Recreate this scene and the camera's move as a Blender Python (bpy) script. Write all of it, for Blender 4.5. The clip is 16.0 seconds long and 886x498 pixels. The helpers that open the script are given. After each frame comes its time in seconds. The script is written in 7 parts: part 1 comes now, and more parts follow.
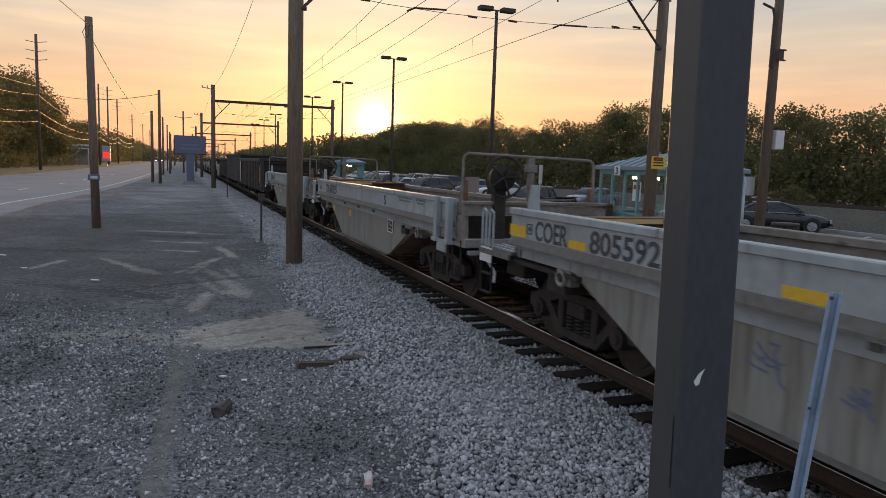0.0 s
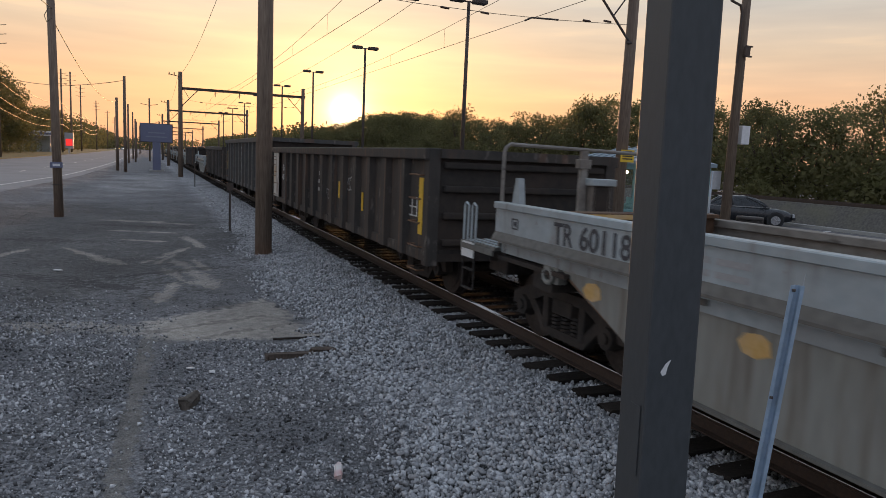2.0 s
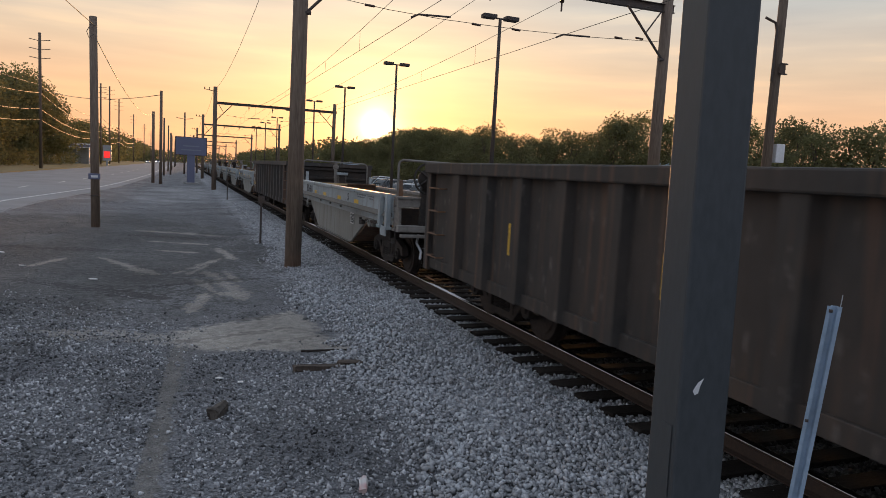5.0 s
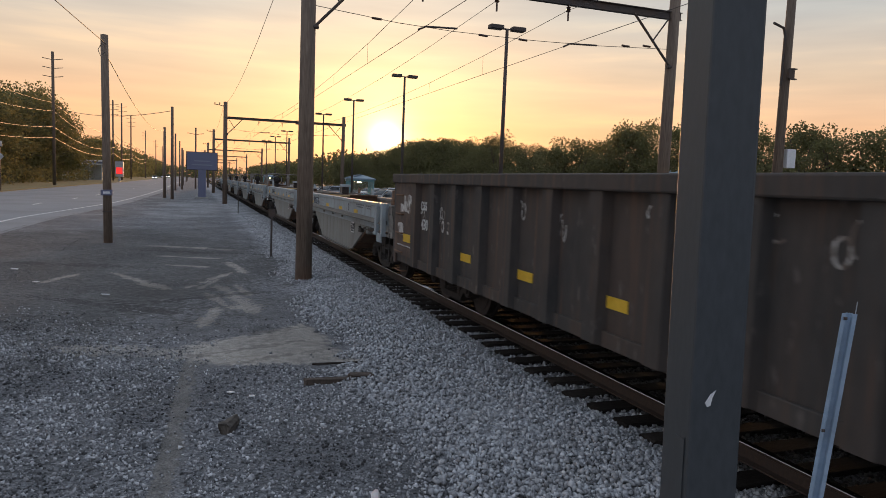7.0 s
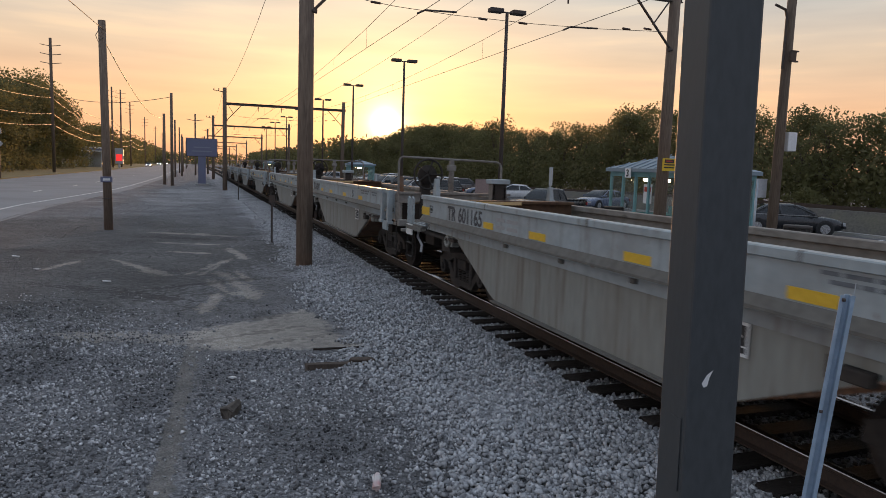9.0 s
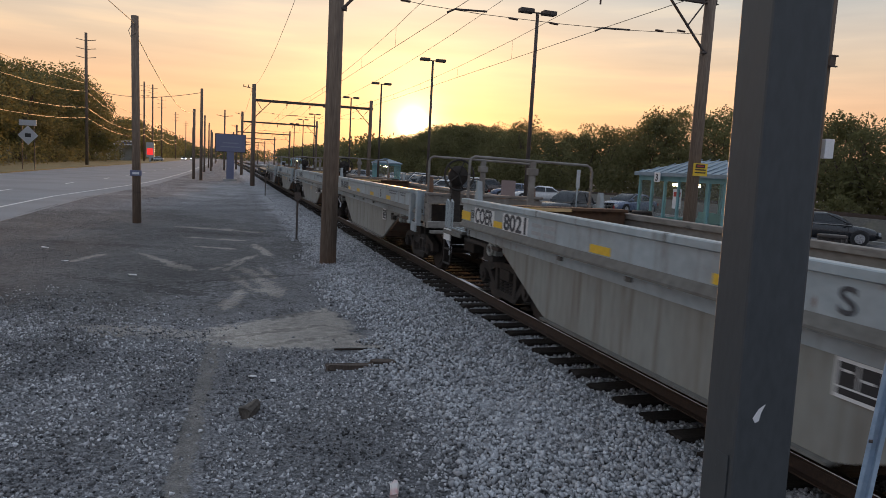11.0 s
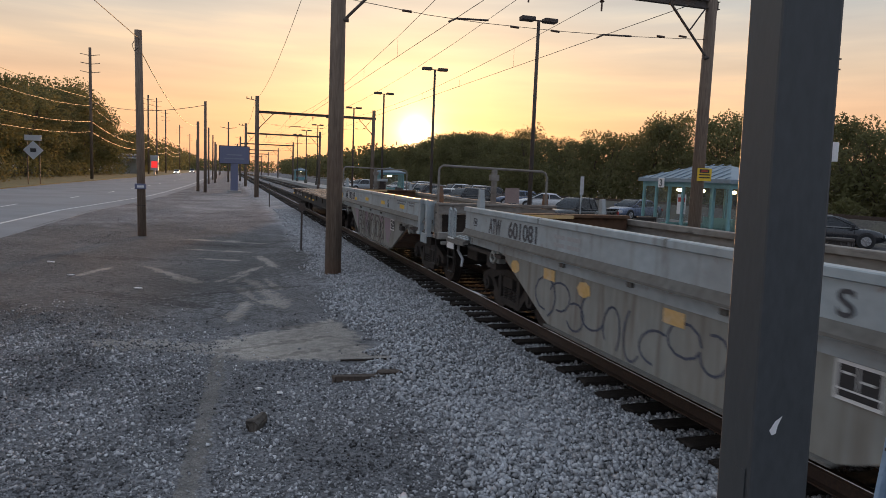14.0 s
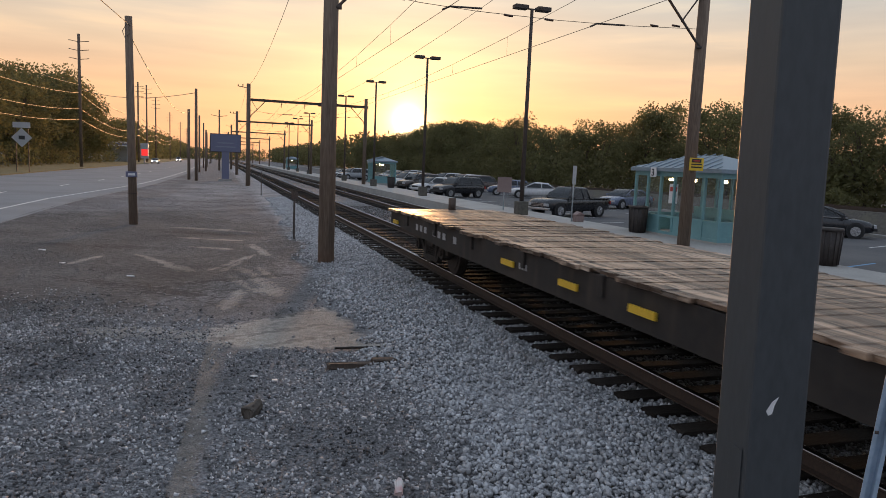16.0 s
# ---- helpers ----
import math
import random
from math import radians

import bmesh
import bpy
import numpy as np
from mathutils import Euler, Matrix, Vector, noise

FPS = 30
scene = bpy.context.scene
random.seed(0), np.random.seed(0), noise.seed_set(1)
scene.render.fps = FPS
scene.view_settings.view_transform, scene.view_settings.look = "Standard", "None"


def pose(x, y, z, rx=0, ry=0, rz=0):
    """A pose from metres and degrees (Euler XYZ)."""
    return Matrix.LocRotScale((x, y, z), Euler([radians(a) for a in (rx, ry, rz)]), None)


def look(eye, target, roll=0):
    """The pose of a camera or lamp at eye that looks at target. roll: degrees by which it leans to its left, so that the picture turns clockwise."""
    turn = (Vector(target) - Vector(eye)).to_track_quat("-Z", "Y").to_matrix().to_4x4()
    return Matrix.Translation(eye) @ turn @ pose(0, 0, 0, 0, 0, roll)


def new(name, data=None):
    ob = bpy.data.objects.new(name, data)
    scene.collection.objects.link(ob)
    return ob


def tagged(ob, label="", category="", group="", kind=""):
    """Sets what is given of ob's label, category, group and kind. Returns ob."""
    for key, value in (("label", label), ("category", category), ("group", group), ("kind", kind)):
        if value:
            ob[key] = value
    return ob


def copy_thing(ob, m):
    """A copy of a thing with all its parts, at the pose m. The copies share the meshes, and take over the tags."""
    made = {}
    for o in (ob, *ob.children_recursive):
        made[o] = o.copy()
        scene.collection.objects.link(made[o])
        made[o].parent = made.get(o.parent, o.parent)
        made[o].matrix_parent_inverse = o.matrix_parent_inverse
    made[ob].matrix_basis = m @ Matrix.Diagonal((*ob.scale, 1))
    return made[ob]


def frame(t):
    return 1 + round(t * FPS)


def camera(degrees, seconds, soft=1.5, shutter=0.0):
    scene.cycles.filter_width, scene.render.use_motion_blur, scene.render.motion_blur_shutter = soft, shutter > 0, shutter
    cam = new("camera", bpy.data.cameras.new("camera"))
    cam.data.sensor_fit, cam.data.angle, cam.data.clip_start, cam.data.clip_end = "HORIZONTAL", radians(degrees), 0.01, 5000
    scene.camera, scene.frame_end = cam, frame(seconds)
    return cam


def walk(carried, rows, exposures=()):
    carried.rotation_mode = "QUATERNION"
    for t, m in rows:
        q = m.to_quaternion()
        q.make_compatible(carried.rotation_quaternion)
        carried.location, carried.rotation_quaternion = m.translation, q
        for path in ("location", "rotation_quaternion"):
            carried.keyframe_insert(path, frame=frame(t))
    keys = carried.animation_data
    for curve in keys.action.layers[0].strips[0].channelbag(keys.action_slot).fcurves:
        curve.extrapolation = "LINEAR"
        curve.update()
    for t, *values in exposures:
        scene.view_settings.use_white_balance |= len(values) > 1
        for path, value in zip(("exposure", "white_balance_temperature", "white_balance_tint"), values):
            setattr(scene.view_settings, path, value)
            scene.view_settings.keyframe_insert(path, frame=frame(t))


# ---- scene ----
cam = camera(65.53, 16.0, 0.5, 0.12)
PATH = [
    (0.0, pose(-0.017, -0.063, 2.178, 83.23, -1.90, -20.59)),
    (0.5, pose(-0.013, -0.065, 2.185, 83.33, -1.87, -22.03)),
    (1.0, pose(-0.017, -0.064, 2.187, 83.42, -1.91, -23.11)),
    (1.5, pose(-0.019, -0.064, 2.181, 82.91, -2.28, -23.35)),
    (2.0, pose(-0.021, -0.065, 2.178, 82.61, -2.51, -22.97)),
    (2.5, pose(-0.018, -0.065, 2.178, 82.61, -2.71, -22.70)),
    (3.0, pose(-0.018, -0.059, 2.178, 82.73, -3.08, -22.51)),
    (3.5, pose(-0.025, -0.061, 2.174, 82.99, -3.41, -22.11)),
    (4.0, pose(-0.028, -0.064, 2.172, 83.24, -3.48, -21.51)),
    (6.5, pose(-0.020, -0.065, 2.174, 84.45, -2.40, -19.87)),
    (7.0, pose(-0.009, -0.053, 2.177, 84.61, -2.19, -19.77)),
    (7.5, pose(-0.016, -0.055, 2.179, 84.89, -2.01, -19.53)),
    (8.0, pose(-0.019, -0.059, 2.174, 84.90, -1.98, -19.16)),
    (8.5, pose(-0.010, -0.058, 2.170, 84.53, -1.89, -19.22)),
    (9.0, pose(-0.001, -0.058, 2.170, 83.40, -1.90, -19.73)),
    (11.5, pose(0.043, 0.096, 2.186, 83.30, -2.90, -16.88)),
    (12.0, pose(0.039, 0.094, 2.186, 83.33, -2.29, -16.23)),
    (12.5, pose(0.036, 0.098, 2.191, 83.57, -2.32, -16.37)),
    (13.0, pose(0.036, 0.096, 2.195, 83.96, -2.52, -16.82)),
    (13.5, pose(0.035, 0.094, 2.196, 84.05, -2.57, -16.96)),
    (14.0, pose(0.037, 0.102, 2.194, 83.97, -2.17, -17.30)),
    (14.5, pose(0.032, 0.108, 2.193, 84.01, -0.84, -17.76)),
    (15.0, pose(0.016, 0.092, 2.184, 83.54, -1.07, -17.82)),
    (15.5, pose(0.021, 0.099, 2.181, 83.33, -1.61, -17.83)),
    (16.0, pose(0.001, 0.087, 2.184, 83.10, -2.36, -17.96)),
]
walk(cam, PATH)

# ---- light ----
SUN_AZ, SUN_EL = 14.9, 3.6
world = bpy.data.worlds.new("world")
scene.world = world
world.use_nodes = True
wt = world.node_tree
sky = wt.nodes.new("ShaderNodeTexSky")
sky.sky_type, sky.sun_disc = "NISHITA", False
sky.sun_elevation, sky.sun_rotation = radians(SUN_EL), radians(SUN_AZ)
sky.air_density, sky.dust_density, sky.ozone_density = 1.0, 3.0, 1.0
background = wt.nodes["Background"]
background.inputs["Strength"].default_value = 1.0
sun_dir = Vector((math.sin(radians(SUN_AZ)) * math.cos(radians(SUN_EL)),
                  math.cos(radians(SUN_AZ)) * math.cos(radians(SUN_EL)), math.sin(radians(SUN_EL))))


def build_sky():
    """Clear-sky light under a bright hazy veil: peach low down, cool overhead and behind, with the glow round the low sun."""
    def node(kind, **values):
        n = wt.nodes.new(kind)
        for key, value in values.items():
            n.inputs[int(key[1:])].default_value = value
        return n

    def maths(op, a, b=None):
        n = wt.nodes.new("ShaderNodeMath")
        n.operation = op
        for i, v in enumerate((a, b)):
            if isinstance(v, (int, float)):
                n.inputs[i].default_value = v
            elif v is not None:
                wt.links.new(v, n.inputs[i])
        return n.outputs[0]

    def ramp(fac, stops):
        r = wt.nodes.new("ShaderNodeValToRGB")
        while len(r.color_ramp.elements) < len(stops):
            r.color_ramp.elements.new(0.5)
        for e, (at, colour) in zip(r.color_ramp.elements, stops):
            e.position, e.color = at, (*colour, 1)
        wt.links.new(fac, r.inputs["Fac"])
        return r.outputs["Color"]

    def mix(mode, fac, a, b):
        n = wt.nodes.new("ShaderNodeMix")
        n.data_type, n.blend_type = "RGBA", mode
        for socket, v in ((n.inputs[0], fac), (n.inputs[6], a), (n.inputs[7], b)):
            if isinstance(v, (int, float)):
                socket.default_value = v
            elif isinstance(v, tuple):
                socket.default_value = (*v, 1)
            else:
                wt.links.new(v, socket)
        return n.outputs[2]

    coord = wt.nodes.new("ShaderNodeTexCoord")
    split = wt.nodes.new("ShaderNodeSeparateXYZ")
    wt.links.new(coord.outputs["Generated"], split.inputs[0])
    dot = wt.nodes.new("ShaderNodeVectorMath")
    dot.operation = "DOT_PRODUCT"
    wt.links.new(coord.outputs["Generated"], dot.inputs[0])
    dot.inputs[1].default_value = sun_dir
    toward = dot.outputs["Value"]
    up = maths("MAXIMUM", split.outputs[2], 0.0)
    front = ramp(up, SKY_FRONT)
    back = ramp(up, SKY_BACK)
    side = ramp(maths("MULTIPLY_ADD", toward, 0.5), [(0.1, (0, 0, 0)), (0.85, (1, 1, 1))])
    side.node.inputs["Fac"].links[0].from_node.inputs[2].default_value = 0.5
    veil = mix("MIX", side, back, front)
    near = maths("MAXIMUM", toward, 0.0)
    glow = None
    for power, colour in SKY_GLOW:
        term = mix("MULTIPLY", 1.0, colour, maths("POWER", near, power))
        glow = term if glow is None else mix("ADD", 1.0, glow, term)
    stretch = wt.nodes.new("ShaderNodeMapping")
    stretch.inputs["Scale"].default_value = (2.2, 2.2, 22)
    wt.links.new(coord.outputs["Generated"], stretch.inputs["Vector"])
    streak = wt.nodes.new("ShaderNodeTexNoise")
    streak.inputs["Scale"].default_value, streak.inputs["Detail"].default_value = 1.6, 5
    wt.links.new(stretch.outputs["Vector"], streak.inputs["Vector"])
    wisps = ramp(streak.outputs["Fac"], [(0.33, (0.87, 0.88, 0.91)), (0.55, (1.0, 1.0, 1.0)), (0.7, (1.2, 1.14, 1.05))])
    veil = mix("MULTIPLY", 1.0, mix("ADD", 1.0, veil, glow), wisps)
    clear = mix("MULTIPLY", 1.0, sky.outputs["Color"], (0.015, 0.015, 0.015))
    wt.links.new(mix("ADD", 1.0, veil, clear), background.inputs["Color"])


SKY_FRONT = [(0.0, (0.90, 0.42, 0.24)), (0.08, (0.90, 0.52, 0.30)), (0.15, (0.73, 0.545, 0.39)), (0.23, (0.54, 0.53, 0.50)), (0.45, (0.47, 0.52, 0.59)), (0.8, (0.44, 0.53, 0.67))]
SKY_BACK = [(0.0, (0.36, 0.35, 0.39)), (0.2, (0.37, 0.39, 0.47)), (0.5, (0.40, 0.46, 0.58)), (1.0, (0.45, 0.52, 0.66))]
SKY_GLOW = [(34.0, (0.16, 0.085, 0.02)), (200.0, (0.34, 0.26, 0.10)), (1500.0, (0.7, 0.65, 0.45)), (9000.0, (3.0, 2.6, 1.8))]
build_sky()

sun_data = bpy.data.lights.new("sun", "SUN")
sun_data.energy, sun_data.angle, sun_data.color = 2.4, radians(3.0), (1.0, 0.5, 0.2)
sun = new("sun", sun_data)
sun.matrix_world = look(sun_dir * 100, (0, 0, 0))
scene.view_settings.exposure = 0.08


# ---- materials ----
def surface(name, c1, c2, rough=0.8, scale=20.0, bump=0.3, metal=0.0, c3=None, scale3=1.5, amount3=0.5,
            stretch=(1, 1, 1), spread=0.0, island=0.0, depth=0.01, emit=None, power=0.0, sharp=0.25):
    """A surface of two colours mixed by fine grain, with large stains of a third, and relief."""
    m = bpy.data.materials.new(name)
    m.use_nodes = True
    nt = m.node_tree
    bsdf = nt.nodes["Principled BSDF"]
    coord = nt.nodes.new("ShaderNodeTexCoord")
    mapping = nt.nodes.new("ShaderNodeMapping")
    mapping.inputs["Scale"].default_value = stretch
    nt.links.new(coord.outputs["Object"], mapping.inputs["Vector"])

    def noise_tex(s, detail):
        n = nt.nodes.new("ShaderNodeTexNoise")
        n.inputs["Scale"].default_value, n.inputs["Detail"].default_value = s, detail
        nt.links.new(mapping.outputs["Vector"], n.inputs["Vector"])
        return n.outputs["Fac"]

    def ramp(fac, a, b, lo, hi):
        r = nt.nodes.new("ShaderNodeValToRGB")
        r.color_ramp.elements[0].position, r.color_ramp.elements[1].position = lo, hi
        r.color_ramp.elements[0].color, r.color_ramp.elements[1].color = (*a, 1), (*b, 1)
        nt.links.new(fac, r.inputs["Fac"])
        return r.outputs["Color"]

    def mix(fac, a, b, mode="MIX"):
        x = nt.nodes.new("ShaderNodeMix")
        x.data_type, x.blend_type = "RGBA", mode
        for socket, value in ((x.inputs[0], fac), (x.inputs[6], a), (x.inputs[7], b)):
            if isinstance(value, (int, float)):
                socket.default_value = value
            elif isinstance(value, tuple):
                socket.default_value = (*value, 1)
            else:
                nt.links.new(value, socket)
        return x.outputs[2]

    fine = noise_tex(scale, 8)
    colour = ramp(fine, c1, c2, 0.3, 0.7)
    if c3 is not None:
        stains = noise_tex(scale3, 5)
        spot = ramp(stains, (0, 0, 0), (1, 1, 1), 0.5 - sharp * 0.3, 0.5 + sharp)
        scaled = nt.nodes.new("ShaderNodeMath")
        scaled.operation = "MULTIPLY"
        scaled.inputs[1].default_value = amount3
        nt.links.new(spot, scaled.inputs[0])
        colour = mix(scaled.outputs[0], colour, c3)
    for amount, node, out in ((spread, "ShaderNodeObjectInfo", "Random"), (island, "ShaderNodeNewGeometry", "Random Per Island")):
        if amount:
            info = nt.nodes.new(node)
            shade = nt.nodes.new("ShaderNodeMapRange")
            shade.inputs[3].default_value, shade.inputs[4].default_value = 1 - amount, 1 + amount
            nt.links.new(info.outputs[out], shade.inputs[0])
            colour = mix(1.0, colour, shade.outputs[0], "MULTIPLY")
    nt.links.new(colour, bsdf.inputs["Base Color"])
    bsdf.inputs["Metallic"].default_value = metal
    var = nt.nodes.new("ShaderNodeMapRange")
    var.inputs[3].default_value, var.inputs[4].default_value = max(rough - 0.12, 0.02), min(rough + 0.12, 1)
    nt.links.new(fine, var.inputs[0])
    nt.links.new(var.outputs[0], bsdf.inputs["Roughness"])
    if bump:
        b = nt.nodes.new("ShaderNodeBump")
        b.inputs["Strength"].default_value, b.inputs["Distance"].default_value = bump, depth
        nt.links.new(fine, b.inputs["Height"])
        nt.links.new(b.outputs["Normal"], bsdf.inputs["Normal"])
    if emit:
        bsdf.inputs["Emission Color"].default_value = (*emit, 1)
        bsdf.inputs["Emission Strength"].default_value = power
    return m


def streaks(m, colour, scale, stretch, lo, hi, amount):
    """Lays runs or smears of another colour over a surface, following a stretched noise."""
    nt = m.node_tree
    bsdf = nt.nodes["Principled BSDF"]
    under = bsdf.inputs["Base Color"].links[0].from_socket
    coord = nt.nodes.new("ShaderNodeTexCoord")
    mapping = nt.nodes.new("ShaderNodeMapping")
    mapping.inputs["Scale"].default_value = stretch
    nt.links.new(coord.outputs["Object"], mapping.inputs["Vector"])
    n = nt.nodes.new("ShaderNodeTexNoise")
    n.inputs["Scale"].default_value, n.inputs["Detail"].default_value = scale, 7
    nt.links.new(mapping.outputs["Vector"], n.inputs["Vector"])
    r = nt.nodes.new("ShaderNodeMapRange")
    r.inputs[1].default_value, r.inputs[2].default_value, r.inputs[4].default_value = lo, hi, amount
    nt.links.new(n.outputs["Fac"], r.inputs[0])
    x = nt.nodes.new("ShaderNodeMix")
    x.data_type = "RGBA"
    nt.links.new(r.outputs[0], x.inputs[0])
    nt.links.new(under, x.inputs[6])
    x.inputs[7].default_value = (*colour, 1)
    nt.links.new(x.outputs[2], bsdf.inputs["Base Color"])
    return m


def glass(name, tint=(0.8, 0.85, 0.85), rough=0.03, clear=0.75):
    m = bpy.data.materials.new(name)
    m.use_nodes = True
    nt = m.node_tree
    bsdf = nt.nodes["Principled BSDF"]
    bsdf.inputs["Base Color"].default_value = (*tint, 1)
    bsdf.inputs["Roughness"].default_value = rough
    bsdf.inputs["Alpha"].default_value = 1 - clear
    return m


def lot_ground():
    """Gravel lot: loose pale gravel near, dark compacted dirt beyond, sandy bare areas with ragged edges."""
    m = surface("gravel_ground", (0.05, 0.05, 0.052), (0.29, 0.288, 0.295), 0.95, 30, 1.0, c3=(0.12, 0.115, 0.11), scale3=0.8, amount3=0.5, depth=0.04)
    nt = m.node_tree
    bsdf = nt.nodes["Principled BSDF"]
    gravel = bsdf.inputs["Base Color"].links[0].from_socket
    coord = nt.nodes.new("ShaderNodeTexCoord")
    wobble = nt.nodes.new("ShaderNodeTexNoise")
    wobble.inputs["Scale"].default_value, wobble.inputs["Detail"].default_value = 1.3, 7
    nt.links.new(coord.outputs["Object"], wobble.inputs["Vector"])
    split = nt.nodes.new("ShaderNodeSeparateXYZ")
    nt.links.new(coord.outputs["Object"], split.inputs[0])
    x, y, w = split.outputs[0], split.outputs[1], wobble.outputs["Fac"]

    def maths(op, *args):
        n = nt.nodes.new("ShaderNodeMath")
        n.operation = op
        for i, v in enumerate(args):
            if isinstance(v, (int, float)):
                n.inputs[i].default_value = v
            else:
                nt.links.new(v, n.inputs[i])
        return n.outputs[0]

    def oval(cx, cy, rx, ry, rag, lean=0.0):
        """1 inside an oval with a ragged rim, 0 outside."""
        dx = maths("DIVIDE", maths("SUBTRACT", maths("MULTIPLY_ADD", y, lean, x), cx + lean * cy), rx)
        dy = maths("DIVIDE", maths("SUBTRACT", y, cy), ry)
        d = maths("SQRT", maths("ADD", maths("MULTIPLY", dx, dx), maths("MULTIPLY", dy, dy)))
        d = maths("MULTIPLY_ADD", maths("SUBTRACT", w, 0.5), rag, d)
        d = maths("MULTIPLY_ADD", maths("SUBTRACT", grain.outputs["Fac"], 0.5), rag * 1.5, d)
        edge = nt.nodes.new("ShaderNodeMapRange")
        edge.interpolation_type = "SMOOTHSTEP"
        edge.inputs[1].default_value, edge.inputs[2].default_value = 1.1, 0.85
        nt.links.new(d, edge.inputs[0])
        return edge.outputs[0]

    def lay(under, fac, colour, amount):
        n = nt.nodes.new("ShaderNodeMix")
        n.data_type = "RGBA"
        nt.links.new(maths("MULTIPLY", fac, amount), n.inputs[0])
        nt.links.new(under, n.inputs[6])
        if isinstance(colour, tuple):
            n.inputs[7].default_value = (*colour, 1)
        else:
            nt.links.new(colour, n.inputs[7])
        return n.outputs[2]

    grain = nt.nodes.new("ShaderNodeTexNoise")
    grain.inputs["Scale"].default_value, grain.inputs["Detail"].default_value = 9, 9
    nt.links.new(coord.outputs["Object"], grain.inputs["Vector"])

    def two(a, b):
        r = nt.nodes.new("ShaderNodeValToRGB")
        r.color_ramp.elements[0].position, r.color_ramp.elements[1].position = 0.3, 0.7
        r.color_ramp.elements[0].color, r.color_ramp.elements[1].color = (*a, 1), (*b, 1)
        nt.links.new(grain.outputs["Fac"], r.inputs["Fac"])
        return r.outputs["Color"]

    colour = gravel
    bed = nt.nodes.new("ShaderNodeMapRange")
    bed.inputs[1].default_value, bed.inputs[2].default_value = 1.9, 2.5
    nt.links.new(maths("MULTIPLY_ADD", maths("SUBTRACT", w, 0.5), 1.2, x), bed.inputs[0])
    past = nt.nodes.new("ShaderNodeMapRange")
    past.inputs[1].default_value, past.inputs[2].default_value = 4.7, 4.45
    nt.links.new(x, past.inputs[0])
    dirt, sand = two((0.05, 0.0485, 0.047), (0.14, 0.136, 0.132)), two((0.29, 0.26, 0.222), (0.47, 0.425, 0.37))
    colour = lay(colour, maths("MULTIPLY", bed.outputs[0], past.outputs[0]), two((0.16, 0.162, 0.168), (0.44, 0.442, 0.45)), 0.9)
    colour = lay(colour, oval(-3.5, 21.5, 6.2, 11.0, 0.9), dirt, 0.92)
    colour = lay(colour, oval(-0.3, 56.0, 2.6, 17.0, 1.1, -0.05), two((0.19, 0.185, 0.185), (0.33, 0.325, 0.325)), 0.8)

    def smear(ax, ay, bx, by, wide, rag=1.9):
        """1 along a streak from a to b that breaks up towards its rim."""
        ux, uy = bx - ax, by - ay
        length = math.hypot(ux, uy)
        ux, uy = ux / length, uy / length
        px, py = maths("SUBTRACT", x, ax), maths("SUBTRACT", y, ay)
        along = maths("ADD", maths("MULTIPLY", px, ux), maths("MULTIPLY", py, uy))
        across = maths("ABSOLUTE", maths("SUBTRACT", maths("MULTIPLY", px, uy), maths("MULTIPLY", py, ux)))
        past = maths("MAXIMUM", maths("SUBTRACT", maths("ABSOLUTE", maths("SUBTRACT", along, length / 2)), length / 2), 0.0)
        d = maths("DIVIDE", maths("ADD", across, maths("MULTIPLY", past, 0.4)), wide)
        d = maths("MULTIPLY_ADD", maths("SUBTRACT", w, 0.5), rag * 2.2, d)
        d = maths("MULTIPLY_ADD", maths("SUBTRACT", grain.outputs["Fac"], 0.5), rag * 2.6, d)
        edge = nt.nodes.new("ShaderNodeMapRange")
        edge.inputs[1].default_value, edge.inputs[2].default_value = 1.05, 0.8
        nt.links.new(d, edge.inputs[0])
        return edge.outputs[0]

    for spec in ((-1.8, 18.5, -0.95, 16.8, 0.12), (-0.9, 16.7, -0.55, 16.1, 0.16), (-0.15, 16.1, 0.3, 17.2, 0.13), (0.12, 16.0, 0.52, 17.5, 0.10), (0.35, 17.5, 0.78, 18.5, 0.10), (0.5, 16.3, 0.72, 15.3, 0.17),
                 (0.75, 15.1, 1.02, 13.5, 0.2), (0.3, 15.1, 0.5, 14.2, 0.13), (0.9, 16.4, 1.1, 15.0, 0.10), (0.15, 12.2, 0.35, 13.4, 0.12), (-3.1, 17.3, -2.8, 18.2, 0.12), (0.95, 20.8, 1.25, 18.9, 0.12),
                 (-0.8, 22.4, 0.5, 21.9, 0.14), (-0.5, 20.3, 0.3, 19.9, 0.11), (-1.0, 25.8, 1.1, 24.7, 0.22)):
        colour = lay(colour, smear(*spec), sand, 0.7)
    for spec in ((-2.6, 15.0, -0.4, 13.4, 0.25), (-4.5, 21.0, -1.5, 20.0, 0.3), (-0.5, 14.5, 1.6, 15.4, 0.16), (-5.5, 15.5, -3.6, 13.2, 0.4), (-1.2, 24.2, 1.9, 23.2, 0.25)):
        colour = lay(colour, smear(*spec), (0.04, 0.037, 0.036), 0.6)
    colour = lay(colour, smear(-0.36, 3.4, -0.06, 9.6, 0.10, 0.85), two((0.12, 0.112, 0.1), (0.25, 0.23, 0.205)), 0.75)
    colour = lay(colour, smear(-1.2, 10.55, 0.3, 9.9, 0.36, 0.9), sand, 0.62)
    # the bare sandy slab: inside four ragged edges, worn through in places
    jag = maths("ADD", maths("MULTIPLY", maths("SUBTRACT", w, 0.5), 0.75), maths("MULTIPLY", maths("SUBTRACT", grain.outputs["Fac"], 0.5), 0.5))
    inside = None
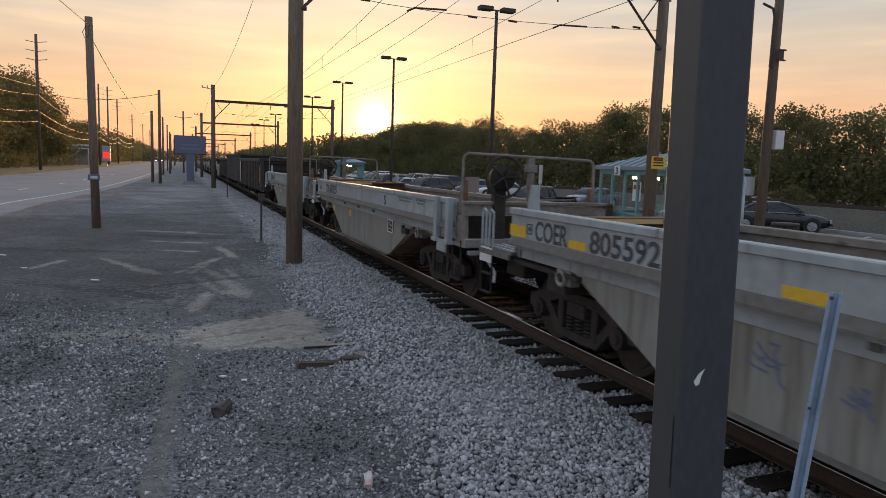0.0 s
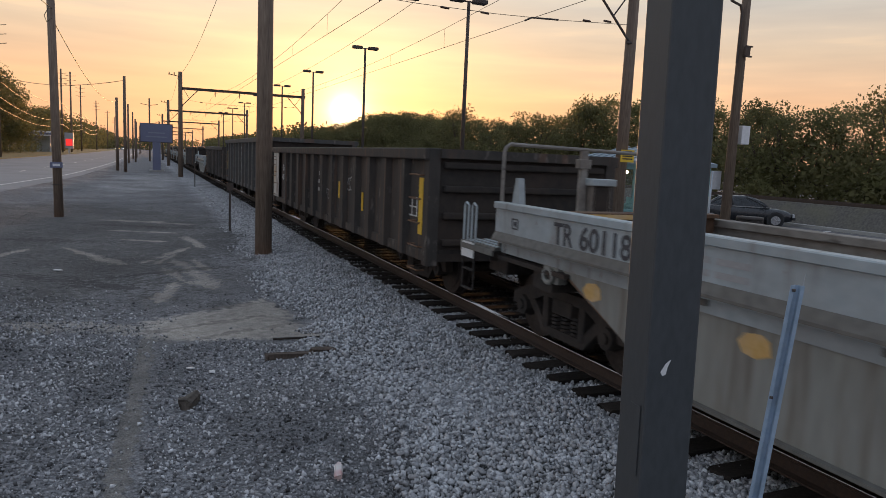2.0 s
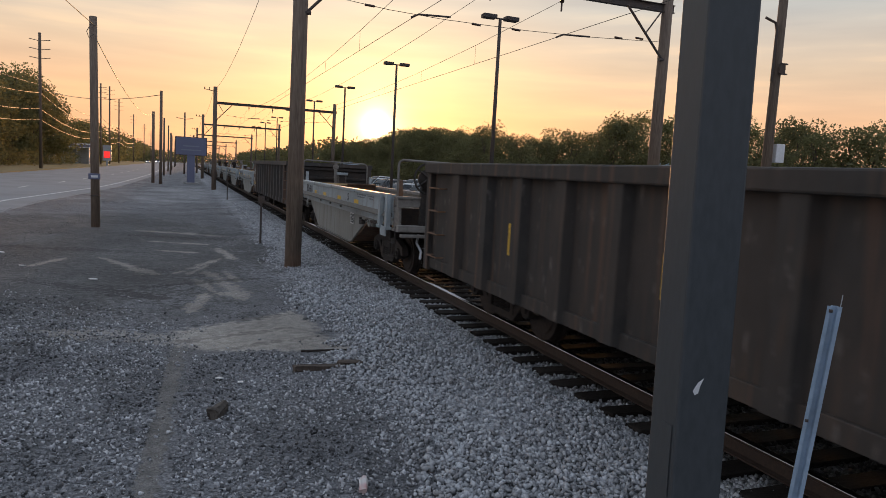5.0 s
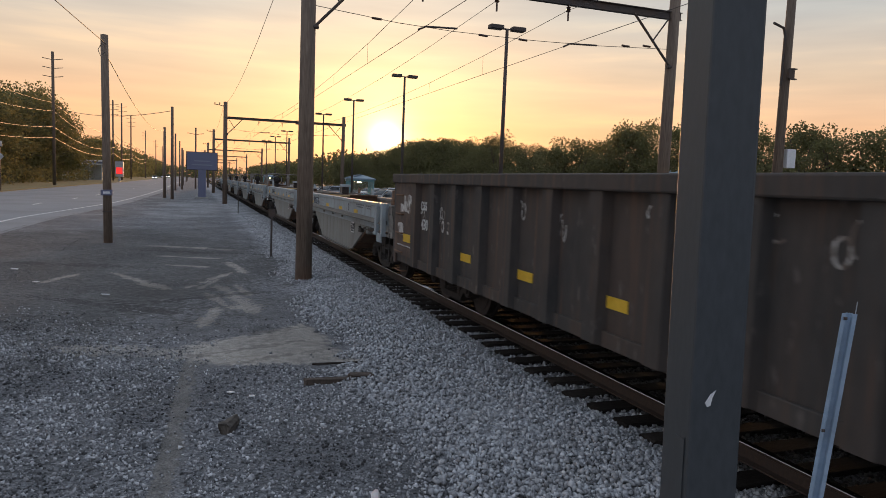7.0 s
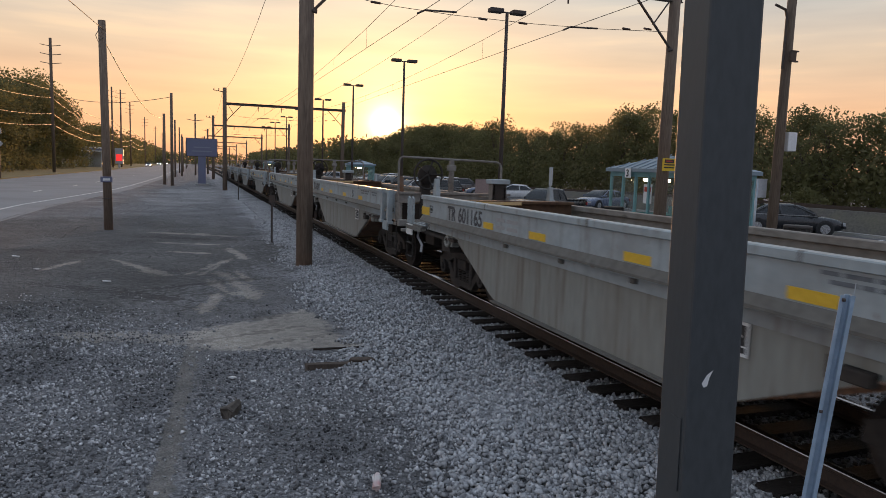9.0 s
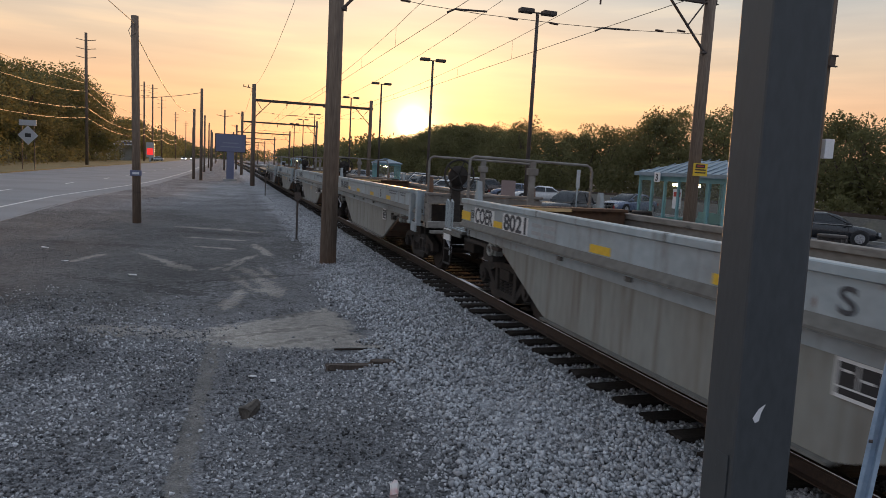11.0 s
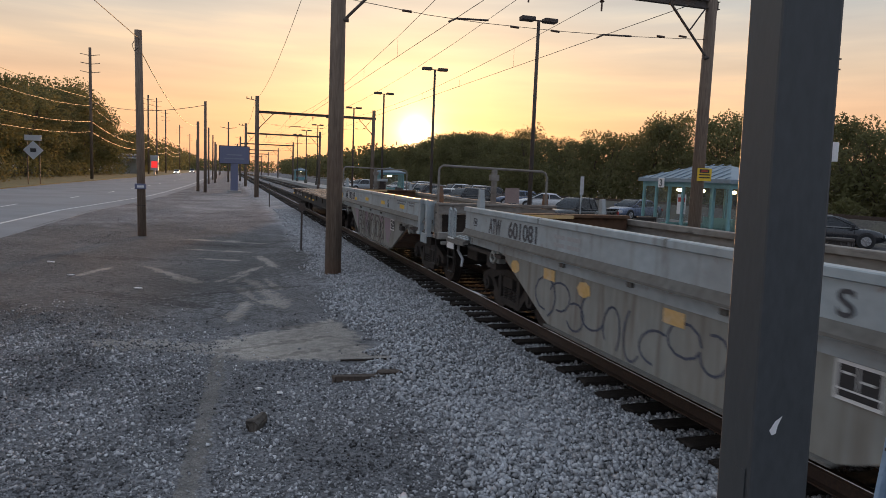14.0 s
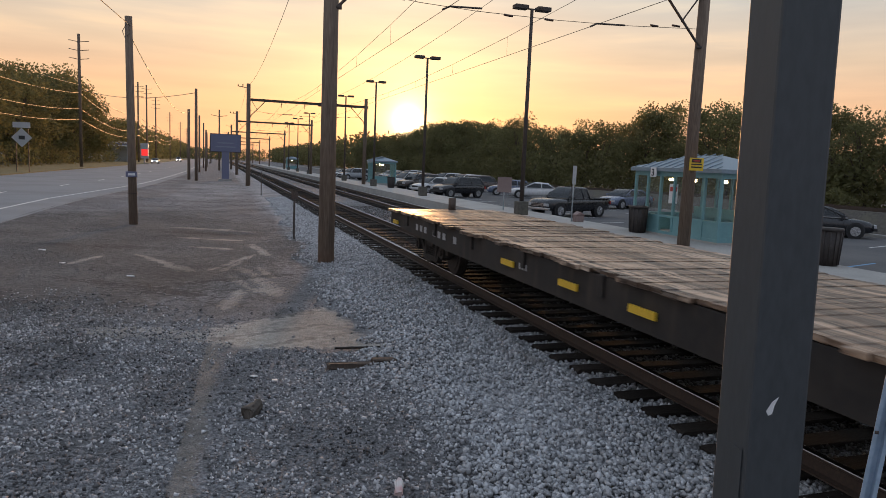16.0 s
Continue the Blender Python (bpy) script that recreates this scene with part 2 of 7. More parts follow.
    for nx, ny, d in ((-0.987, -0.161, 3.66), (0.2, 0.98, -9.25), (0.57, -0.82, 8.75), (0.97, 0.25, -2.55)):
        s = maths("ADD", maths("ADD", maths("MULTIPLY", x, nx), maths("MULTIPLY", y, ny)), d)
        inside = s if inside is None else maths("MINIMUM", inside, s)
    edge = nt.nodes.new("ShaderNodeMapRange")
    edge.inputs[1].default_value, edge.inputs[2].default_value = -0.06, 0.13
    nt.links.new(maths("ADD", inside, jag), edge.inputs[0])
    colour = lay(colour, edge.outputs[0], sand, 0.85)
    for spec in ((0.0, 10.0, 1.6, 10.6, 0.07), (0.6, 9.5, 1.9, 10.0, 0.05), (0.9, 11.3, 1.7, 11.6, 0.06)):
        colour = lay(colour, smear(*spec), two((0.13, 0.115, 0.1), (0.22, 0.195, 0.17)), 0.55)
    for scale, detail, lo, hi, dark, light in ((70.0, 4, 0.3, 0.7, 0.55, 1.45), (2.2, 6, 0.3, 0.7, 0.84, 1.16), (0.35, 4, 0.3, 0.7, 0.7, 1.3)):
        grit = nt.nodes.new("ShaderNodeTexNoise")
        grit.inputs["Scale"].default_value, grit.inputs["Detail"].default_value = scale, detail
        nt.links.new(coord.outputs["Object"], grit.inputs["Vector"])
        tone = nt.nodes.new("ShaderNodeMapRange")
        for i, v in enumerate((lo, hi, dark, light)):
            tone.inputs[i + 1].default_value = v
        nt.links.new(grit.outputs["Fac"], tone.inputs[0])
        n = nt.nodes.new("ShaderNodeMix")
        n.data_type, n.blend_type = "RGBA", "MULTIPLY"
        n.inputs[0].default_value = 1.0
        nt.links.new(colour, n.inputs[6])
        nt.links.new(tone.outputs[0], n.inputs[7])
        colour = n.outputs[2]
    nt.links.new(colour, bsdf.inputs["Base Color"])
    return m


GRAVEL = lot_ground()
OILY_STONE = surface("oily_crib_stone", (0.065, 0.061, 0.057), (0.155, 0.144, 0.132), 0.85, 25, 0.4, c3=(0.06, 0.05, 0.042), scale3=2, amount3=0.6, island=0.6)
STONE = surface("ballast_stone", (0.305, 0.308, 0.316), (0.56, 0.562, 0.57), 0.9, 25, 0.4, c3=(0.24, 0.22, 0.2), scale3=3, amount3=0.45, island=0.45)
CLOD = surface("dirt_clod", (0.10, 0.096, 0.094), (0.2, 0.19, 0.185), 0.95, 25, 0.4, c3=(0.3, 0.29, 0.28), scale3=2, amount3=0.45, island=0.5)
PEBBLE = surface("gravel_stone", (0.215, 0.212, 0.216), (0.50, 0.495, 0.50), 0.9, 25, 0.4, c3=(0.09, 0.087, 0.088), scale3=0.9, amount3=0.75, island=0.85, sharp=0.15)
ASPHALT = surface("asphalt", (0.06, 0.06, 0.065), (0.12, 0.12, 0.12), 0.85, 60, 0.4, c3=(0.16, 0.155, 0.15), scale3=0.35, amount3=0.6)
ROAD_GREY = surface("worn_road_asphalt", (0.19, 0.193, 0.2), (0.27, 0.273, 0.28), 0.7, 40, 0.3, c3=(0.12, 0.12, 0.12), scale3=0.25, amount3=0.5)
CONCRETE = surface("concrete", (0.34, 0.33, 0.31), (0.46, 0.45, 0.42), 0.9, 30, 0.3, c3=(0.24, 0.22, 0.2), scale3=0.8, amount3=0.5)
PAINT_LINE = surface("road_paint", (0.65, 0.65, 0.62), (0.8, 0.8, 0.78), 0.7, 30, 0.2, c3=(0.25, 0.25, 0.25), scale3=6, amount3=0.6)
BLUE_LINE = surface("blue_road_paint", (0.1, 0.28, 0.5), (0.2, 0.4, 0.6), 0.7, 30, 0.2)
RAIL_TOP = surface("polished_rail_head", (0.36, 0.325, 0.30), (0.52, 0.48, 0.44), 0.22, 30, 0.0, metal=1.0)
RAIL_RUST = surface("rusty_rail_web", (0.04, 0.028, 0.022), (0.08, 0.053, 0.038), 0.85, 40, 0.4, c3=(0.05, 0.035, 0.03), scale3=4)
TIE_WOOD = surface("creosoted_tie_wood", (0.02, 0.016, 0.014), (0.05, 0.042, 0.036), 0.9, 18, 0.8, c3=(0.06, 0.053, 0.046), scale3=3, amount3=0.4, stretch=(1, 8, 4), spread=0.35)
TIE_WOOD.node_tree.nodes["Principled BSDF"].inputs["Specular IOR Level"].default_value = 0.12
POLE_WOOD = surface("weathered_pole_wood", (0.13, 0.09, 0.065), (0.25, 0.19, 0.14), 0.9, 9, 0.6, c3=(0.08, 0.06, 0.05), scale3=1.2, amount3=0.6, stretch=(6, 6, 0.35), spread=0.15)
STEEL_DARK = surface("dark_weathered_steel", (0.07, 0.06, 0.055), (0.13, 0.11, 0.1), 0.7, 20, 0.2, metal=0.4, c3=(0.16, 0.09, 0.05), scale3=2.5)
COLUMN = surface("dark_grey_painted_steel", (0.045, 0.052, 0.057), (0.064, 0.071, 0.077), 0.6, 60, 0.05, c3=(0.085, 0.085, 0.083), scale3=2.2, amount3=0.45, stretch=(1, 1, 0.35))
GALV = surface("galvanised_steel", (0.38, 0.43, 0.47), (0.52, 0.57, 0.61), 0.45, 40, 0.1, metal=0.5, c3=(0.3, 0.27, 0.24), scale3=6)
WIRE = surface("dark_wire", (0.05, 0.045, 0.04), (0.08, 0.07, 0.06), 0.6, 20, 0.0, metal=0.5)
PORCELAIN = surface("brown_insulator", (0.06, 0.03, 0.02), (0.1, 0.05, 0.03), 0.3, 20, 0.0)
WELL_GREY = surface("pale_grey_car_paint", (0.325, 0.38, 0.40), (0.425, 0.48, 0.497), 0.5, 10, 0.1, c3=(0.22, 0.20, 0.175), scale3=1.3, amount3=0.6, stretch=(1, 0.8, 1), sharp=0.3)
streaks(WELL_GREY, (0.17, 0.145, 0.12), 5.0, (1, 1.6, 0.25), 0.56, 0.72, 0.6)
streaks(WELL_GREY, (0.20, 0.09, 0.04), 9.0, (1, 1, 0.5), 0.68, 0.74, 0.7)
WELL_SIDE = surface("stained_grey_car_paint", (0.228, 0.235, 0.214), (0.312, 0.318, 0.29), 0.6, 8, 0.15, c3=(0.21, 0.185, 0.15), scale3=0.9, amount3=0.6, stretch=(1, 1.6, 0.35), sharp=0.35)
streaks(WELL_SIDE, (0.15, 0.125, 0.10), 4.0, (1, 2.4, 0.18), 0.54, 0.70, 0.65)
streaks(WELL_SIDE, (0.22, 0.10, 0.045), 6.0, (1, 1.5, 0.4), 0.68, 0.75, 0.75)
# ledge grime, with the shade below the panel darkened into the paint
LEDGE = surface("grimy_shaded_ledge_paint", (0.115, 0.112, 0.10), (0.19, 0.185, 0.165), 0.75, 12, 0.2, c3=(0.12, 0.10, 0.08), scale3=1.6, amount3=0.6)
INNER = surface("grimy_inner_paint", (0.19, 0.175, 0.155), (0.31, 0.29, 0.26), 0.75, 9, 0.2, c3=(0.12, 0.08, 0.055), scale3=1.4, amount3=0.7, stretch=(1, 0.7, 1.5))
streaks(INNER, (0.035, 0.03, 0.028), 2.5, (1, 0.6, 3), 0.62, 0.68, 0.8)
DARK_RUST = surface("dark_rusted_plate", (0.06, 0.032, 0.02), (0.13, 0.07, 0.042), 0.9, 10, 0.4, c3=(0.2, 0.12, 0.05), scale3=2, amount3=0.5)
RUST = surface("rusted_steel", (0.11, 0.055, 0.03), (0.24, 0.13, 0.07), 0.9, 14, 0.5, c3=(0.3, 0.27, 0.24), scale3=2, amount3=0.4)
TRUCK = surface("grimy_bogie_steel", (0.016, 0.014, 0.013), (0.045, 0.037, 0.031), 0.88, 16, 0.4, c3=(0.085, 0.066, 0.053), scale3=3, amount3=0.5)
WHEEL_STEEL = surface("wheel_steel", (0.035, 0.03, 0.027), (0.075, 0.064, 0.057), 0.6, 20, 0.2, metal=0.6)
GONDOLA = surface("dark_brown_gondola_paint", (0.03, 0.027, 0.024), (0.055, 0.048, 0.042), 0.7, 7, 0.25, c3=(0.085, 0.058, 0.042), scale3=0.9, amount3=0.6, stretch=(1, 1.4, 0.5))
GONDOLA_GREY = surface("dark_grey_gondola_paint", (0.06, 0.06, 0.058), (0.095, 0.094, 0.09), 0.65, 8, 0.2, c3=(0.07, 0.06, 0.05), scale3=1.0, amount3=0.6, stretch=(1, 1.4, 0.5))
GONDOLA_BLACK = surface("black_gondola_paint", (0.035, 0.032, 0.03), (0.065, 0.058, 0.052), 0.7, 7, 0.25, c3=(0.11, 0.07, 0.05), scale3=0.8, amount3=0.6, stretch=(1, 1.4, 0.5))
GONDOLA_WORN = surface("rust_worn_corner_paint", (0.06, 0.045, 0.038), (0.13, 0.085, 0.062), 0.8, 6, 0.3, c3=(0.22, 0.16, 0.13), scale3=2.2, amount3=0.7)
for worn in (GONDOLA, GONDOLA_GREY, GONDOLA_BLACK):
    streaks(worn, (0.11, 0.068, 0.043), 4.0, (1, 2.2, 0.25), 0.56, 0.72, 0.55)
    streaks(worn, (0.20, 0.175, 0.15), 7.0, (1, 1.5, 0.5), 0.62, 0.72, 0.6)
    streaks(worn, (0.16, 0.085, 0.05), 3.0, (1, 3.0, 0.12), 0.58, 0.66, 0.5)
# near-black colour holds the shade of car ends and recesses, with rust stains
SHADED_END = surface("shaded_black_end_steel", (0.02, 0.018, 0.016), (0.045, 0.037, 0.031), 0.85, 9, 0.3, c3=(0.08, 0.05, 0.035), scale3=1.4, amount3=0.5)
BLACK = surface("black_paint", (0.02, 0.02, 0.022), (0.035, 0.035, 0.037), 0.5, 30, 0.1)
DARK_LETTER = surface("black_lettering", (0.03, 0.032, 0.038), (0.06, 0.062, 0.07), 0.6, 30, 0.0, c3=(0.2, 0.2, 0.2), scale3=14, amount3=0.4)
WHITE_LETTER = surface("white_lettering", (0.6, 0.6, 0.57), (0.75, 0.75, 0.72), 0.6, 30, 0.0, c3=(0.3, 0.28, 0.25), scale3=8, amount3=0.5)
FADED_LETTER = surface("faded_lettering", (0.3, 0.3, 0.3), (0.4, 0.4, 0.4), 0.6, 30, 0.0)
NOTICE_LETTER = surface("blue_grey_lettering", (0.10, 0.115, 0.135), (0.17, 0.185, 0.20), 0.6, 25, 0.0, c3=(0.27, 0.3, 0.31), scale3=9, amount3=0.4)
PATCH_WHITE = surface("fresh_white_patch", (0.68, 0.68, 0.66), (0.78, 0.78, 0.76), 0.5, 20, 0.0)
DOOR_WHITE = surface("chipped_cream_paint", (0.46, 0.43, 0.38), (0.62, 0.59, 0.53), 0.6, 7, 0.2, c3=(0.16, 0.09, 0.055), scale3=2.4, amount3=0.8, stretch=(1, 1.5, 0.6), sharp=0.15)
YELLOW = surface("yellow_reflector", (0.70, 0.42, 0.03), (0.82, 0.53, 0.05), 0.4, 20, 0.0)
YELLOW_FADED = surface("faded_yellow_paint", (0.6, 0.36, 0.1), (0.7, 0.47, 0.2), 0.6, 20, 0.0, c3=(0.5, 0.5, 0.48), scale3=4, amount3=0.5)
SIGN_YELLOW = surface("yellow_sign_face", (0.75, 0.5, 0.03), (0.82, 0.56, 0.05), 0.45, 20, 0.0)
SIGN_WHITE = surface("white_sign_face", (0.7, 0.7, 0.7), (0.8, 0.8, 0.8), 0.45, 20, 0.0)
# blue and lettering greyed: the haze before the billboard is in their colours
SIGN_BLUE = surface("blue_sign_face", (0.14, 0.15, 0.23), (0.17, 0.18, 0.27), 0.5, 20, 0.0)
HAZED_SIGN = surface("hazed_sign_lettering", (0.2, 0.21, 0.27), (0.26, 0.27, 0.33), 0.5, 20, 0.0)
SIGN_BACK = surface("bare_aluminium_sign", (0.45, 0.46, 0.48), (0.55, 0.56, 0.58), 0.45, 20, 0.0, metal=0.3)
PLANK = surface("worn_deck_plank", (0.19, 0.115, 0.072), (0.49, 0.335, 0.22), 0.42, 6, 0.7, c3=(0.09, 0.06, 0.042), scale3=1.0, amount3=0.7, stretch=(4.5, 0.9, 4), spread=0.1, depth=0.015)
streaks(PLANK, (0.06, 0.038, 0.026), 1.0, (4.5, 0.3, 1), 0.47, 0.54, 0.9)
streaks(PLANK, (0.62, 0.45, 0.32), 1.3, (4.5, 0.35, 1), 0.55, 0.62, 0.8)
streaks(PLANK, (0.05, 0.033, 0.024), 2.4, (6.0, 0.6, 1), 0.57, 0.62, 0.8)
FLAT_STEEL = surface("dark_flat_car_steel", (0.014, 0.012, 0.011), (0.032, 0.027, 0.023), 0.8, 10, 0.2, c3=(0.075, 0.055, 0.04), scale3=1.5, amount3=0.4)
streaks(FLAT_STEEL, (0.07, 0.05, 0.037), 3.0, (1, 1.6, 0.35), 0.56, 0.70, 0.45)
TEAL = surface("teal_painted_aluminium", (0.16, 0.34, 0.36), (0.2, 0.4, 0.42), 0.45, 20, 0.05, c3=(0.13, 0.25, 0.27), scale3=2, amount3=0.4)
ROOF_BLUE = surface("pale_blue_metal_roof", (0.20, 0.27, 0.32), (0.26, 0.33, 0.38), 0.45, 15, 0.05, metal=0.1)
POST_BLUE = surface("chalky_blue_post_paint", (0.27, 0.37, 0.48), (0.36, 0.46, 0.57), 0.5, 30, 0.1, c3=(0.2, 0.25, 0.3), scale3=7, amount3=0.5)
BOARD_DULL = surface("faded_red_board", (0.24, 0.17, 0.16), (0.31, 0.23, 0.21), 0.6, 20, 0.0)
PANE = glass("shelter_pane", (0.3, 0.34, 0.34), 0.04, 0.92)
CAR_GLASS = glass("dark_car_glass", (0.03, 0.035, 0.04), 0.04, 0.15)
RUBBER = surface("tyre_rubber", (0.02, 0.02, 0.02), (0.035, 0.035, 0.035), 0.9, 20, 0.2)
ALLOY = surface("alloy_rim", (0.4, 0.4, 0.41), (0.55, 0.55, 0.56), 0.3, 20, 0.0, metal=0.8)
LAMP_GLOW = surface("warm_lamp_glow", (0.9, 0.8, 0.6), (1, 0.9, 0.7), 0.5, 5, 0.0, emit=(1.0, 0.76, 0.42), power=14)
HEAD_GLOW = surface("headlamp_glow", (0.9, 0.9, 0.9), (1, 1, 1), 0.3, 5, 0.0, emit=(1.0, 0.9, 0.75), power=14)
RED_PAINT = surface("red_sign_paint", (0.4, 0.04, 0.03), (0.5, 0.06, 0.04), 0.5, 20, 0.0)
RED_GLOW = surface("red_led_glow", (0.5, 0.05, 0.03), (0.6, 0.07, 0.04), 0.5, 5, 0.0, emit=(1.0, 0.03, 0.03), power=1.0)
BARK = surface("tree_bark", (0.06, 0.045, 0.035), (0.12, 0.09, 0.07), 0.95, 8, 0.8, stretch=(4, 4, 0.6))
def leaves(name, c1, c2, c3):
    """Leaf surface that lets part of the light behind it through."""
    m = surface(name, c1, c2, 0.75, 0.4, 0.0, c3=c3, scale3=0.15, amount3=0.45, spread=0.2, island=0.15)
    nt = m.node_tree
    bsdf, out = nt.nodes["Principled BSDF"], nt.nodes["Material Output"]
    thin = nt.nodes.new("ShaderNodeBsdfTranslucent")
    nt.links.new(bsdf.inputs["Base Color"].links[0].from_socket, thin.inputs["Color"])
    both = nt.nodes.new("ShaderNodeMixShader")
    both.inputs[0].default_value = 0.62
    nt.links.new(bsdf.outputs[0], both.inputs[1])
    nt.links.new(thin.outputs[0], both.inputs[2])
    nt.links.new(both.outputs[0], out.inputs["Surface"])
    return m


LEAF = leaves("green_leaves", (0.13, 0.13, 0.052), (0.19, 0.18, 0.08), (0.19, 0.155, 0.08))
BANK = surface("dark_gravel_bank", (0.07, 0.066, 0.058), (0.14, 0.13, 0.115), 0.95, 9, 0.6, c3=(0.15, 0.14, 0.09), scale3=0.7, amount3=0.6)
GRASS = surface("dry_grass", (0.08, 0.09, 0.035), (0.16, 0.15, 0.07), 0.9, 3, 0.3, c3=(0.2, 0.17, 0.1), scale3=0.4, island=0.35)
BIN_BLACK = surface("dark_plastic_bin", (0.035, 0.028, 0.025), (0.06, 0.05, 0.045), 0.6, 15, 0.2)
ROCK = surface("dark_brown_rock", (0.06, 0.05, 0.042), (0.13, 0.11, 0.09), 0.95, 20, 0.8)
CAN_PAPER = surface("crushed_can_paper", (0.6, 0.55, 0.5), (0.75, 0.72, 0.7), 0.5, 20, 0.4, c3=(0.5, 0.12, 0.1), scale3=9, amount3=0.8)


# ---- mesh helpers ----
def box(bm, x0, x1, y0, y1, z0, z1, bevel=0.0):
    """A box between two corners; bevel rounds its edges."""
    made = bmesh.ops.create_cube(bm, size=1.0)["verts"]
    for v in made:
        v.co = Vector((x0 + (v.co.x + 0.5) * (x1 - x0), y0 + (v.co.y + 0.5) * (y1 - y0), z0 + (v.co.z + 0.5) * (z1 - z0)))
    if bevel:
        edges = list({e for v in made for e in v.link_edges})
        bmesh.ops.bevel(bm, geom=edges, offset=bevel, segments=2, affect="EDGES", profile=0.5)


def rod(bm, a, b, r, r2=None, seg=10):
    """A round bar from a to b, tapering from r to r2."""
    a, b = Vector(a), Vector(b)
    m = Matrix.Translation((a + b) / 2) @ (b - a).to_track_quat("Z", "Y").to_matrix().to_4x4()
    bmesh.ops.create_cone(bm, cap_ends=True, segments=seg, radius1=r, radius2=r if r2 is None else r2, depth=(b - a).length, matrix=m)


def pipe(bm, points, r, seg=8, closed=False):
    """One unbroken tube through the points."""
    pts = [Vector(p) for p in points]
    n = len(pts)
    rings = []
    for i, p in enumerate(pts):
        before = pts[i - 1] if i or closed else p
        after = pts[(i + 1) % n] if i < n - 1 or closed else p
        turn = (after - before).to_track_quat("Z", "Y")
        if rings:
            side = rings[-1][1]
        else:
            side = turn @ Vector((1, 0, 0))
        along = (after - before).normalized()
        side = (side - along * side.dot(along)).normalized()
        up = along.cross(side)
        rings.append(([bm.verts.new(p + (side * math.cos(2 * math.pi * k / seg) + up * math.sin(2 * math.pi * k / seg)) * r) for k in range(seg)], side))
    for i in range(n if closed else n - 1):
        a, b = rings[i][0], rings[(i + 1) % n][0]
        for k in range(seg):
            bm.faces.new((a[k], a[(k + 1) % seg], b[(k + 1) % seg], b[k]))
    if not closed:
        bm.faces.new(rings[0][0][::-1])
        bm.faces.new(rings[-1][0])


def prism(bm, profile, a, b, axis="y"):
    """A profile pushed along an axis: (x, z) pairs along y, (y, z) along x, (x, y) along z."""
    put = {"y": lambda p, k: (p[0], k, p[1]), "x": lambda p, k: (k, p[0], p[1]), "z": lambda p, k: (p[0], p[1], k)}[axis]
    lo = [bm.verts.new(put(p, a)) for p in profile]
    hi = [bm.verts.new(put(p, b)) for p in profile]
    n = len(profile)
    faces = [bm.faces.new(lo), bm.faces.new(hi[::-1])]
    faces += [bm.faces.new((lo[i], hi[i], hi[(i + 1) % n], lo[(i + 1) % n])) for i in range(n)]
    bmesh.ops.recalc_face_normals(bm, faces=faces)


def mesh_of(name, bm, material, smooth=False):
    me = bpy.data.meshes.new(name)
    bm.to_mesh(me)
    bm.free()
    me.materials.append(material)
    if smooth:
        me.shade_smooth()
    return me


def part(name, bm, material, parent=None, label="", smooth=False):
    """Links a bmesh as one mesh object, under a thing or a part."""
    ob = new(name, bm if isinstance(bm, bpy.types.Mesh) else mesh_of(name, bm, material, smooth))
    ob.parent = parent
    return tagged(ob, label) if label else ob


def bm_new():
    return bmesh.new()


def boxed(name, dims, material, parent=None, label="", bevel=0.0):
    bm = bm_new()
    box(bm, *dims, bevel=bevel)
    return part(name, bm, material, parent, label)


def rodded(name, a, b, r, material, parent=None, label="", r2=None, seg=10):
    bm = bm_new()
    rod(bm, a, b, r, r2, seg)
    return part(name, bm, material, parent, label, smooth=True)


def thing(name, label, category, group="", m=None):
    ob = new(name)
    ob.empty_display_size = 0.2
    if m is not None:
        ob.matrix_world = m
    return tagged(ob, label, category, group)


def lettering(name, words, size, material, parent, m, spacing=1.0, stretch=1.0, weight=0.018, hollow=0.0):
    """Flat raised letters in the built-in font, reading along +x of the pose m."""
    curve = bpy.data.curves.new("letters", "FONT")
    curve.body, curve.size, curve.extrude, curve.space_character = words, size, 0.003, spacing
    curve.offset = size * weight
    if hollow:
        curve.fill_mode, curve.extrude, curve.bevel_depth, curve.bevel_resolution = "NONE", 0.0, hollow, 0
    curve.align_x = "LEFT"
    temp = bpy.data.objects.new("letters", curve)
    me = bpy.data.meshes.new_from_object(temp)
    bpy.data.objects.remove(temp)
    me.transform(m @ Matrix.Diagonal((stretch, 1, 0.25 if hollow else 1, 1)))
    me.materials.clear()
    me.materials.append(material)
    ob = new(name, me)
    ob.parent = parent
    return ob


def from_arrays(name, verts, faces, material):
    me = bpy.data.meshes.new(name)
    me.from_pydata(verts, [], faces)
    me.materials.append(material)
    return me


# ---- large structure ----
TRACK_X = (5.374, 9.52)      # middle of each track; z = 0 is the top of the rails
GROUND_Z = -0.35


def ground_height(x, y):
    if x < 2.0:
        z = GROUND_Z
    elif x < 3.8:
        z = GROUND_Z + (x - 2.0) / 1.8 * 0.13
    elif x < 11.2:
        z = -0.22
    elif x < 11.9:
        z = -0.22 - (x - 11.2) * 0.3
    else:
        z = -0.43
    gap = x - road_edge(y)
    if gap < 1.6:
        z = GROUND_Z + 0.045 * (1.6 - gap) / 1.6 if gap > -0.25 else -0.42
    if -4 < x < 4 and y < 70:
        z += 0.035 * noise.noise(Vector((x * 0.5, y * 0.35, 0))) + 0.012 * noise.noise(Vector((x * 2.3, y * 2.1, 3)))
    return z


def steps(*runs):
    out = []
    for a, b, d in runs:
        k = max(1, round((b - a) / d))
        out += [a + (b - a) * i / k for i in range(k)]
    return out + [runs[-1][1]]


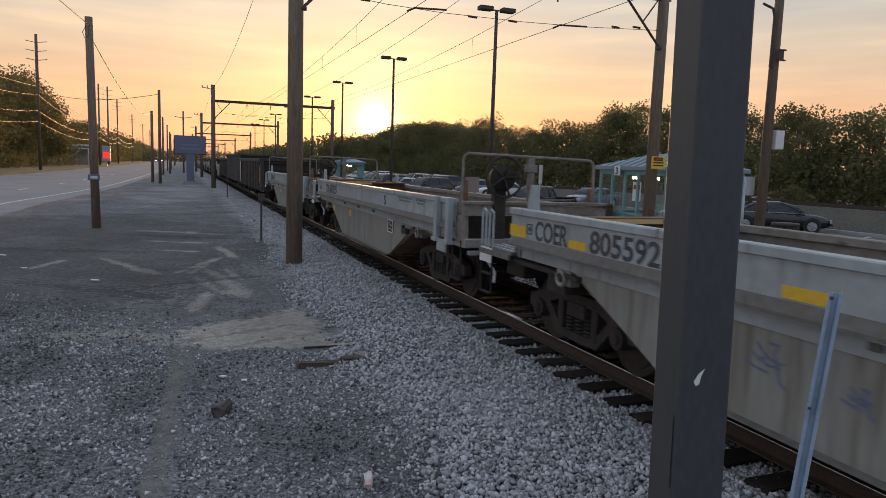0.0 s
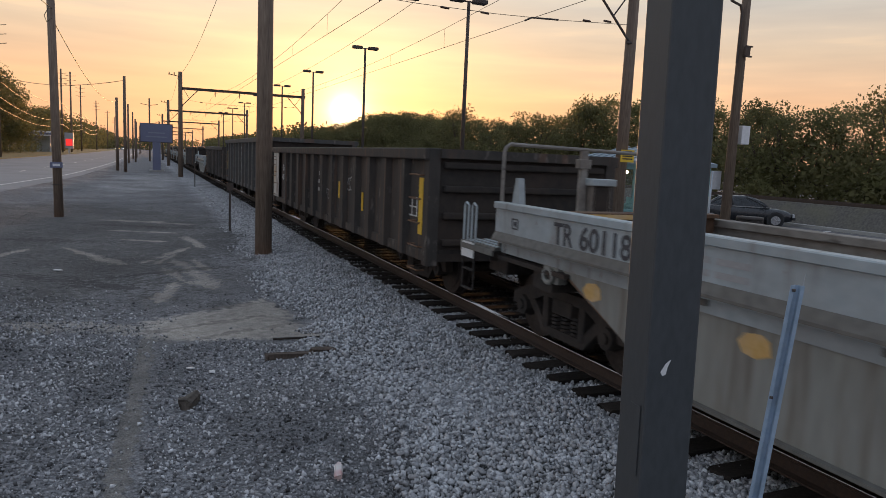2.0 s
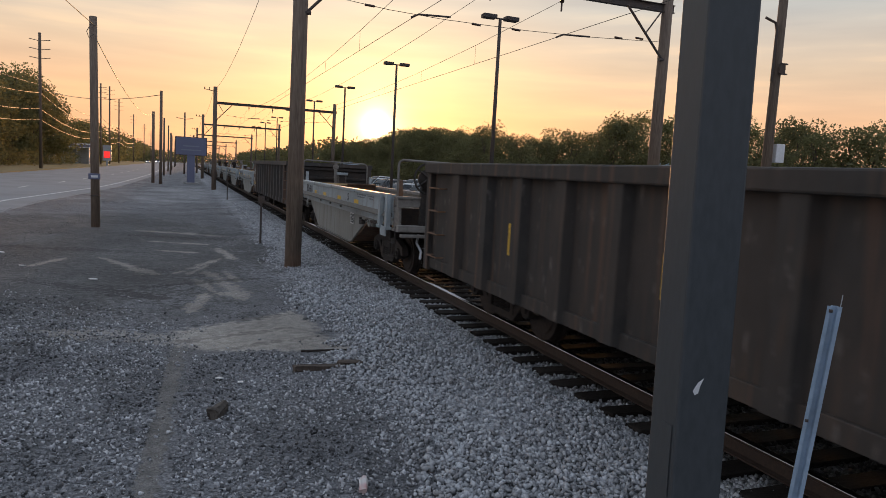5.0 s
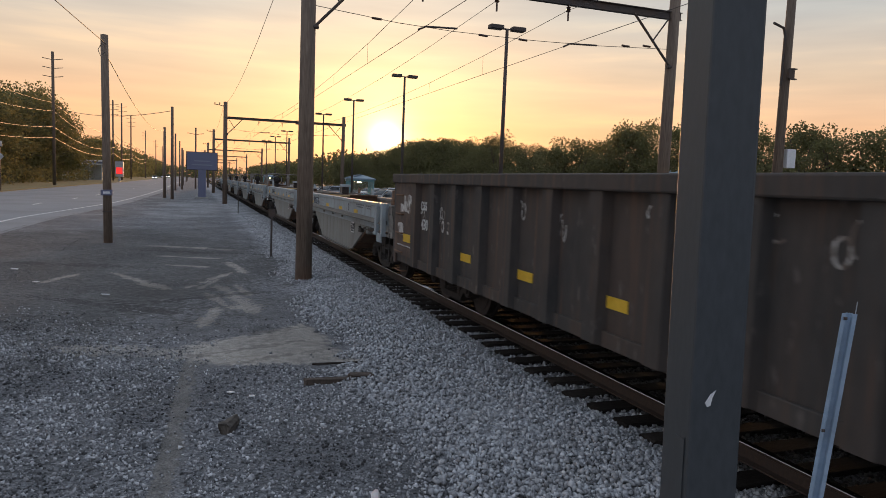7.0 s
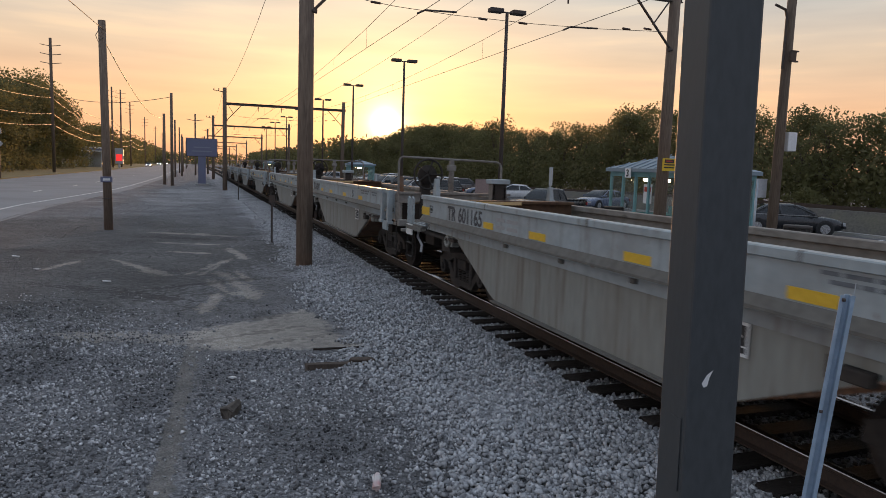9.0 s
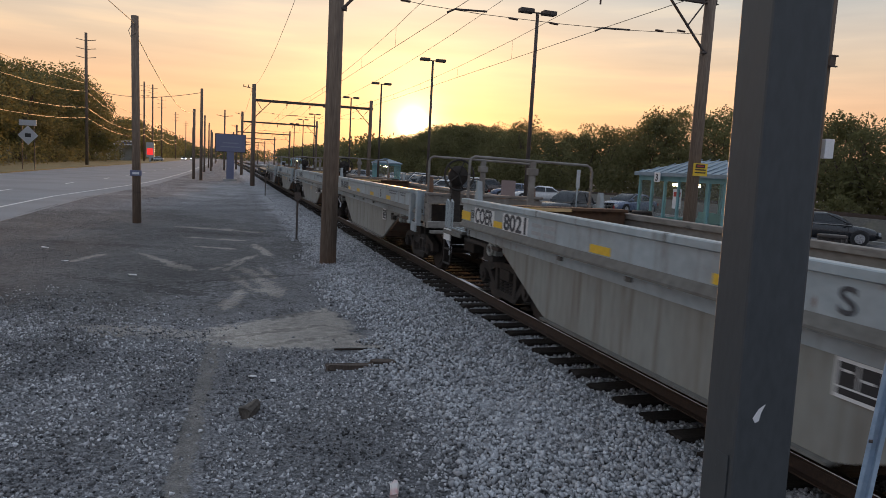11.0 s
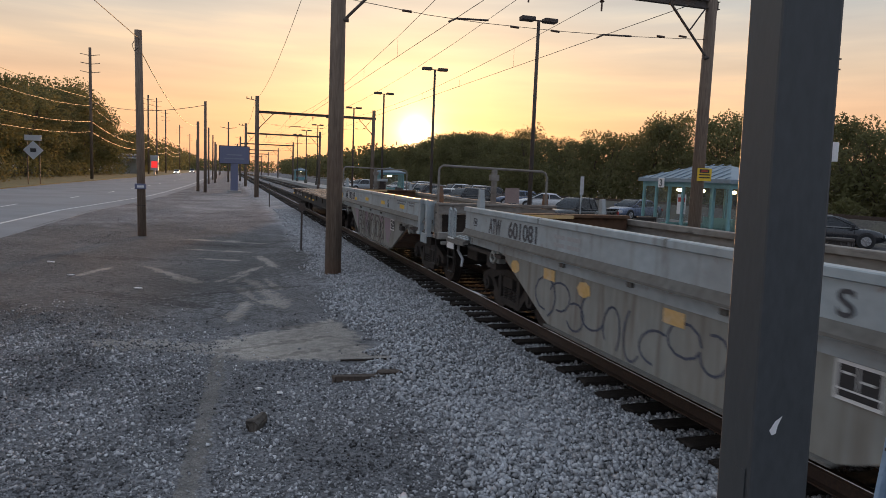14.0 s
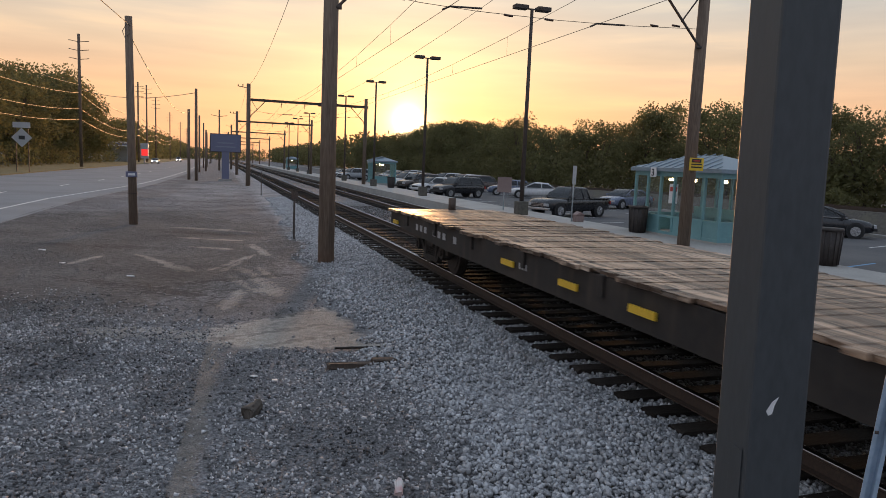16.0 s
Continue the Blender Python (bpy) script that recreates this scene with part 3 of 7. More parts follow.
def build_ground():
    xs = steps((-3000, -600, 1200), (-600, -60, 180), (-60, -12, 8), (-12, 5, 0.25), (5, 12, 0.7), (12, 60, 8), (60, 600, 180), (600, 3000, 1200))
    ys = steps((-800, -80, 240), (-80, -8, 12), (-8, 30, 0.25), (30, 80, 1.0), (80, 200, 10), (200, 600, 100), (600, 3600, 1000))
    verts = [(x, y, ground_height(x, y)) for y in ys for x in xs]
    n = len(xs)
    faces = [(j * n + i, j * n + i + 1, (j + 1) * n + i + 1, (j + 1) * n + i) for j in range(len(ys) - 1) for i in range(n - 1)]
    me = from_arrays("ground", verts, faces, GRAVEL)
    me.shade_smooth()
    tagged(new("ground", me), "grey gravel ground with dark compacted worn patches", "ground", kind="structure")


def strip(name, left, right, z, material, label, thick=0.05, kind="structure", parent=None):
    """A flat strip between two edges, each a list of (x, y)."""
    bm = bm_new()
    lo = [[bm.verts.new((x, y, z - thick)) for x, y in edge] for edge in (left, right)]
    hi = [[bm.verts.new((x, y, z)) for x, y in edge] for edge in (left, right)]
    for i in range(len(left) - 1):
        bm.faces.new((hi[0][i], hi[1][i], hi[1][i + 1], hi[0][i + 1]))
        bm.faces.new((lo[1][i], hi[1][i], hi[1][i + 1], lo[1][i + 1]))
        bm.faces.new((lo[0][i], hi[0][i], hi[0][i + 1], lo[0][i + 1]))
    bmesh.ops.recalc_face_normals(bm, faces=bm.faces[:])
    ob = part(name, bm, material, parent)
    return tagged(ob, label, name.replace("_", " "), kind=kind) if parent is None else ob


def road_edge(y):
    """x of the road's near edge."""
    pts = [(-60, -11.5), (0, -8.0), (26, -6.85), (34, -6.75), (40, -6.6), (46.5, -6.05), (60, -4.95), (87, -4.2), (120, -3.6), (2000, -3.5)]
    for (a, xa), (b, xb) in zip(pts, pts[1:]):
        if y <= b:
            return xa + (xb - xa) * (y - a) / (b - a)
    return -3.5


def build_road():
    ys = [-60, -20, 0, 10, 20, 26, 33, 40, 48, 55, 62, 70, 90, 110, 200, 400, 1500]
    near = [(road_edge(y), y) for y in ys]
    far = [(-18.3 - max(0, (60 - y)) * 0.03 + 2.3 * min(1, max(0, (y - 90) / 120)), y) for y in ys]
    strip("road", far, near, -0.30, ROAD_GREY, "grey worn asphalt highway with painted lines", 0.2)
    gap = [1.6 - 0.7 * min(1, max(0, (y - 38) / 30)) for y in ys]
    strip("road_edge_line", [(x - g - 0.14, y) for (x, y), g in zip(near, gap)], [(x - g, y) for (x, y), g in zip(near, gap)], -0.296, PAINT_LINE, "white painted edge line on the road", 0.003)
    for i in range(16):
        y = 42 + i * 12
        x = road_edge(y) - 5.0
        strip("lane_dash", [(x - 0.06, y), (x - 0.06, y + 3)], [(x + 0.06, y), (x + 0.06, y + 3)], -0.296, PAINT_LINE, "white painted lane dash on the road", 0.003)
    strip("grass_verge", [(-60, -60), (-60, 100), (-60, 210), (-60, 500)], [(-18.8, -60), (-18.8, 100), (-16.4, 210), (-16.4, 500)], -0.27, GRASS, "dry grass verge beside the road", 0.2)


def build_track(x, name, label):
    track = tagged(new(name), label, "railway track", kind="structure")
    profile = [(-0.035, -0.016), (-0.02, -0.004), (0.02, -0.004), (0.035, -0.016), (0.035, -0.035), (0.012, -0.05), (0.012, -0.14), (0.07, -0.152), (0.07, -0.165), (-0.07, -0.165), (-0.07, -0.152), (-0.012, -0.14), (-0.012, -0.05), (-0.035, -0.035)]
    for side in (-1, 1):
        bm = bm_new()
        cx = x + side * 0.7545
        prism(bm, [(cx + px, pz - 0.002) for px, pz in profile], -12, 480)
        rail = part("rail", bm, RAIL_RUST, track, "rusty steel rail")
        bm = bm_new()
        rim = [(0.021 + 0.0162 * math.cos(a * math.pi / 14), -0.016 + 0.017 * math.sin(a * math.pi / 14)) for a in range(8)]
        cap = rim + [(-px, pz) for px, pz in rim[::-1]]
        prism(bm, [(cx + px, pz) for px, pz in cap], -12.01, 480.01)
        part("rail_head", bm, RAIL_TOP, rail, "polished rail head", smooth=True)
    variants = []
    for k in range(4):
        bm = bm_new()
        box(bm, -1.29, 1.29, -0.115, 0.115, -0.19, 0.0, bevel=0.008)
        for v in bm.verts:
            v.co += Vector((random.uniform(-0.03, 0.03), random.uniform(-0.006, 0.006), random.uniform(-0.012, 0.004)))
        variants.append(mesh_of("tie", bm, TIE_WOOD))
    y, i = -6.0, 0
    while y < 142:
        ob = part("tie", variants[i % 4], None, track)
        ob.matrix_local = pose(x + random.uniform(-0.03, 0.03), y, -0.166, random.uniform(-0.6, 0.6), random.uniform(-0.3, 0.3), random.uniform(-1.2, 1.2))
        y += 0.493 + random.uniform(-0.02, 0.02)
        i += 1
    bm = bm_new()
    while y < 330:
        box(bm, x - 1.29, x + 1.29, y - 0.115, y + 0.115, -0.34, -0.166)
        y += 0.493
    tagged(part("far_ties", bm, TIE_WOOD, track), kind="stuff")
    return track


def stone_field(name, material, count, spots, sizes, label, seed):
    """Loose stones: small irregular solids laid at the spots that a function gives."""
    rng = np.random.default_rng(seed)
    corners = np.array([(-1, -1, -1), (1, -1, -1), (1, 1, -1), (-1, 1, -1), (-1, -1, 1), (1, -1, 1), (1, 1, 1), (-1, 1, 1)], float)
    quads = np.array([(0, 3, 2, 1), (4, 5, 6, 7), (0, 1, 5, 4), (1, 2, 6, 5), (2, 3, 7, 6), (3, 0, 4, 7)])
    x, y, z, s = spots(rng, count, sizes)
    count = len(x)
    if sizes[1] < 0.06:      # small gravel: six-cornered chips
        corners = np.array([(-1, 0, 0), (1, 0, 0), (0, -1, 0), (0, 1, 0), (0, 0, -1), (0, 0, 1)], float)
        quads = np.array([(0, 2, 5), (2, 1, 5), (1, 3, 5), (3, 0, 5), (2, 0, 4), (1, 2, 4), (3, 1, 4), (0, 3, 4)])
    n, k = corners.shape[0], quads.shape[1]
    jit = corners[None] * rng.uniform(0.45, 1.0, (count, n, 3)) * (1.0 if n == 8 else 1.3)
    jit += rng.normal(0, 0.12 if n == 6 else 0.0, jit.shape)
    jit *= rng.uniform(0.6, 1.25, (count, 1, 3)) * (s[:, None, None] * 0.5)
    jit[:, :, 2] *= 0.8
    q = rng.normal(size=(count, 4))
    q /= np.linalg.norm(q, axis=1, keepdims=True)
    w, a, b, c = q.T
    rot = np.stack([1 - 2 * (b * b + c * c), 2 * (a * b - w * c), 2 * (a * c + w * b),
                    2 * (a * b + w * c), 1 - 2 * (a * a + c * c), 2 * (b * c - w * a),
                    2 * (a * c - w * b), 2 * (b * c + w * a), 1 - 2 * (a * a + b * b)], 1).reshape(-1, 3, 3)
    pts = np.einsum("nij,nkj->nki", rot, jit) + np.stack([x, y, z], 1)[:, None]
    faces = (quads[None] + (np.arange(count) * n)[:, None, None]).reshape(-1, k)
    me = bpy.data.meshes.new(name)
    me.vertices.add(count * n)
    me.vertices.foreach_set("co", pts.reshape(-1))
    me.loops.add(len(faces) * k)
    me.loops.foreach_set("vertex_index", faces.reshape(-1).astype(np.int32))
    me.polygons.add(len(faces))
    me.polygons.foreach_set("loop_start", np.arange(0, len(faces) * k, k, dtype=np.int32))
    me.update()
    me.validate()
    me.materials.append(material)
    tagged(new(name, me), label, "gravel", kind="stuff")


def bed_z(x):
    return np.where(x < 2.0, GROUND_Z, np.where(x < 3.8, GROUND_Z + (x - 2.0) / 1.8 * 0.13, -0.22))


def ballast_spots(rng, count, sizes):
    y = 2.0 + 43 * rng.uniform(0, 1, count) ** 1.9
    x = rng.uniform(1.7, 4.5, count)
    edge = 1.75 + 0.04 * (y - 3) + 0.25 * np.sin(y * 1.3) + rng.normal(0, 0.16, count)
    keep = (x > np.minimum(edge, 2.8)) & ~on_slab(x, y)
    x, y = x[keep], y[keep]
    s = rng.uniform(*sizes, len(x)) * np.where(y > 20, 1.25, 1.0)
    return x, y, bed_z(x) + rng.uniform(-0.01, 0.035, len(x)) - np.where(x > 3.9, 0.018, 0.0), s


def crib_spots(rng, count, sizes):
    y = 1.5 + 36 * rng.uniform(0, 1, count) ** 1.5
    x = np.where(rng.uniform(0, 1, count) < 0.75, rng.uniform(4.5, 6.7, count), rng.uniform(6.7, 8.4, count))
    s = rng.uniform(*sizes, count)
    return x, y, np.full(count, -0.21) + rng.uniform(-0.015, 0.01, count), s


def on_slab(x, y):
    """True on the bare sandy slab."""
    rim = 0.14 * np.sin(x * 5.3 + y * 2.1) + 0.1 * np.sin(y * 7.7 - x * 3.0)
    return np.minimum.reduce([3.66 - 0.987 * x - 0.161 * y, 0.2 * x + 0.98 * y - 9.25, 8.75 + 0.57 * x - 0.82 * y, 0.97 * x + 0.25 * y - 2.55]) + rim > 0.04


def lot_spots(rng, count, sizes):
    y = 2.2 + 12 * rng.uniform(0, 1, count) ** 1.35
    x = rng.uniform(-7.5, 2.6, count)
    bare = (np.abs(x - (-0.24 + 0.055 * (y - 5.3))) < 0.13) | on_slab(x, y)
    worn = np.sin(x * 0.9 + 1.2) * 0.6 + np.maximum(y - 9, 0) * 0.5 + rng.normal(0, 0.6, count) > 0.9
    keep = ~(bare & (rng.uniform(0, 1, count) > np.where(on_slab(x, y), 0.015, 0.12))) & ~worn & (x > -0.75 * y)
    x, y = x[keep], y[keep]
    z = np.array([ground_height(a, b) for a, b in zip(x, y)])
    return x, y, z + 0.006, (sizes[0] + (sizes[1] - sizes[0]) * rng.uniform(0, 1, len(x)) ** 1.7) * rng.choice([1, 1, 1, 1, 1.4], len(x))


def clod_spots(rng, count, sizes):
    y = 9 + 34 * rng.uniform(0, 1, count) ** 1.4
    x = rng.uniform(-7.0, 2.4, count)
    keep = (np.sin(x * 1.7 + y * 0.8) + np.sin(y * 1.9 - x) + rng.normal(0, 0.8, count) > -0.2) & (x > -0.35 * y)
    keep &= ~on_slab(x, y) | (rng.uniform(0, 1, count) > 0.995)
    x, y = x[keep], y[keep]
    z = np.array([ground_height(a, b) for a, b in zip(x, y)])
    return x, y, z, rng.uniform(*sizes, len(x)) * (1 + y * 0.008)


def far_spots(rng, count, sizes):
    y = 24 + 50 * rng.uniform(0, 1, count) ** 1.3
    x = rng.uniform(-4.5, 2.6, count)
    keep = (np.sin(x * 1.1 + y * 0.3) + rng.normal(0, 0.7, count) > -0.1) & (x > -6.0 + (y - 24) * 0.06)
    x, y = x[keep], y[keep]
    return x, y, np.array([ground_height(a, b) for a, b in zip(x, y)]), rng.uniform(*sizes, len(x))


def build_platform():
    strip("platform", [(11.75, -30), (11.75, 260)], [(14.6, -30), (14.6, 260)], 0.15, CONCRETE, "low pale concrete station platform", 0.6)
    strip("car_park", [(14.6, -30), (14.6, 260)], [(29.6, -30), (29.6, 260)], -0.35, ASPHALT, "dark asphalt car park with painted bays", 0.2)
    for i in range(30):
        y = 9 + i * 2.9
        for x in (15.2, 24.6):
            strip("bay_line", [(x, y), (x + 4.8, y + 1.7)], [(x, y + 0.1), (x + 4.8, y + 1.8)], -0.346, BLUE_LINE if i < 3 and x < 20 else PAINT_LINE, "painted parking bay line", 0.003)
    strip("kerb", [(29.5, -30), (29.5, 260)], [(29.75, -30), (29.75, 260)], -0.2, CONCRETE, "pale concrete kerb along the car park", 0.2)
    bm = bm_new()
    rows = []
    for y in range(-30, 300, 6):
        top = 0.78 - max(0, y - 40) * 0.012
        row = [(29.9, -0.45), (30.9, top), (33.4, top), (34.6, -0.2), (60, -0.2)]
        rows.append([bm.verts.new((x + 0.06 * noise.noise(Vector((x, y, 1))), y, z + 0.05 * noise.noise(Vector((x, y, 7))))) for x, z in row])
    for a, b in zip(rows, rows[1:]):
        for i in range(len(a) - 1):
            bm.faces.new((a[i], a[i + 1], b[i + 1], b[i]))
    tagged(part("embankment", bm, BANK), "low gravel bank with dry grass behind the car park", "embankment", kind="structure")
    bm = bm_new()
    for y in range(-30, 290, 10):
        z0, z1 = 0.78 - max(0, y - 40) * 0.012, 0.78 - max(0, y - 30) * 0.012
        for x in (31.3, 32.75):
            prism(bm, [(y, z0 - 0.03), (y + 10, z1 - 0.03), (y + 10, z1 + 0.15), (y, z0 + 0.15)], x, x + 0.07, "x")
    tagged(part("embankment_rails", bm, RAIL_RUST), "rusty rails of a track on the bank", "railway track", kind="structure")


build_ground()
build_road()
build_track(TRACK_X[0], "track_1", "wooden-tie railway track with rusty rails in grey ballast")
build_track(TRACK_X[1], "track_2", "wooden-tie railway track beside the station platform")
build_platform()
stone_field("ballast", STONE, 74000, ballast_spots, (0.028, 0.0601), "loose pale grey crushed-stone ballast", 11)
stone_field("crib_ballast", OILY_STONE, 24000, crib_spots, (0.032, 0.062), "dark oily ballast stones between the wooden ties", 12)
stone_field("loose_gravel", PEBBLE, 120000, lot_spots, (0.014, 0.052), "scattered small grey gravel stones", 13)
stone_field("dirt_clods", CLOD, 34000, clod_spots, (0.012, 0.036), "small clods and stones on the dark dirt", 14)
stone_field("far_gravel", CLOD, 9000, far_spots, (0.02, 0.055), "scattered grey gravel further along the lot", 15)


# ---- things beside the line ----
def gantry(y, name_label, brace=True):
    """Two wooden poles with a steel beam over both tracks, its braces and hangers."""
    g = thing("catenary_gantry", name_label, "catenary gantry", "gantries over the tracks", pose(0, y, 0))
    rodded("pole", (2.53, 0, -0.9), (2.53, 0, 8.6), 0.205, POLE_WOOD, g, r2=0.165, seg=16)
    rodded("pole", (12.94, 0, -0.3), (12.98, 0, 8.0), 0.185, POLE_WOOD, g, r2=0.15, seg=16)
    bm = bm_new()
    box(bm, 2.4, 13.2, -0.075, 0.075, 7.33, 7.35)
    box(bm, 2.4, 13.2, -0.075, 0.075, 7.13, 7.15)
    box(bm, 2.4, 13.2, -0.012, 0.012, 7.14, 7.34)
    part("beam", bm, STEEL_DARK, g, "rusted steel I-beam")
    for x0, x1, xm in ((2.66, 3.95, 3.25), (12.86, 11.55, 12.2)):
        bm = bm_new()
        rod(bm, (x0, -0.1, 5.78), (x1, -0.1, 7.15), 0.035)
        rod(bm, (xm, -0.1, 6.42), (x0 + (x1 - x0) * 0.12, -0.1, 7.1), 0.022)
        rod(bm, (x0 + (0.1 if x0 > 5 else -0.1), -0.1, 5.78), (x0 - (0.1 if x0 > 5 else -0.1), -0.1, 5.78), 0.05)
        part("brace", bm, STEEL_DARK, g)
    rodded("cross_arm", (2.55, 0, 8.2), (1.6, 0, 8.35), 0.03, STEEL_DARK, g)
    for x in (1.65, 2.05):
        rodded("pin_insulator", (x, 0, 8.3), (x, 0, 8.52), 0.04, PORCELAIN, g)
    for x in (5.37, 7.4, 9.52):
        bm = bm_new()
        rod(bm, (x, 0, 7.14), (x, 0, 6.98), 0.02)
        for k in range(3):
            rod(bm, (x, 0, 7.08 - k * 0.05), (x, 0, 7.05 - k * 0.05), 0.07, 0.05)
        rod(bm, (x, 0, 7.0), (x, 0, 6.72), 0.025)
        part("hanger_insulator", bm, PORCELAIN, g)
    bm = bm_new()
    pipe(bm, [(2.7, 0, 6.3), (4.7, 0, 6.13), (6.2, 0, 6.08), (8.5, 0, 6.09), (10.4, 0, 6.15), (12.9, 0, 6.3)], 0.008, 5)
    part("span_wire", bm, WIRE, g)
    for x in (4.2, 7.05, 8.2, 11.4, 12.1):
        z = 6.07 + 0.0105 * (x - 7.3) ** 2
        rodded("strain_insulator", (x - 0.12, 0, z), (x + 0.12, 0, z - 0.01), 0.03, PORCELAIN, g)
    for x in TRACK_X:
        bm = bm_new()
        pipe(bm, [(x - 0.1, 0, 6.02), (x + 0.1, 0, 6.12), (x + 0.95, 0, 6.16)], 0.025)
        part("steady_arm", bm, STEEL_DARK, g)
    return g


GANTRIES = (16.93, 63.9, 103.0, 146.0, 190.0, 236.0, 282.0)
first_gantry = gantry(GANTRIES[0], "tall weathered wooden pole gantry carrying catenary wires")
for gy in GANTRIES[1:]:
    copy_thing(first_gantry, pose(0, gy, 0))


def overhead_wires():
    """One wire run a piece: contact wires, sagging messengers with droppers, and a feeder."""
    spans = [-25.0] + list(GANTRIES)
    for x in TRACK_X:
        run = thing("catenary_wire", "dark sagging messenger wire with droppers over a contact wire", "catenary wire", "wires over the tracks")
        bm = bm_new()
        bd = bm_new()
        whole = []
        for a, b in zip(spans, spans[1:]):
            pts = []
            for i in range(9):
                f = i / 8
                pts.append((x, a + (b - a) * f, 7.0 - 0.62 * 4 * f * (1 - f) * ((b - a) / 45) ** 2))
            whole += pts[1:] if whole else pts
            for i in range(1, 8):
                rod(bd, pts[i], (x, pts[i][1], 6.06), 0.004, seg=4)
        pipe(bm, whole, 0.0075, 5)
        part("messenger", bm, WIRE, run)
        tagged(part("dropper_set", bd, WIRE, run), kind="stuff")
        bm = bm_new()
        rod(bm, (x, -25, 6.06), (x, spans[-1], 6.06), 0.008, seg=5)
        part("contact_wire", bm, WIRE, run)
    bm = bm_new()
    pipe(bm, [(7.4, a + (b - a) * i / 8, 7.0 - 2.5 * i / 8 * (1 - i / 8)) for a, b in zip(spans, spans[1:]) for i in range(8)], 0.007, 5)
    tagged(part("feeder_wire", bm, WIRE), "dark feeder wire hung below the gantry beams", "feeder wire", "wires over the tracks")
    bm = bm_new()
    pipe(bm, [(2.37, a + (b - a) * i / 8, 8.3 - 3.4 * i / 8 * (1 - i / 8)) for a, b in zip(spans, spans[1:]) for i in range(8)], 0.009, 5)
    tagged(part("signal_wire", bm, WIRE), "thin wire along the pole tops", "signal wire", "wires over the tracks")


overhead_wires()


def near_column():
    """The square steel column close to the camera, one corner turned towards it."""
    c = thing("steel_column", "dark grey painted square steel column with chipped paint", "steel column", m=pose(1.2217, 1.3048, 0, -2.02, 0.263, -11.18))
    bm = bm_new()
    box(bm, -0.0702, 0.0702, -0.0702, 0.0702, -0.42, 4.2, bevel=0.008)
    part("shaft", bm, COLUMN, c, smooth=False)
    bm = bm_new()
    box(bm, -0.15, 0.15, -0.15, 0.15, -0.42, -0.36, bevel=0.005)
    part("base_plate", bm, COLUMN, c)
    bm = bm_new()
    box(bm, -0.0727, -0.0705, -0.051, 0.0, 1.37, 1.556, bevel=0.0008)
    box(bm, -0.0735, -0.072, -0.053, -0.050, 1.37, 1.562)
    part("cover_plate", bm, COLUMN, c, "small cover plate")
    bm = bm_new()
    prism(bm, [(-0.033, 1.655), (-0.020, 1.677), (-0.005, 1.688), (-0.014, 1.668), (-0.018, 1.649), (-0.027, 1.645)], -0.0714, -0.0697, "y")
    part("torn_sticker", bm, SIGN_WHITE, c, "torn white sticker")
    return c


near_column()


def blue_post():
    """The leaning perforated post by the rail."""
    p = thing("sign_post", "pale blue-grey galvanised U-channel post leaning slightly", "sign post", m=pose(2.435, 2.0, 0))
    bm = bm_new()
    prof = [(-0.038, -0.012), (-0.018, -0.012), (-0.012, 0.018), (0.012, 0.018), (0.018, -0.012), (0.038, -0.012), (0.038, -0.006), (0.02, -0.006), (0.015, 0.024), (-0.015, 0.024), (-0.02, -0.006), (-0.038, -0.006)]
    prism(bm, prof, -0.4, 1.71, "z")
    bmesh.ops.rotate(bm, cent=(0, 0, 0), matrix=Matrix.Rotation(radians(-42), 3, "Z"), verts=bm.verts[:])
    for v in bm.verts:
        v.co.x, v.co.y = v.co.x * 0.72 + 0.14 * (v.co.z - 1), v.co.y * 0.72 + 0.014 * (v.co.z - 1)
    part("channel", bm, POST_BLUE, p)
    for z in (1.69, 1.22):
        x = 0.14 * (z - 1)
        rodded("bolt", (x - 0.022, 0.014, z), (x - 0.012, 0.006, z), 0.007, STEEL_DARK, p, "dark bolt")
    bm = bm_new()
    pipe(bm, [(0.112, 0.0, 1.66), (0.122, 0.0, 1.72), (0.126, 0.0, 1.76)], 0.002, 5)
    part("wire_end", bm, GALV, p)


blue_post()


def lamp_post(y, z0=0.15):
    lp = thing("platform_lamp", "tall dark metal lamp post with two flat lamp heads", "street lamp", "lamps along the platform", pose(12.95, y, z0))
    boxed("pedestal", (-0.25, 0.25, -0.25, 0.25, 0, 0.6), BANK, lp, "concrete pedestal", bevel=0.03)
    rodded("mast", (0, 0, 0.55), (0, 0, 8.95), 0.10, STEEL_DARK, lp, r2=0.07, seg=12)
    bm = bm_new()
    rod(bm, (-0.3, 0, 8.93), (0.3, 0, 8.93), 0.035)
    part("arm", bm, STEEL_DARK, lp)
    for s in (-1, 1):
        bm = bm_new()
        box(bm, min(s * 0.22, s * 0.85), max(s * 0.22, s * 0.85), -0.2, 0.2, 8.88, 9.06, bevel=0.03)
        part("lamp_head", bm, STEEL_DARK, lp)
    return lp


first_lamp = lamp_post(28.4)
for ly in (44.2, 59.6, 74.5, 90.0, 105.5, 121.0, 136.5):
    copy_thing(first_lamp, pose(12.95, ly, 0.15))


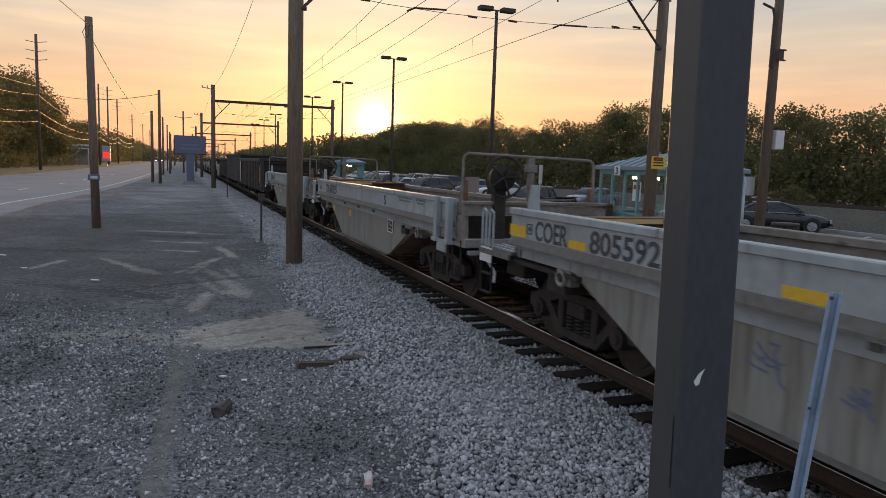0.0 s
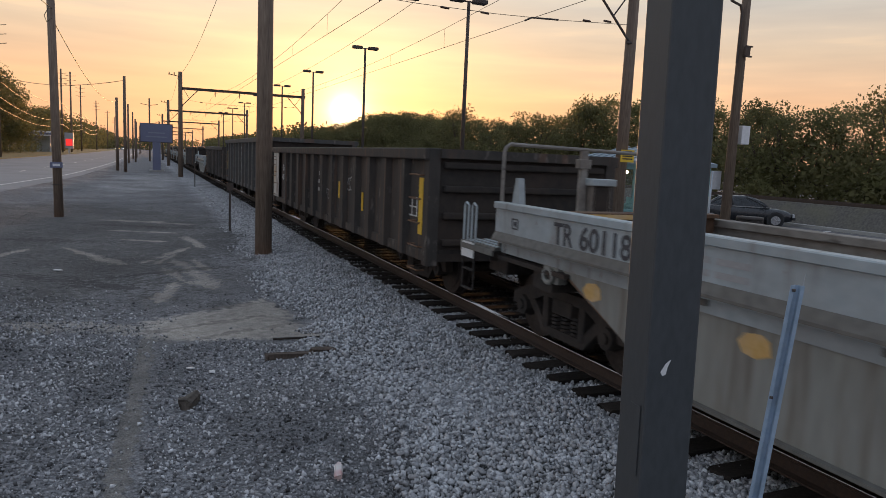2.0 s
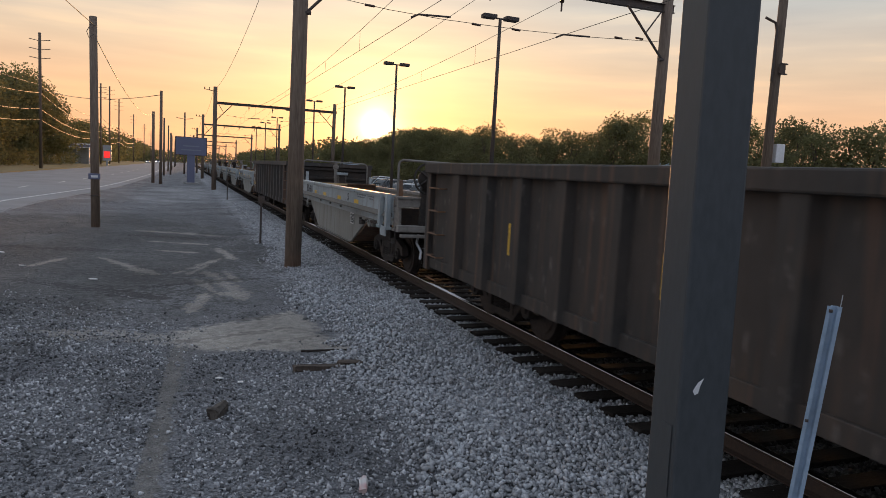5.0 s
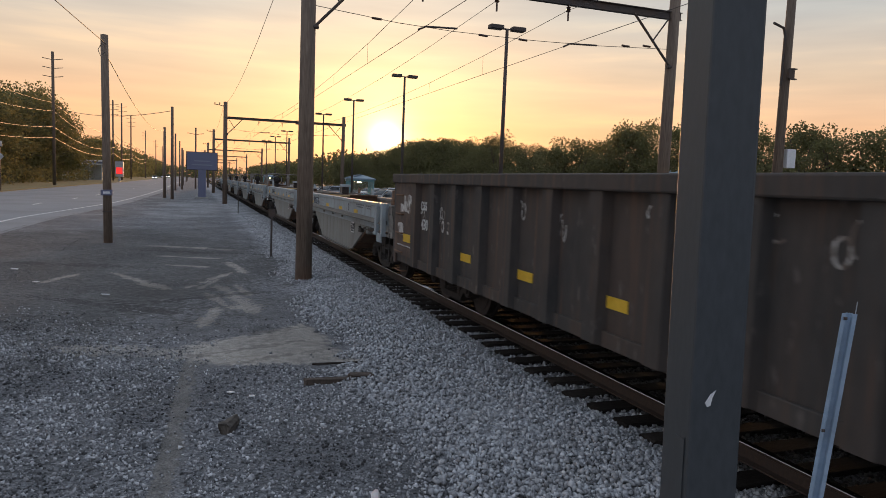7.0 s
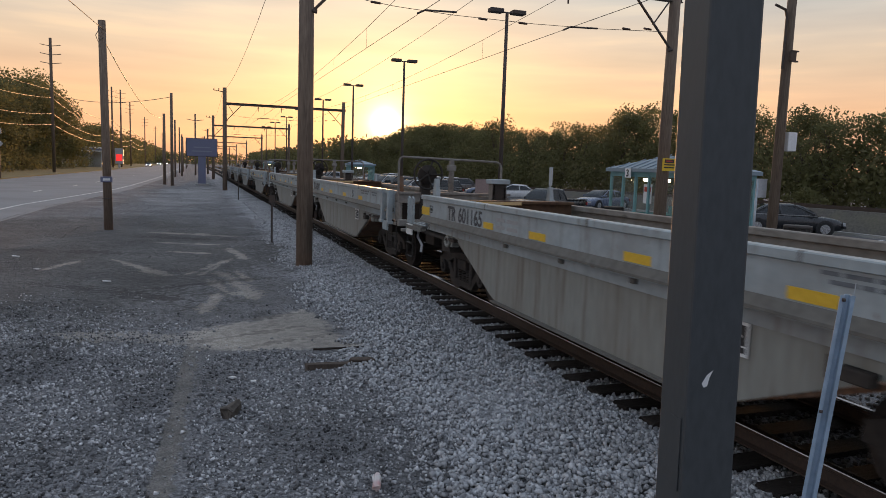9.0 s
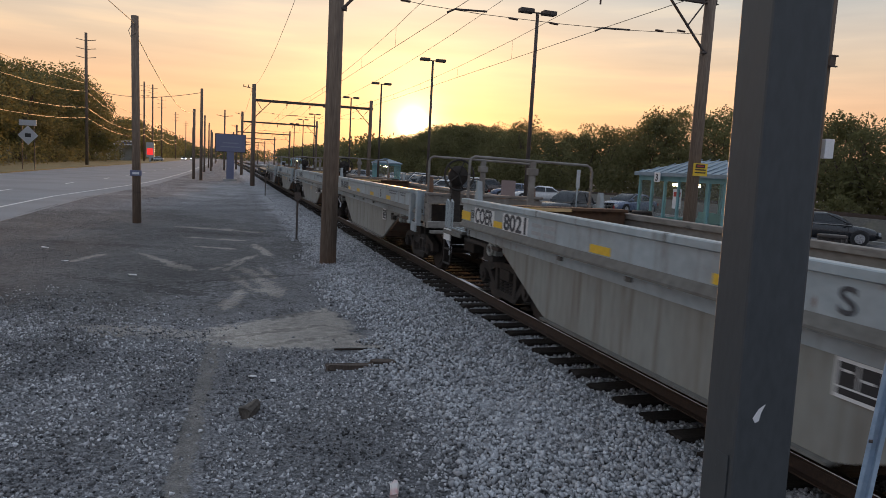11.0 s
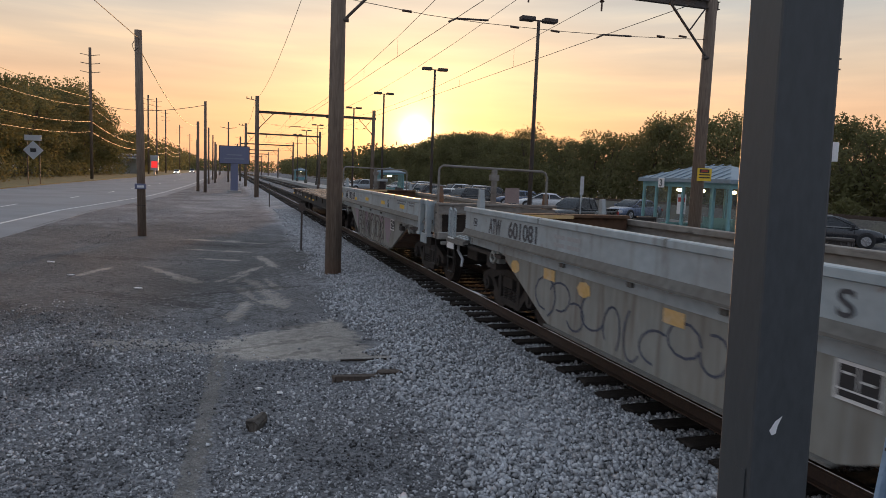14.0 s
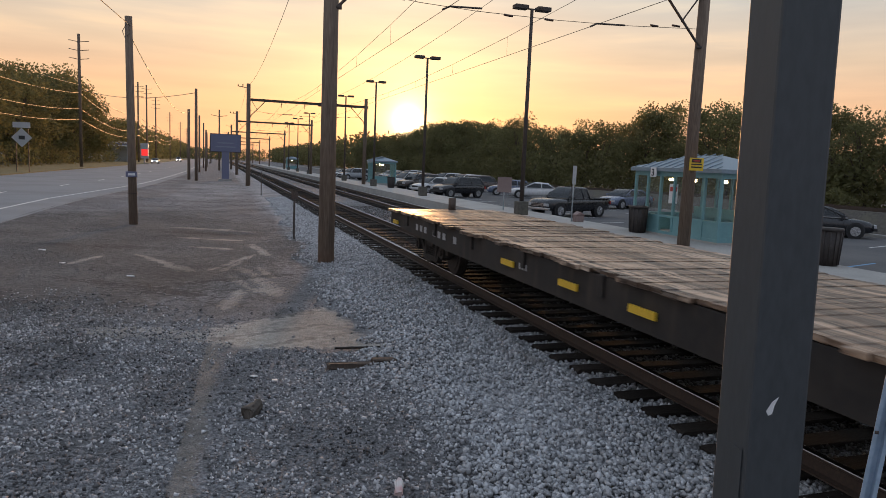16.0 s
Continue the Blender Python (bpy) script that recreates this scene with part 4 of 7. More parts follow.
def banner_pole():
    p = thing("utility_pole", "tall weathered wooden pole with conduit and a white box", "utility pole", m=pose(13.0, 12.75, 0.15))
    rodded("pole", (0, 0, -0.2), (0.03, 0, 9.0), 0.125, POLE_WOOD, p, r2=0.09, seg=14)
    bm = bm_new()
    pipe(bm, [(-0.15, -0.05, 4.6), (-0.14, -0.05, 5.75), (-0.2, -0.05, 5.92), (-0.5, -0.05, 6.0)], 0.03)
    part("conduit", bm, STEEL_DARK, p)
    bm = bm_new()
    box(bm, -0.04, 0.16, -0.2, -0.14, 4.75, 4.78)
    box(bm, -0.04, 0.16, -0.2, -0.14, 4.98, 5.01)
    box(bm, -0.06, 0.1, -0.19, -0.13, 4.78, 4.98)
    part("bracket", bm, STEEL_DARK, p)
    boxed("banner_box", (0.16, 0.42, -0.12, 0.1, 2.72, 3.16), SIGN_WHITE, p, "white box", bevel=0.01)
    s = thing("sign_post", "small white sign plate on a galvanised post", "sign post", m=pose(12.6, 12.9, 0.15))
    rodded("post", (0, 0, 0), (0, 0, 2.05), 0.03, GALV, s)
    boxed("plate", (-0.03, 0.28, -0.02, 0.0, 1.6, 2.05), SIGN_BACK, s)


banner_pole()


def warning_sign():
    w = thing("warning_sign", "yellow danger sign with black bars bolted to a pole", "warning sign", m=pose(12.92, 16.70, 2.34))
    boxed("plate", (-0.19, 0.29, -0.03, -0.015, 0.0, 0.36), SIGN_YELLOW, w, bevel=0.004)
    boxed("header", (-0.12, 0.20, -0.036, -0.031, 0.23, 0.33), BLACK, w)
    boxed("word_bar", (-0.07, 0.15, -0.040, -0.037, 0.26, 0.30), RED_PAINT, w)
    for z in (0.16, 0.08):
        boxed("text_bar", (-0.13, 0.23, -0.036, -0.031, z, z + 0.035), BLACK, w)


warning_sign()


def shelter(x, y0, y1, detailed=True):
    """A glazed waiting shelter: teal frame, panes, hipped metal roof."""
    length, depth, zb, zt = y1 - y0, 2.3, 0.0, 2.15
    s = thing("platform_shelter", "teal-framed glass waiting shelter with a pale metal hip roof", "shelter", "shelters on the platform", pose(x, y0, 0.15))
    boxed("plinth", (-0.05, depth + 0.05, -0.05, length + 0.05, -0.48, 0.06), CONCRETE, s)
    for px in (0, depth):
        for k in range(7):
            py = length * k / 6
            boxed("post", (px - 0.045, px + 0.045, py - 0.045, py + 0.045, 0.06, zt), TEAL, s, bevel=0.006)
    for px in (0, depth):
        for z, h in ((0.06, 0.09), (0.62, 0.07), (zt - 0.16, 0.16)):
            boxed("rail", (px - 0.035, px + 0.035, 0, length, z, z + h), TEAL, s)
    for py in (0, length):
        for z, h in ((0.06, 0.09), (0.62, 0.07), (zt - 0.16, 0.16)):
            boxed("rail", (0, depth, py - 0.035, py + 0.035, z, z + h), TEAL, s)
    for k in range(6):
        a, b = length * k / 6 + 0.045, length * (k + 1) / 6 - 0.045
        for px in (0, depth):
            if px == 0 and k in (3,):
                continue
            boxed("kick_panel", (px - 0.012, px + 0.012, a, b, 0.15, 0.62), TEAL, s)
            pane = boxed("pane", (px - 0.006, px + 0.006, a, b, 0.69, zt - 0.16), PANE, s)
            pane.visible_shadow = False
    for py in (0, length):
        boxed("kick_panel", (0.045, depth - 0.045, py - 0.012, py + 0.012, 0.15, 0.62), TEAL, s)
        pane = boxed("pane", (0.045, depth - 0.045, py - 0.006, py + 0.006, 0.69, zt - 0.16), PANE, s)
        pane.visible_shadow = False
    bm = bm_new()
    e = 0.17
    low = [(-e, -e), (depth + e, -e), (depth + e, length + e), (-e, length + e)]
    ridge = [(depth / 2, depth / 2 + 0.3), (depth / 2, length - depth / 2 - 0.3)]
    lo = [bm.verts.new((*p, zt)) for p in low]
    mid = [bm.verts.new((*p, zt + 0.12)) for p in low]
    top = [bm.verts.new((*p, zt + 0.58)) for p in ridge]
    bm.faces.new(lo)
    for i in range(4):
        bm.faces.new((lo[i], lo[(i + 1) % 4], mid[(i + 1) % 4], mid[i]))
    bm.faces.new((mid[0], mid[1], top[0]))
    bm.faces.new((mid[1], mid[2], top[1], top[0]))
    bm.faces.new((mid[2], mid[3], top[1]))
    bm.faces.new((mid[3], mid[0], top[0], top[1]))
    bmesh.ops.recalc_face_normals(bm, faces=bm.faces[:])
    roof = part("roof", bm, ROOF_BLUE, s, "pale blue standing-seam roof")
    for k in range(11):
        py = -e + 0.25 + k * (length + 2 * e - 0.5) / 10
        f = min(1, (py + e) / (depth / 2 + 0.3 + e), (length + e - py) / (depth / 2 + 0.3 + e))
        rodded("seam", (-e, py, zt + 0.13), (-e + f * (depth / 2 + e), py, zt + 0.13 + f * 0.5), 0.018, ROOF_BLUE, roof, seg=6)
    boxed("number_plate", (-0.21, -0.185, length * 0.68, length * 0.68 + 0.32, zt - 0.20, zt + 0.12), SIGN_WHITE, s, "white plate with a black figure")
    lettering("figure", "3", 0.34, BLACK, s, Matrix.Translation((-0.213, length * 0.68 + 0.26, zt - 0.16)) @ pose(0, 0, 0, 90, 0, -90))
    for py in (length * 0.28, length * 0.62, length * 0.9):
        boxed("ceiling_lamp", (depth * 0.5 - 0.07, depth * 0.5 + 0.07, py - 0.07, py + 0.07, zt - 0.32, zt - 0.22), LAMP_GLOW, s, "lit warm ceiling lamp", bevel=0.02)
    boxed("bench_seat", (depth - 0.55, depth - 0.1, 0.5, length - 0.5, 0.45, 0.5), TEAL, s)
    boxed("bench_back", (depth - 0.12, depth - 0.08, 0.5, length - 0.5, 0.6, 0.95), TEAL, s)
    boxed("notice", (0.02, 0.03, length * 0.47, length * 0.47 + 0.45, 1.1, 1.75), SIGN_WHITE, s, "posted paper notice")
    boxed("notice_bar", (0.012, 0.018, length * 0.47 + 0.05, length * 0.47 + 0.4, 1.5, 1.65), RED_PAINT, s)
    return s


first_shelter = shelter(14.35, 17.2, 21.65)
far_shelter = shelter(14.6, 67.5, 69.8)
copy_thing(far_shelter, pose(13.9, 150.0, 0.15))


def litter_bin(x, y):
    b = thing("litter_bin", "dark brown slatted litter bin on the platform", "litter bin", "bins on the platform", pose(x, y, 0.15))
    rodded("drum", (0, 0, 0), (0, 0, 0.85), 0.26, BIN_BLACK, b, r2=0.31, seg=20)
    rodded("rim", (0, 0, 0.85), (0, 0, 0.92), 0.33, BIN_BLACK, b, r2=0.33, seg=20)
    for k in range(14):
        a = 2 * math.pi * k / 14
        rodded("slat", (0.27 * math.cos(a), 0.27 * math.sin(a), 0.03), (0.32 * math.cos(a), 0.32 * math.sin(a), 0.85), 0.02, BIN_BLACK, b, seg=5)
    return b


bin_one = litter_bin(13.95, 20.8)
copy_thing(bin_one, pose(14.2, 13.1, 0.15))
copy_thing(bin_one, pose(13.9, 57.0, 0.15))


def plate_post(x, y, h, w, material, label, z0=0.15, turn=0):
    p = thing("sign_post", label, "sign post", m=pose(x, y, z0, 0, 0, turn))
    rodded("post", (0, 0, 0), (0, 0, h), 0.03, GALV, p)
    boxed("plate", (-w / 2, w / 2, -0.035, -0.02, h - 0.75, h), material, p)
    return p


plate_post(13.65, 25.0, 2.25, 0.16, SIGN_BACK, "narrow grey sign on a thin post")
plate_post(13.4, 31.5, 1.6, 0.75, BOARD_DULL, "low faded red information board on a post")


def salt_box():
    s = thing("salt_bucket", "small dull red bucket with a lid on the platform", "bucket", m=pose(13.9, 24.9, 0.15))
    boxed("tub", (-0.18, 0.18, -0.15, 0.15, 0, 0.28), BOARD_DULL, s, bevel=0.02)
    bm = bm_new()
    prism(bm, [(-0.2, 0.28), (0.2, 0.28), (0.0, 0.42)], -0.17, 0.17)
    part("lid", bm, BOARD_DULL, s)


salt_box()


# ---- along the road ----
def wood_pole(x, y, top, r=0.14, arms=0, label="weathered round wooden utility pole", lean=0.0, base=GROUND_Z):
    p = thing("utility_pole", label, "utility pole", "poles along the road", pose(x, y, base, 0, lean, 0))
    rodded("pole", (0, 0, -0.4), (0, 0, top - base), r, POLE_WOOD, p, r2=r * 0.82, seg=14)
    for k in range(arms):
        z = top - base - 1.2 - k * 1.3
        bm = bm_new()
        rod(bm, (-1.4, 0, z + 0.22), (0, 0, z), 0.05)
        rod(bm, (0, 0, z), (1.4, 0, z + 0.22), 0.05)
        part("cross_arm", bm, POLE_WOOD, p)
    return p


pole_a = wood_pole(-2.88, 26.9, 6.86, 0.15, lean=-0.6)
boxed("tag_plate", (-0.19, 0.19, -0.20, -0.16, 1.68, 1.88), SIGN_BLUE, pole_a, "small blue number plate", bevel=0.01)
boxed("tag_bar", (-0.11, 0.11, -0.205, -0.201, 1.74, 1.82), SIGN_WHITE, pole_a)
boxed("sleeve", (-0.16, 0.16, -0.16, 0.16, 1.1, 1.12), STEEL_DARK, pole_a)
wood_pole(-2.9, 77.2, 6.9, 0.16)
wood_pole(-2.1, 74.5, 8.8, 0.16)
for k, (px, py, pt) in enumerate(((-2.7, 112, 8.2), (-1.9, 121, 6.4), (-2.8, 150, 8.8), (-2.4, 168, 7.2), (-2.8, 195, 8.4), (-2.5, 240, 8.6), (-2.6, 285, 8.5))):
    wood_pole(px, py, pt, 0.15)
wood_pole(0.2, 132, 10.5, 0.16, 1)
for px, py, pt in ((-20.2, 120, 19.8), (-20.5, 205, 21.0), (-20.0, 223, 22.0), (-20.6, 262, 21.5), (-20.8, 340, 21.0), (-20.8, 430, 21.0), (-20.8, 520, 21)):
    wood_pole(px, py, pt, 0.24, 3, "tall transmission pole with upswept cross arms", base=-0.3)


def road_wires():
    def hang(name, a, b, sag, r, label):
        bm = bm_new()
        a, b = Vector(a), Vector(b)
        pipe(bm, [tuple(a.lerp(b, i / 12) - Vector((0, 0, sag * 4 * i / 12 * (1 - i / 12)))) for i in range(13)], r, 5)
        tagged(part(name, bm, WIRE), label, "overhead wire", "wires along the road")
    hang("overhead_wire", (-8.3, -30, 8.2), (-2.9, 26.9, 6.55), 0.35, 0.012, "dark cable tied to the wooden pole")
    hang("overhead_wire", (-2.85, 27.0, 6.1), (-2.9, 77.2, 6.7), 1.0, 0.015, "dark sagging cable between wooden poles")
    hang("overhead_wire", (-2.1, 74.5, 8.4), (-20.2, 120, 11.6), 0.9, 0.03, "thin wire crossing over the road")
    for z, s in ((12.2, 1.6), (11.0, 2.2), (8.6, 2.0), (7.0, 1.8)):
        hang("overhead_wire", (-21.5, 20, z + 0.8), (-20.2, 120, z), s, 0.035, "dark sagging cable above the verge")
        hang("overhead_wire", (-20.2, 120, z), (-20.3, 205, z), s * 0.8, 0.05, "dark sagging cable above the verge")
        hang("overhead_wire", (-20.3, 205, z), (-20.5, 262, z), s * 0.6, 0.06, "dark sagging cable above the verge")
        hang("overhead_wire", (-20.5, 262, z), (-20.5, 340, z), s * 0.6, 0.08, "dark sagging cable above the verge")
    bm = bm_new()
    pipe(bm, [(-3.0, 26.65, 6.55), (-3.12, 26.6, 6.3), (-3.05, 26.6, 6.1), (-2.92, 26.75, 6.25)], 0.012, 5)
    tagged(part("cable_loop", bm, WIRE), "drooping loop of cable on the wooden pole", "cable loop")


road_wires()


def billboard():
    b = thing("billboard", "blue station sign board on a thick blue post", "billboard", m=pose(0.75, 77.2, GROUND_Z))
    boxed("post", (-0.38, 0.38, -0.25, 0.25, 0, 3.3), SIGN_BLUE, b, bevel=0.03)
    boxed("board", (-1.5, 1.5, -0.32, -0.2, 3.05, 4.85), SIGN_BLUE, b, bevel=0.02)
    boxed("frame", (-1.56, 1.56, -0.2, -0.1, 2.99, 4.91), STEEL_DARK, b)
    for z, w in ((3.5, 1.0), (3.9, 0.8)):
        boxed("text_bar", (-w, w, -0.335, -0.322, z, z + 0.12), HAZED_SIGN, b)
    boxed("footing", (-0.7, 0.7, -0.5, 0.5, 0, 0.2), CONCRETE, b)


billboard()


def marker_post(x, y, h, plate):
    m = thing("marker_post", "thin dark steel marker post in the ballast", "marker post", "posts beside the track", pose(x, y, GROUND_Z))
    boxed("stake", (-0.03, 0.03, -0.02, 0.02, -0.2, h), STEEL_DARK, m)
    if plate:
        bm = bm_new()
        box(bm, -0.1, 0.1, -0.035, -0.022, h - 0.22, h + 0.02, bevel=0.004)
        part("plate", bm, STEEL_DARK, m)
    return m


marker_post(2.28, 22.1, 1.52, True)
marker_post(2.73, 47.5, 1.65, False)


def diamond_sign():
    d = thing("road_sign", "diamond road sign and plate seen on two posts", "road sign", m=pose(-19.6, 83.5, -0.3, 0, 0, -8))
    for x in (-0.6, 0.6):
        boxed("post", (x - 0.04, x + 0.04, -0.05, 0.05, 0, 5.1), STEEL_DARK, d)
    bm = bm_new()
    prism(bm, [(0, 2.6), (1.0, 3.6), (0, 4.6), (-1.0, 3.6)], -0.09, -0.06)
    part("diamond", bm, SIGN_BACK, d, "pale diamond plate")
    boxed("plate", (-0.85, 0.85, -0.09, -0.06, 4.62, 5.2), SIGN_BACK, d)
    boxed("symbol_bar", (-0.3, 0.3, -0.1, -0.092, 3.4, 3.8), BLACK, d)


diamond_sign()


def roadside_building():
    b = thing("roadside_building", "low roadside building with a lit pale fascia", "building", m=pose(-25.8, 205, -0.3))
    boxed("wall", (-3.6, 3.4, 0, 8, 0, 4.0), CONCRETE, b)
    boxed("canopy", (-3.4, 3.2, -3, 0.2, 4.1, 5.3), SIGN_WHITE, b, "pale canopy fascia")
    boxed("fascia_band", (-3.42, 3.22, -3.03, -2.98, 4.4, 4.9), SIGN_BLUE, b)
    for x in (-3, 0, 2.8):
        boxed("column", (x - 0.12, x + 0.12, -2.7, -2.45, 0, 4.1), SIGN_BACK, b)
    p = thing("pylon_sign", "tall roadside pylon sign with red lit figures", "pylon sign", m=pose(-17.6, 190, -0.3))
    boxed("post", (-0.2, 0.2, -0.12, 0.12, 0, 2), SIGN_BACK, p)
    boxed("cabinet", (-0.95, 0.95, -0.25, 0.25, 1.2, 5.0), SIGN_BACK, p)
    boxed("lit_panel", (-0.7, 0.7, -0.31, -0.26, 1.9, 3.5), RED_GLOW, p, "glowing red panel")
    boxed("top_panel", (-0.7, 0.7, -0.31, -0.26, 3.7, 4.8), SIGN_BACK, p)


roadside_building()


def small_litter():
    r = thing("rock", "dark brown lump of rock on the gravel", "rock", m=pose(0.33, 6.92, GROUND_Z + 0.01, 8, 14, -28))
    bm = bm_new()
    bmesh.ops.create_cube(bm, size=0.165)
    bmesh.ops.subdivide_edges(bm, edges=bm.edges[:], cuts=5, use_grid_fill=True)
    for v in bm.verts:
        v.co *= 1 + 0.35 * noise.noise(v.co * 8) + 0.15 * noise.noise(v.co * 24)
        v.co.x, v.co.y, v.co.z = v.co.x * (0.62 - v.co.y * 2.0), v.co.y * 1.5, v.co.z * (0.8 - v.co.y * 1.6) + 0.05 - abs(v.co.x) * 0.3
    part("lump", bm, ROCK, r)
    for x, y, l, a in ((1.55, 8.3, 0.55, 6), (2.02, 8.42, 0.3, 3)):
        b = thing("timber_scrap", "dark broken timber scrap lying on the gravel", "timber scrap", "scraps on the gravel", pose(x, y, GROUND_Z + 0.03, 2, 3, a))
        bm = bm_new()
        box(bm, -l / 2, l / 2, -0.05, 0.05, -0.03, 0.035, bevel=0.008)
        for v in bm.verts:
            v.co += Vector((random.uniform(-0.03, 0.03), random.uniform(-0.015, 0.015), random.uniform(-0.01, 0.01)))
        part("board", bm, BARK, b)
    t = thing("timber_scrap", "thin dark stick along the slab edge", "timber scrap", "scraps on the gravel", pose(1.85, 9.1, GROUND_Z + 0.03, 0, 0, -4))
    rodded("stick", (-0.35, 0, 0), (0.35, 0.02, 0), 0.015, TIE_WOOD, t, seg=6)
    c = thing("crushed_can", "crushed pale paper cup with red print", "drink can", m=pose(1.33, 4.97, GROUND_Z + 0.06))
    bm = bm_new()
    rod(bm, (-0.015, -0.06, -0.025), (0.02, 0.06, 0.01), 0.033, 0.033, 14)
    for v in bm.verts:
        v.co += Vector((random.uniform(-0.01, 0.01), random.uniform(-0.01, 0.01), random.uniform(-0.01, 0.01)))
    part("body", bm, CAN_PAPER, c)
    for k in range(5):
        p = thing("paper_scrap", "white scrap of paper on the gravel", "paper scrap", "litter on the gravel", pose((-4.2, -1.7, -3.3, 0.62, 0.4)[k], (19.5, 15.3, 17.2, 7.9, 8.1)[k], GROUND_Z + 0.03, 5, 8, 30 * k))
        half = 0.08 if k < 3 else 0.04
        boxed("sheet", (-half, half, -0.03, 0.03, -0.012, 0.004), SIGN_WHITE, p)


small_litter()


# ---- the train ----
SPEED = 13.6
TRAIN = []          # (thing, y of its origin at 0 s)
WHEELS = []         # every wheelset with its place on its bogie


def bogie(parent, y):
    """A three-piece bogie: side frames, bolster, springs, two keyed wheelsets."""
    bm = bm_new()
    top = [(-1.16, 0.40), (-1.14, 0.56), (-0.95, 0.63), (-0.48, 0.74), (0.48, 0.74), (0.95, 0.63), (1.14, 0.56), (1.16, 0.40), (1.02, 0.40), (0.98, 0.5), (0.72, 0.5), (0.42, 0.62), (-0.42, 0.62), (-0.72, 0.5), (-0.98, 0.5), (-1.02, 0.40)]
    low = [(-0.76, 0.5), (-0.62, 0.53), (-0.36, 0.27), (0.36, 0.27), (0.62, 0.53), (0.76, 0.5), (0.42, 0.17), (-0.42, 0.17)]
    for s in (-1, 1):
        prism(bm, top, s * 0.98 - 0.065, s * 0.98 + 0.065, "x")
        prism(bm, low, s * 0.98 - 0.06, s * 0.98 + 0.06, "x")
        for a in (-0.37, 0.37):
            box(bm, s * 0.98 - 0.07, s * 0.98 + 0.07, a - 0.06, a + 0.06, 0.24, 0.66, bevel=0.015)
        for a in (-0.865, 0.865):
            rod(bm, (s * 0.9, a, 0.42), (s * 1.09, a, 0.42), 0.13, 0.12, 14)
            rod(bm, (s * 1.08, a, 0.42), (s * 1.115, a, 0.42), 0.07, 0.06, 10)
    box(bm, -1.07, 1.07, -0.2, 0.2, 0.46, 0.64, bevel=0.02)
    for a in (-0.35, 0.35):
        rod(bm, (-0.9, a, 0.34), (0.9, a, 0.34), 0.035, seg=8)
    frame_part = part("bogie_frame", bm, TRUCK, parent, "grimy dark cast-steel bogie frame")
    frame_part.location.y = y
    bm = bm_new()
    for a in (-0.2, 0.0, 0.2):
        for k in range(5):
            rod(bm, (0, a, 0.28 + k * 0.045), (0, a, 0.305 + k * 0.045), 0.075, 0.06, 8)
    coils = mesh_of("spring_set", bm, TRUCK)
    for s in (-1, 1):
        part("spring_set", coils, None, frame_part).location.x = s * 0.98
    for a in (-0.865, 0.865):
        bm = bm_new()
        rod(bm, (-1.02, 0, 0), (1.02, 0, 0), 0.08, seg=12)
        for s in (-1, 1):
            rod(bm, (s * 0.69, 0, 0), (s * 0.82, 0, 0), 0.42, 0.42, 28)
            rod(bm, (s * 0.66, 0, 0), (s * 0.70, 0, 0), 0.455, 0.455, 28)
            rod(bm, (s * 0.80, 0, 0), (s * 0.835, 0, 0), 0.34, 0.33, 28)
            for h in range(3):
                box(bm, s * 1.0 - 0.03, s * 1.0 + 0.06, -0.1 + 0.02 * h, 0.1 - 0.02 * h, -0.1 + 0.02 * h, 0.1 - 0.02 * h)
        w = part("wheelset", bm, WHEEL_STEEL, frame_part, "steel wheelset")
        w.location = (0, a, 0.42)
        WHEELS.append((w, a))
    return frame_part


def coupler(parent, y, way):
    bm = bm_new()
    rod(bm, (0, y, 0.88), (0, y + way * 0.45, 0.88), 0.09, seg=8)
    box(bm, -0.14, 0.14, y + way * 0.42 - 0.12, y + way * 0.42 + 0.12, 0.74, 1.02, bevel=0.03)
    part("coupler", bm, TRUCK, parent)
    bm = bm_new()
    pipe(bm, [(0.25, y, 0.8), (0.28, y + way * 0.2, 0.5), (0.2, y + way * 0.42, 0.42)], 0.025, 6)
    part("air_hose", bm, RUBBER, parent)


def side_steps(parent, y, s, plate=True, rails=True):
    """Stirrup steps at a corner, with its grab rails and the pale plate above it."""
    bm = bm_new()
    for d in (-0.17, 0.17):
        rod(bm, (s * 1.50, y + d, 0.50), (s * 1.50, y + d, 1.1), 0.014, seg=6)
    for z in (0.5, 0.76):
        box(bm, s * 1.50 - 0.03, s * 1.50 + 0.03, y - 0.17, y + 0.17, z - 0.008, z + 0.008)
    part("stirrup_steps", bm, TRUCK, parent, "dark steel stirrup steps")
    for d in (-0.15, 0.08) if rails else ():
        bm = bm_new()
        pipe(bm, [(s * 1.49, y + d, 1.1), (s * 1.49, y + d, 1.6), (s * 1.49, y + d + 0.07, 1.63), (s * 1.49, y + d + 0.12, 1.6), (s * 1.49, y + d + 0.12, 1.1)], 0.018, 6)
        part("grab_rail", bm, WELL_GREY, parent, "grey bent grab rail")
    if plate:
        boxed("step_plate", (s * 1.52 - 0.01, s * 1.52 + 0.01, y - 0.18, y + 0.18, 0.92, 1.12), PATCH_WHITE, parent, "white step plate")


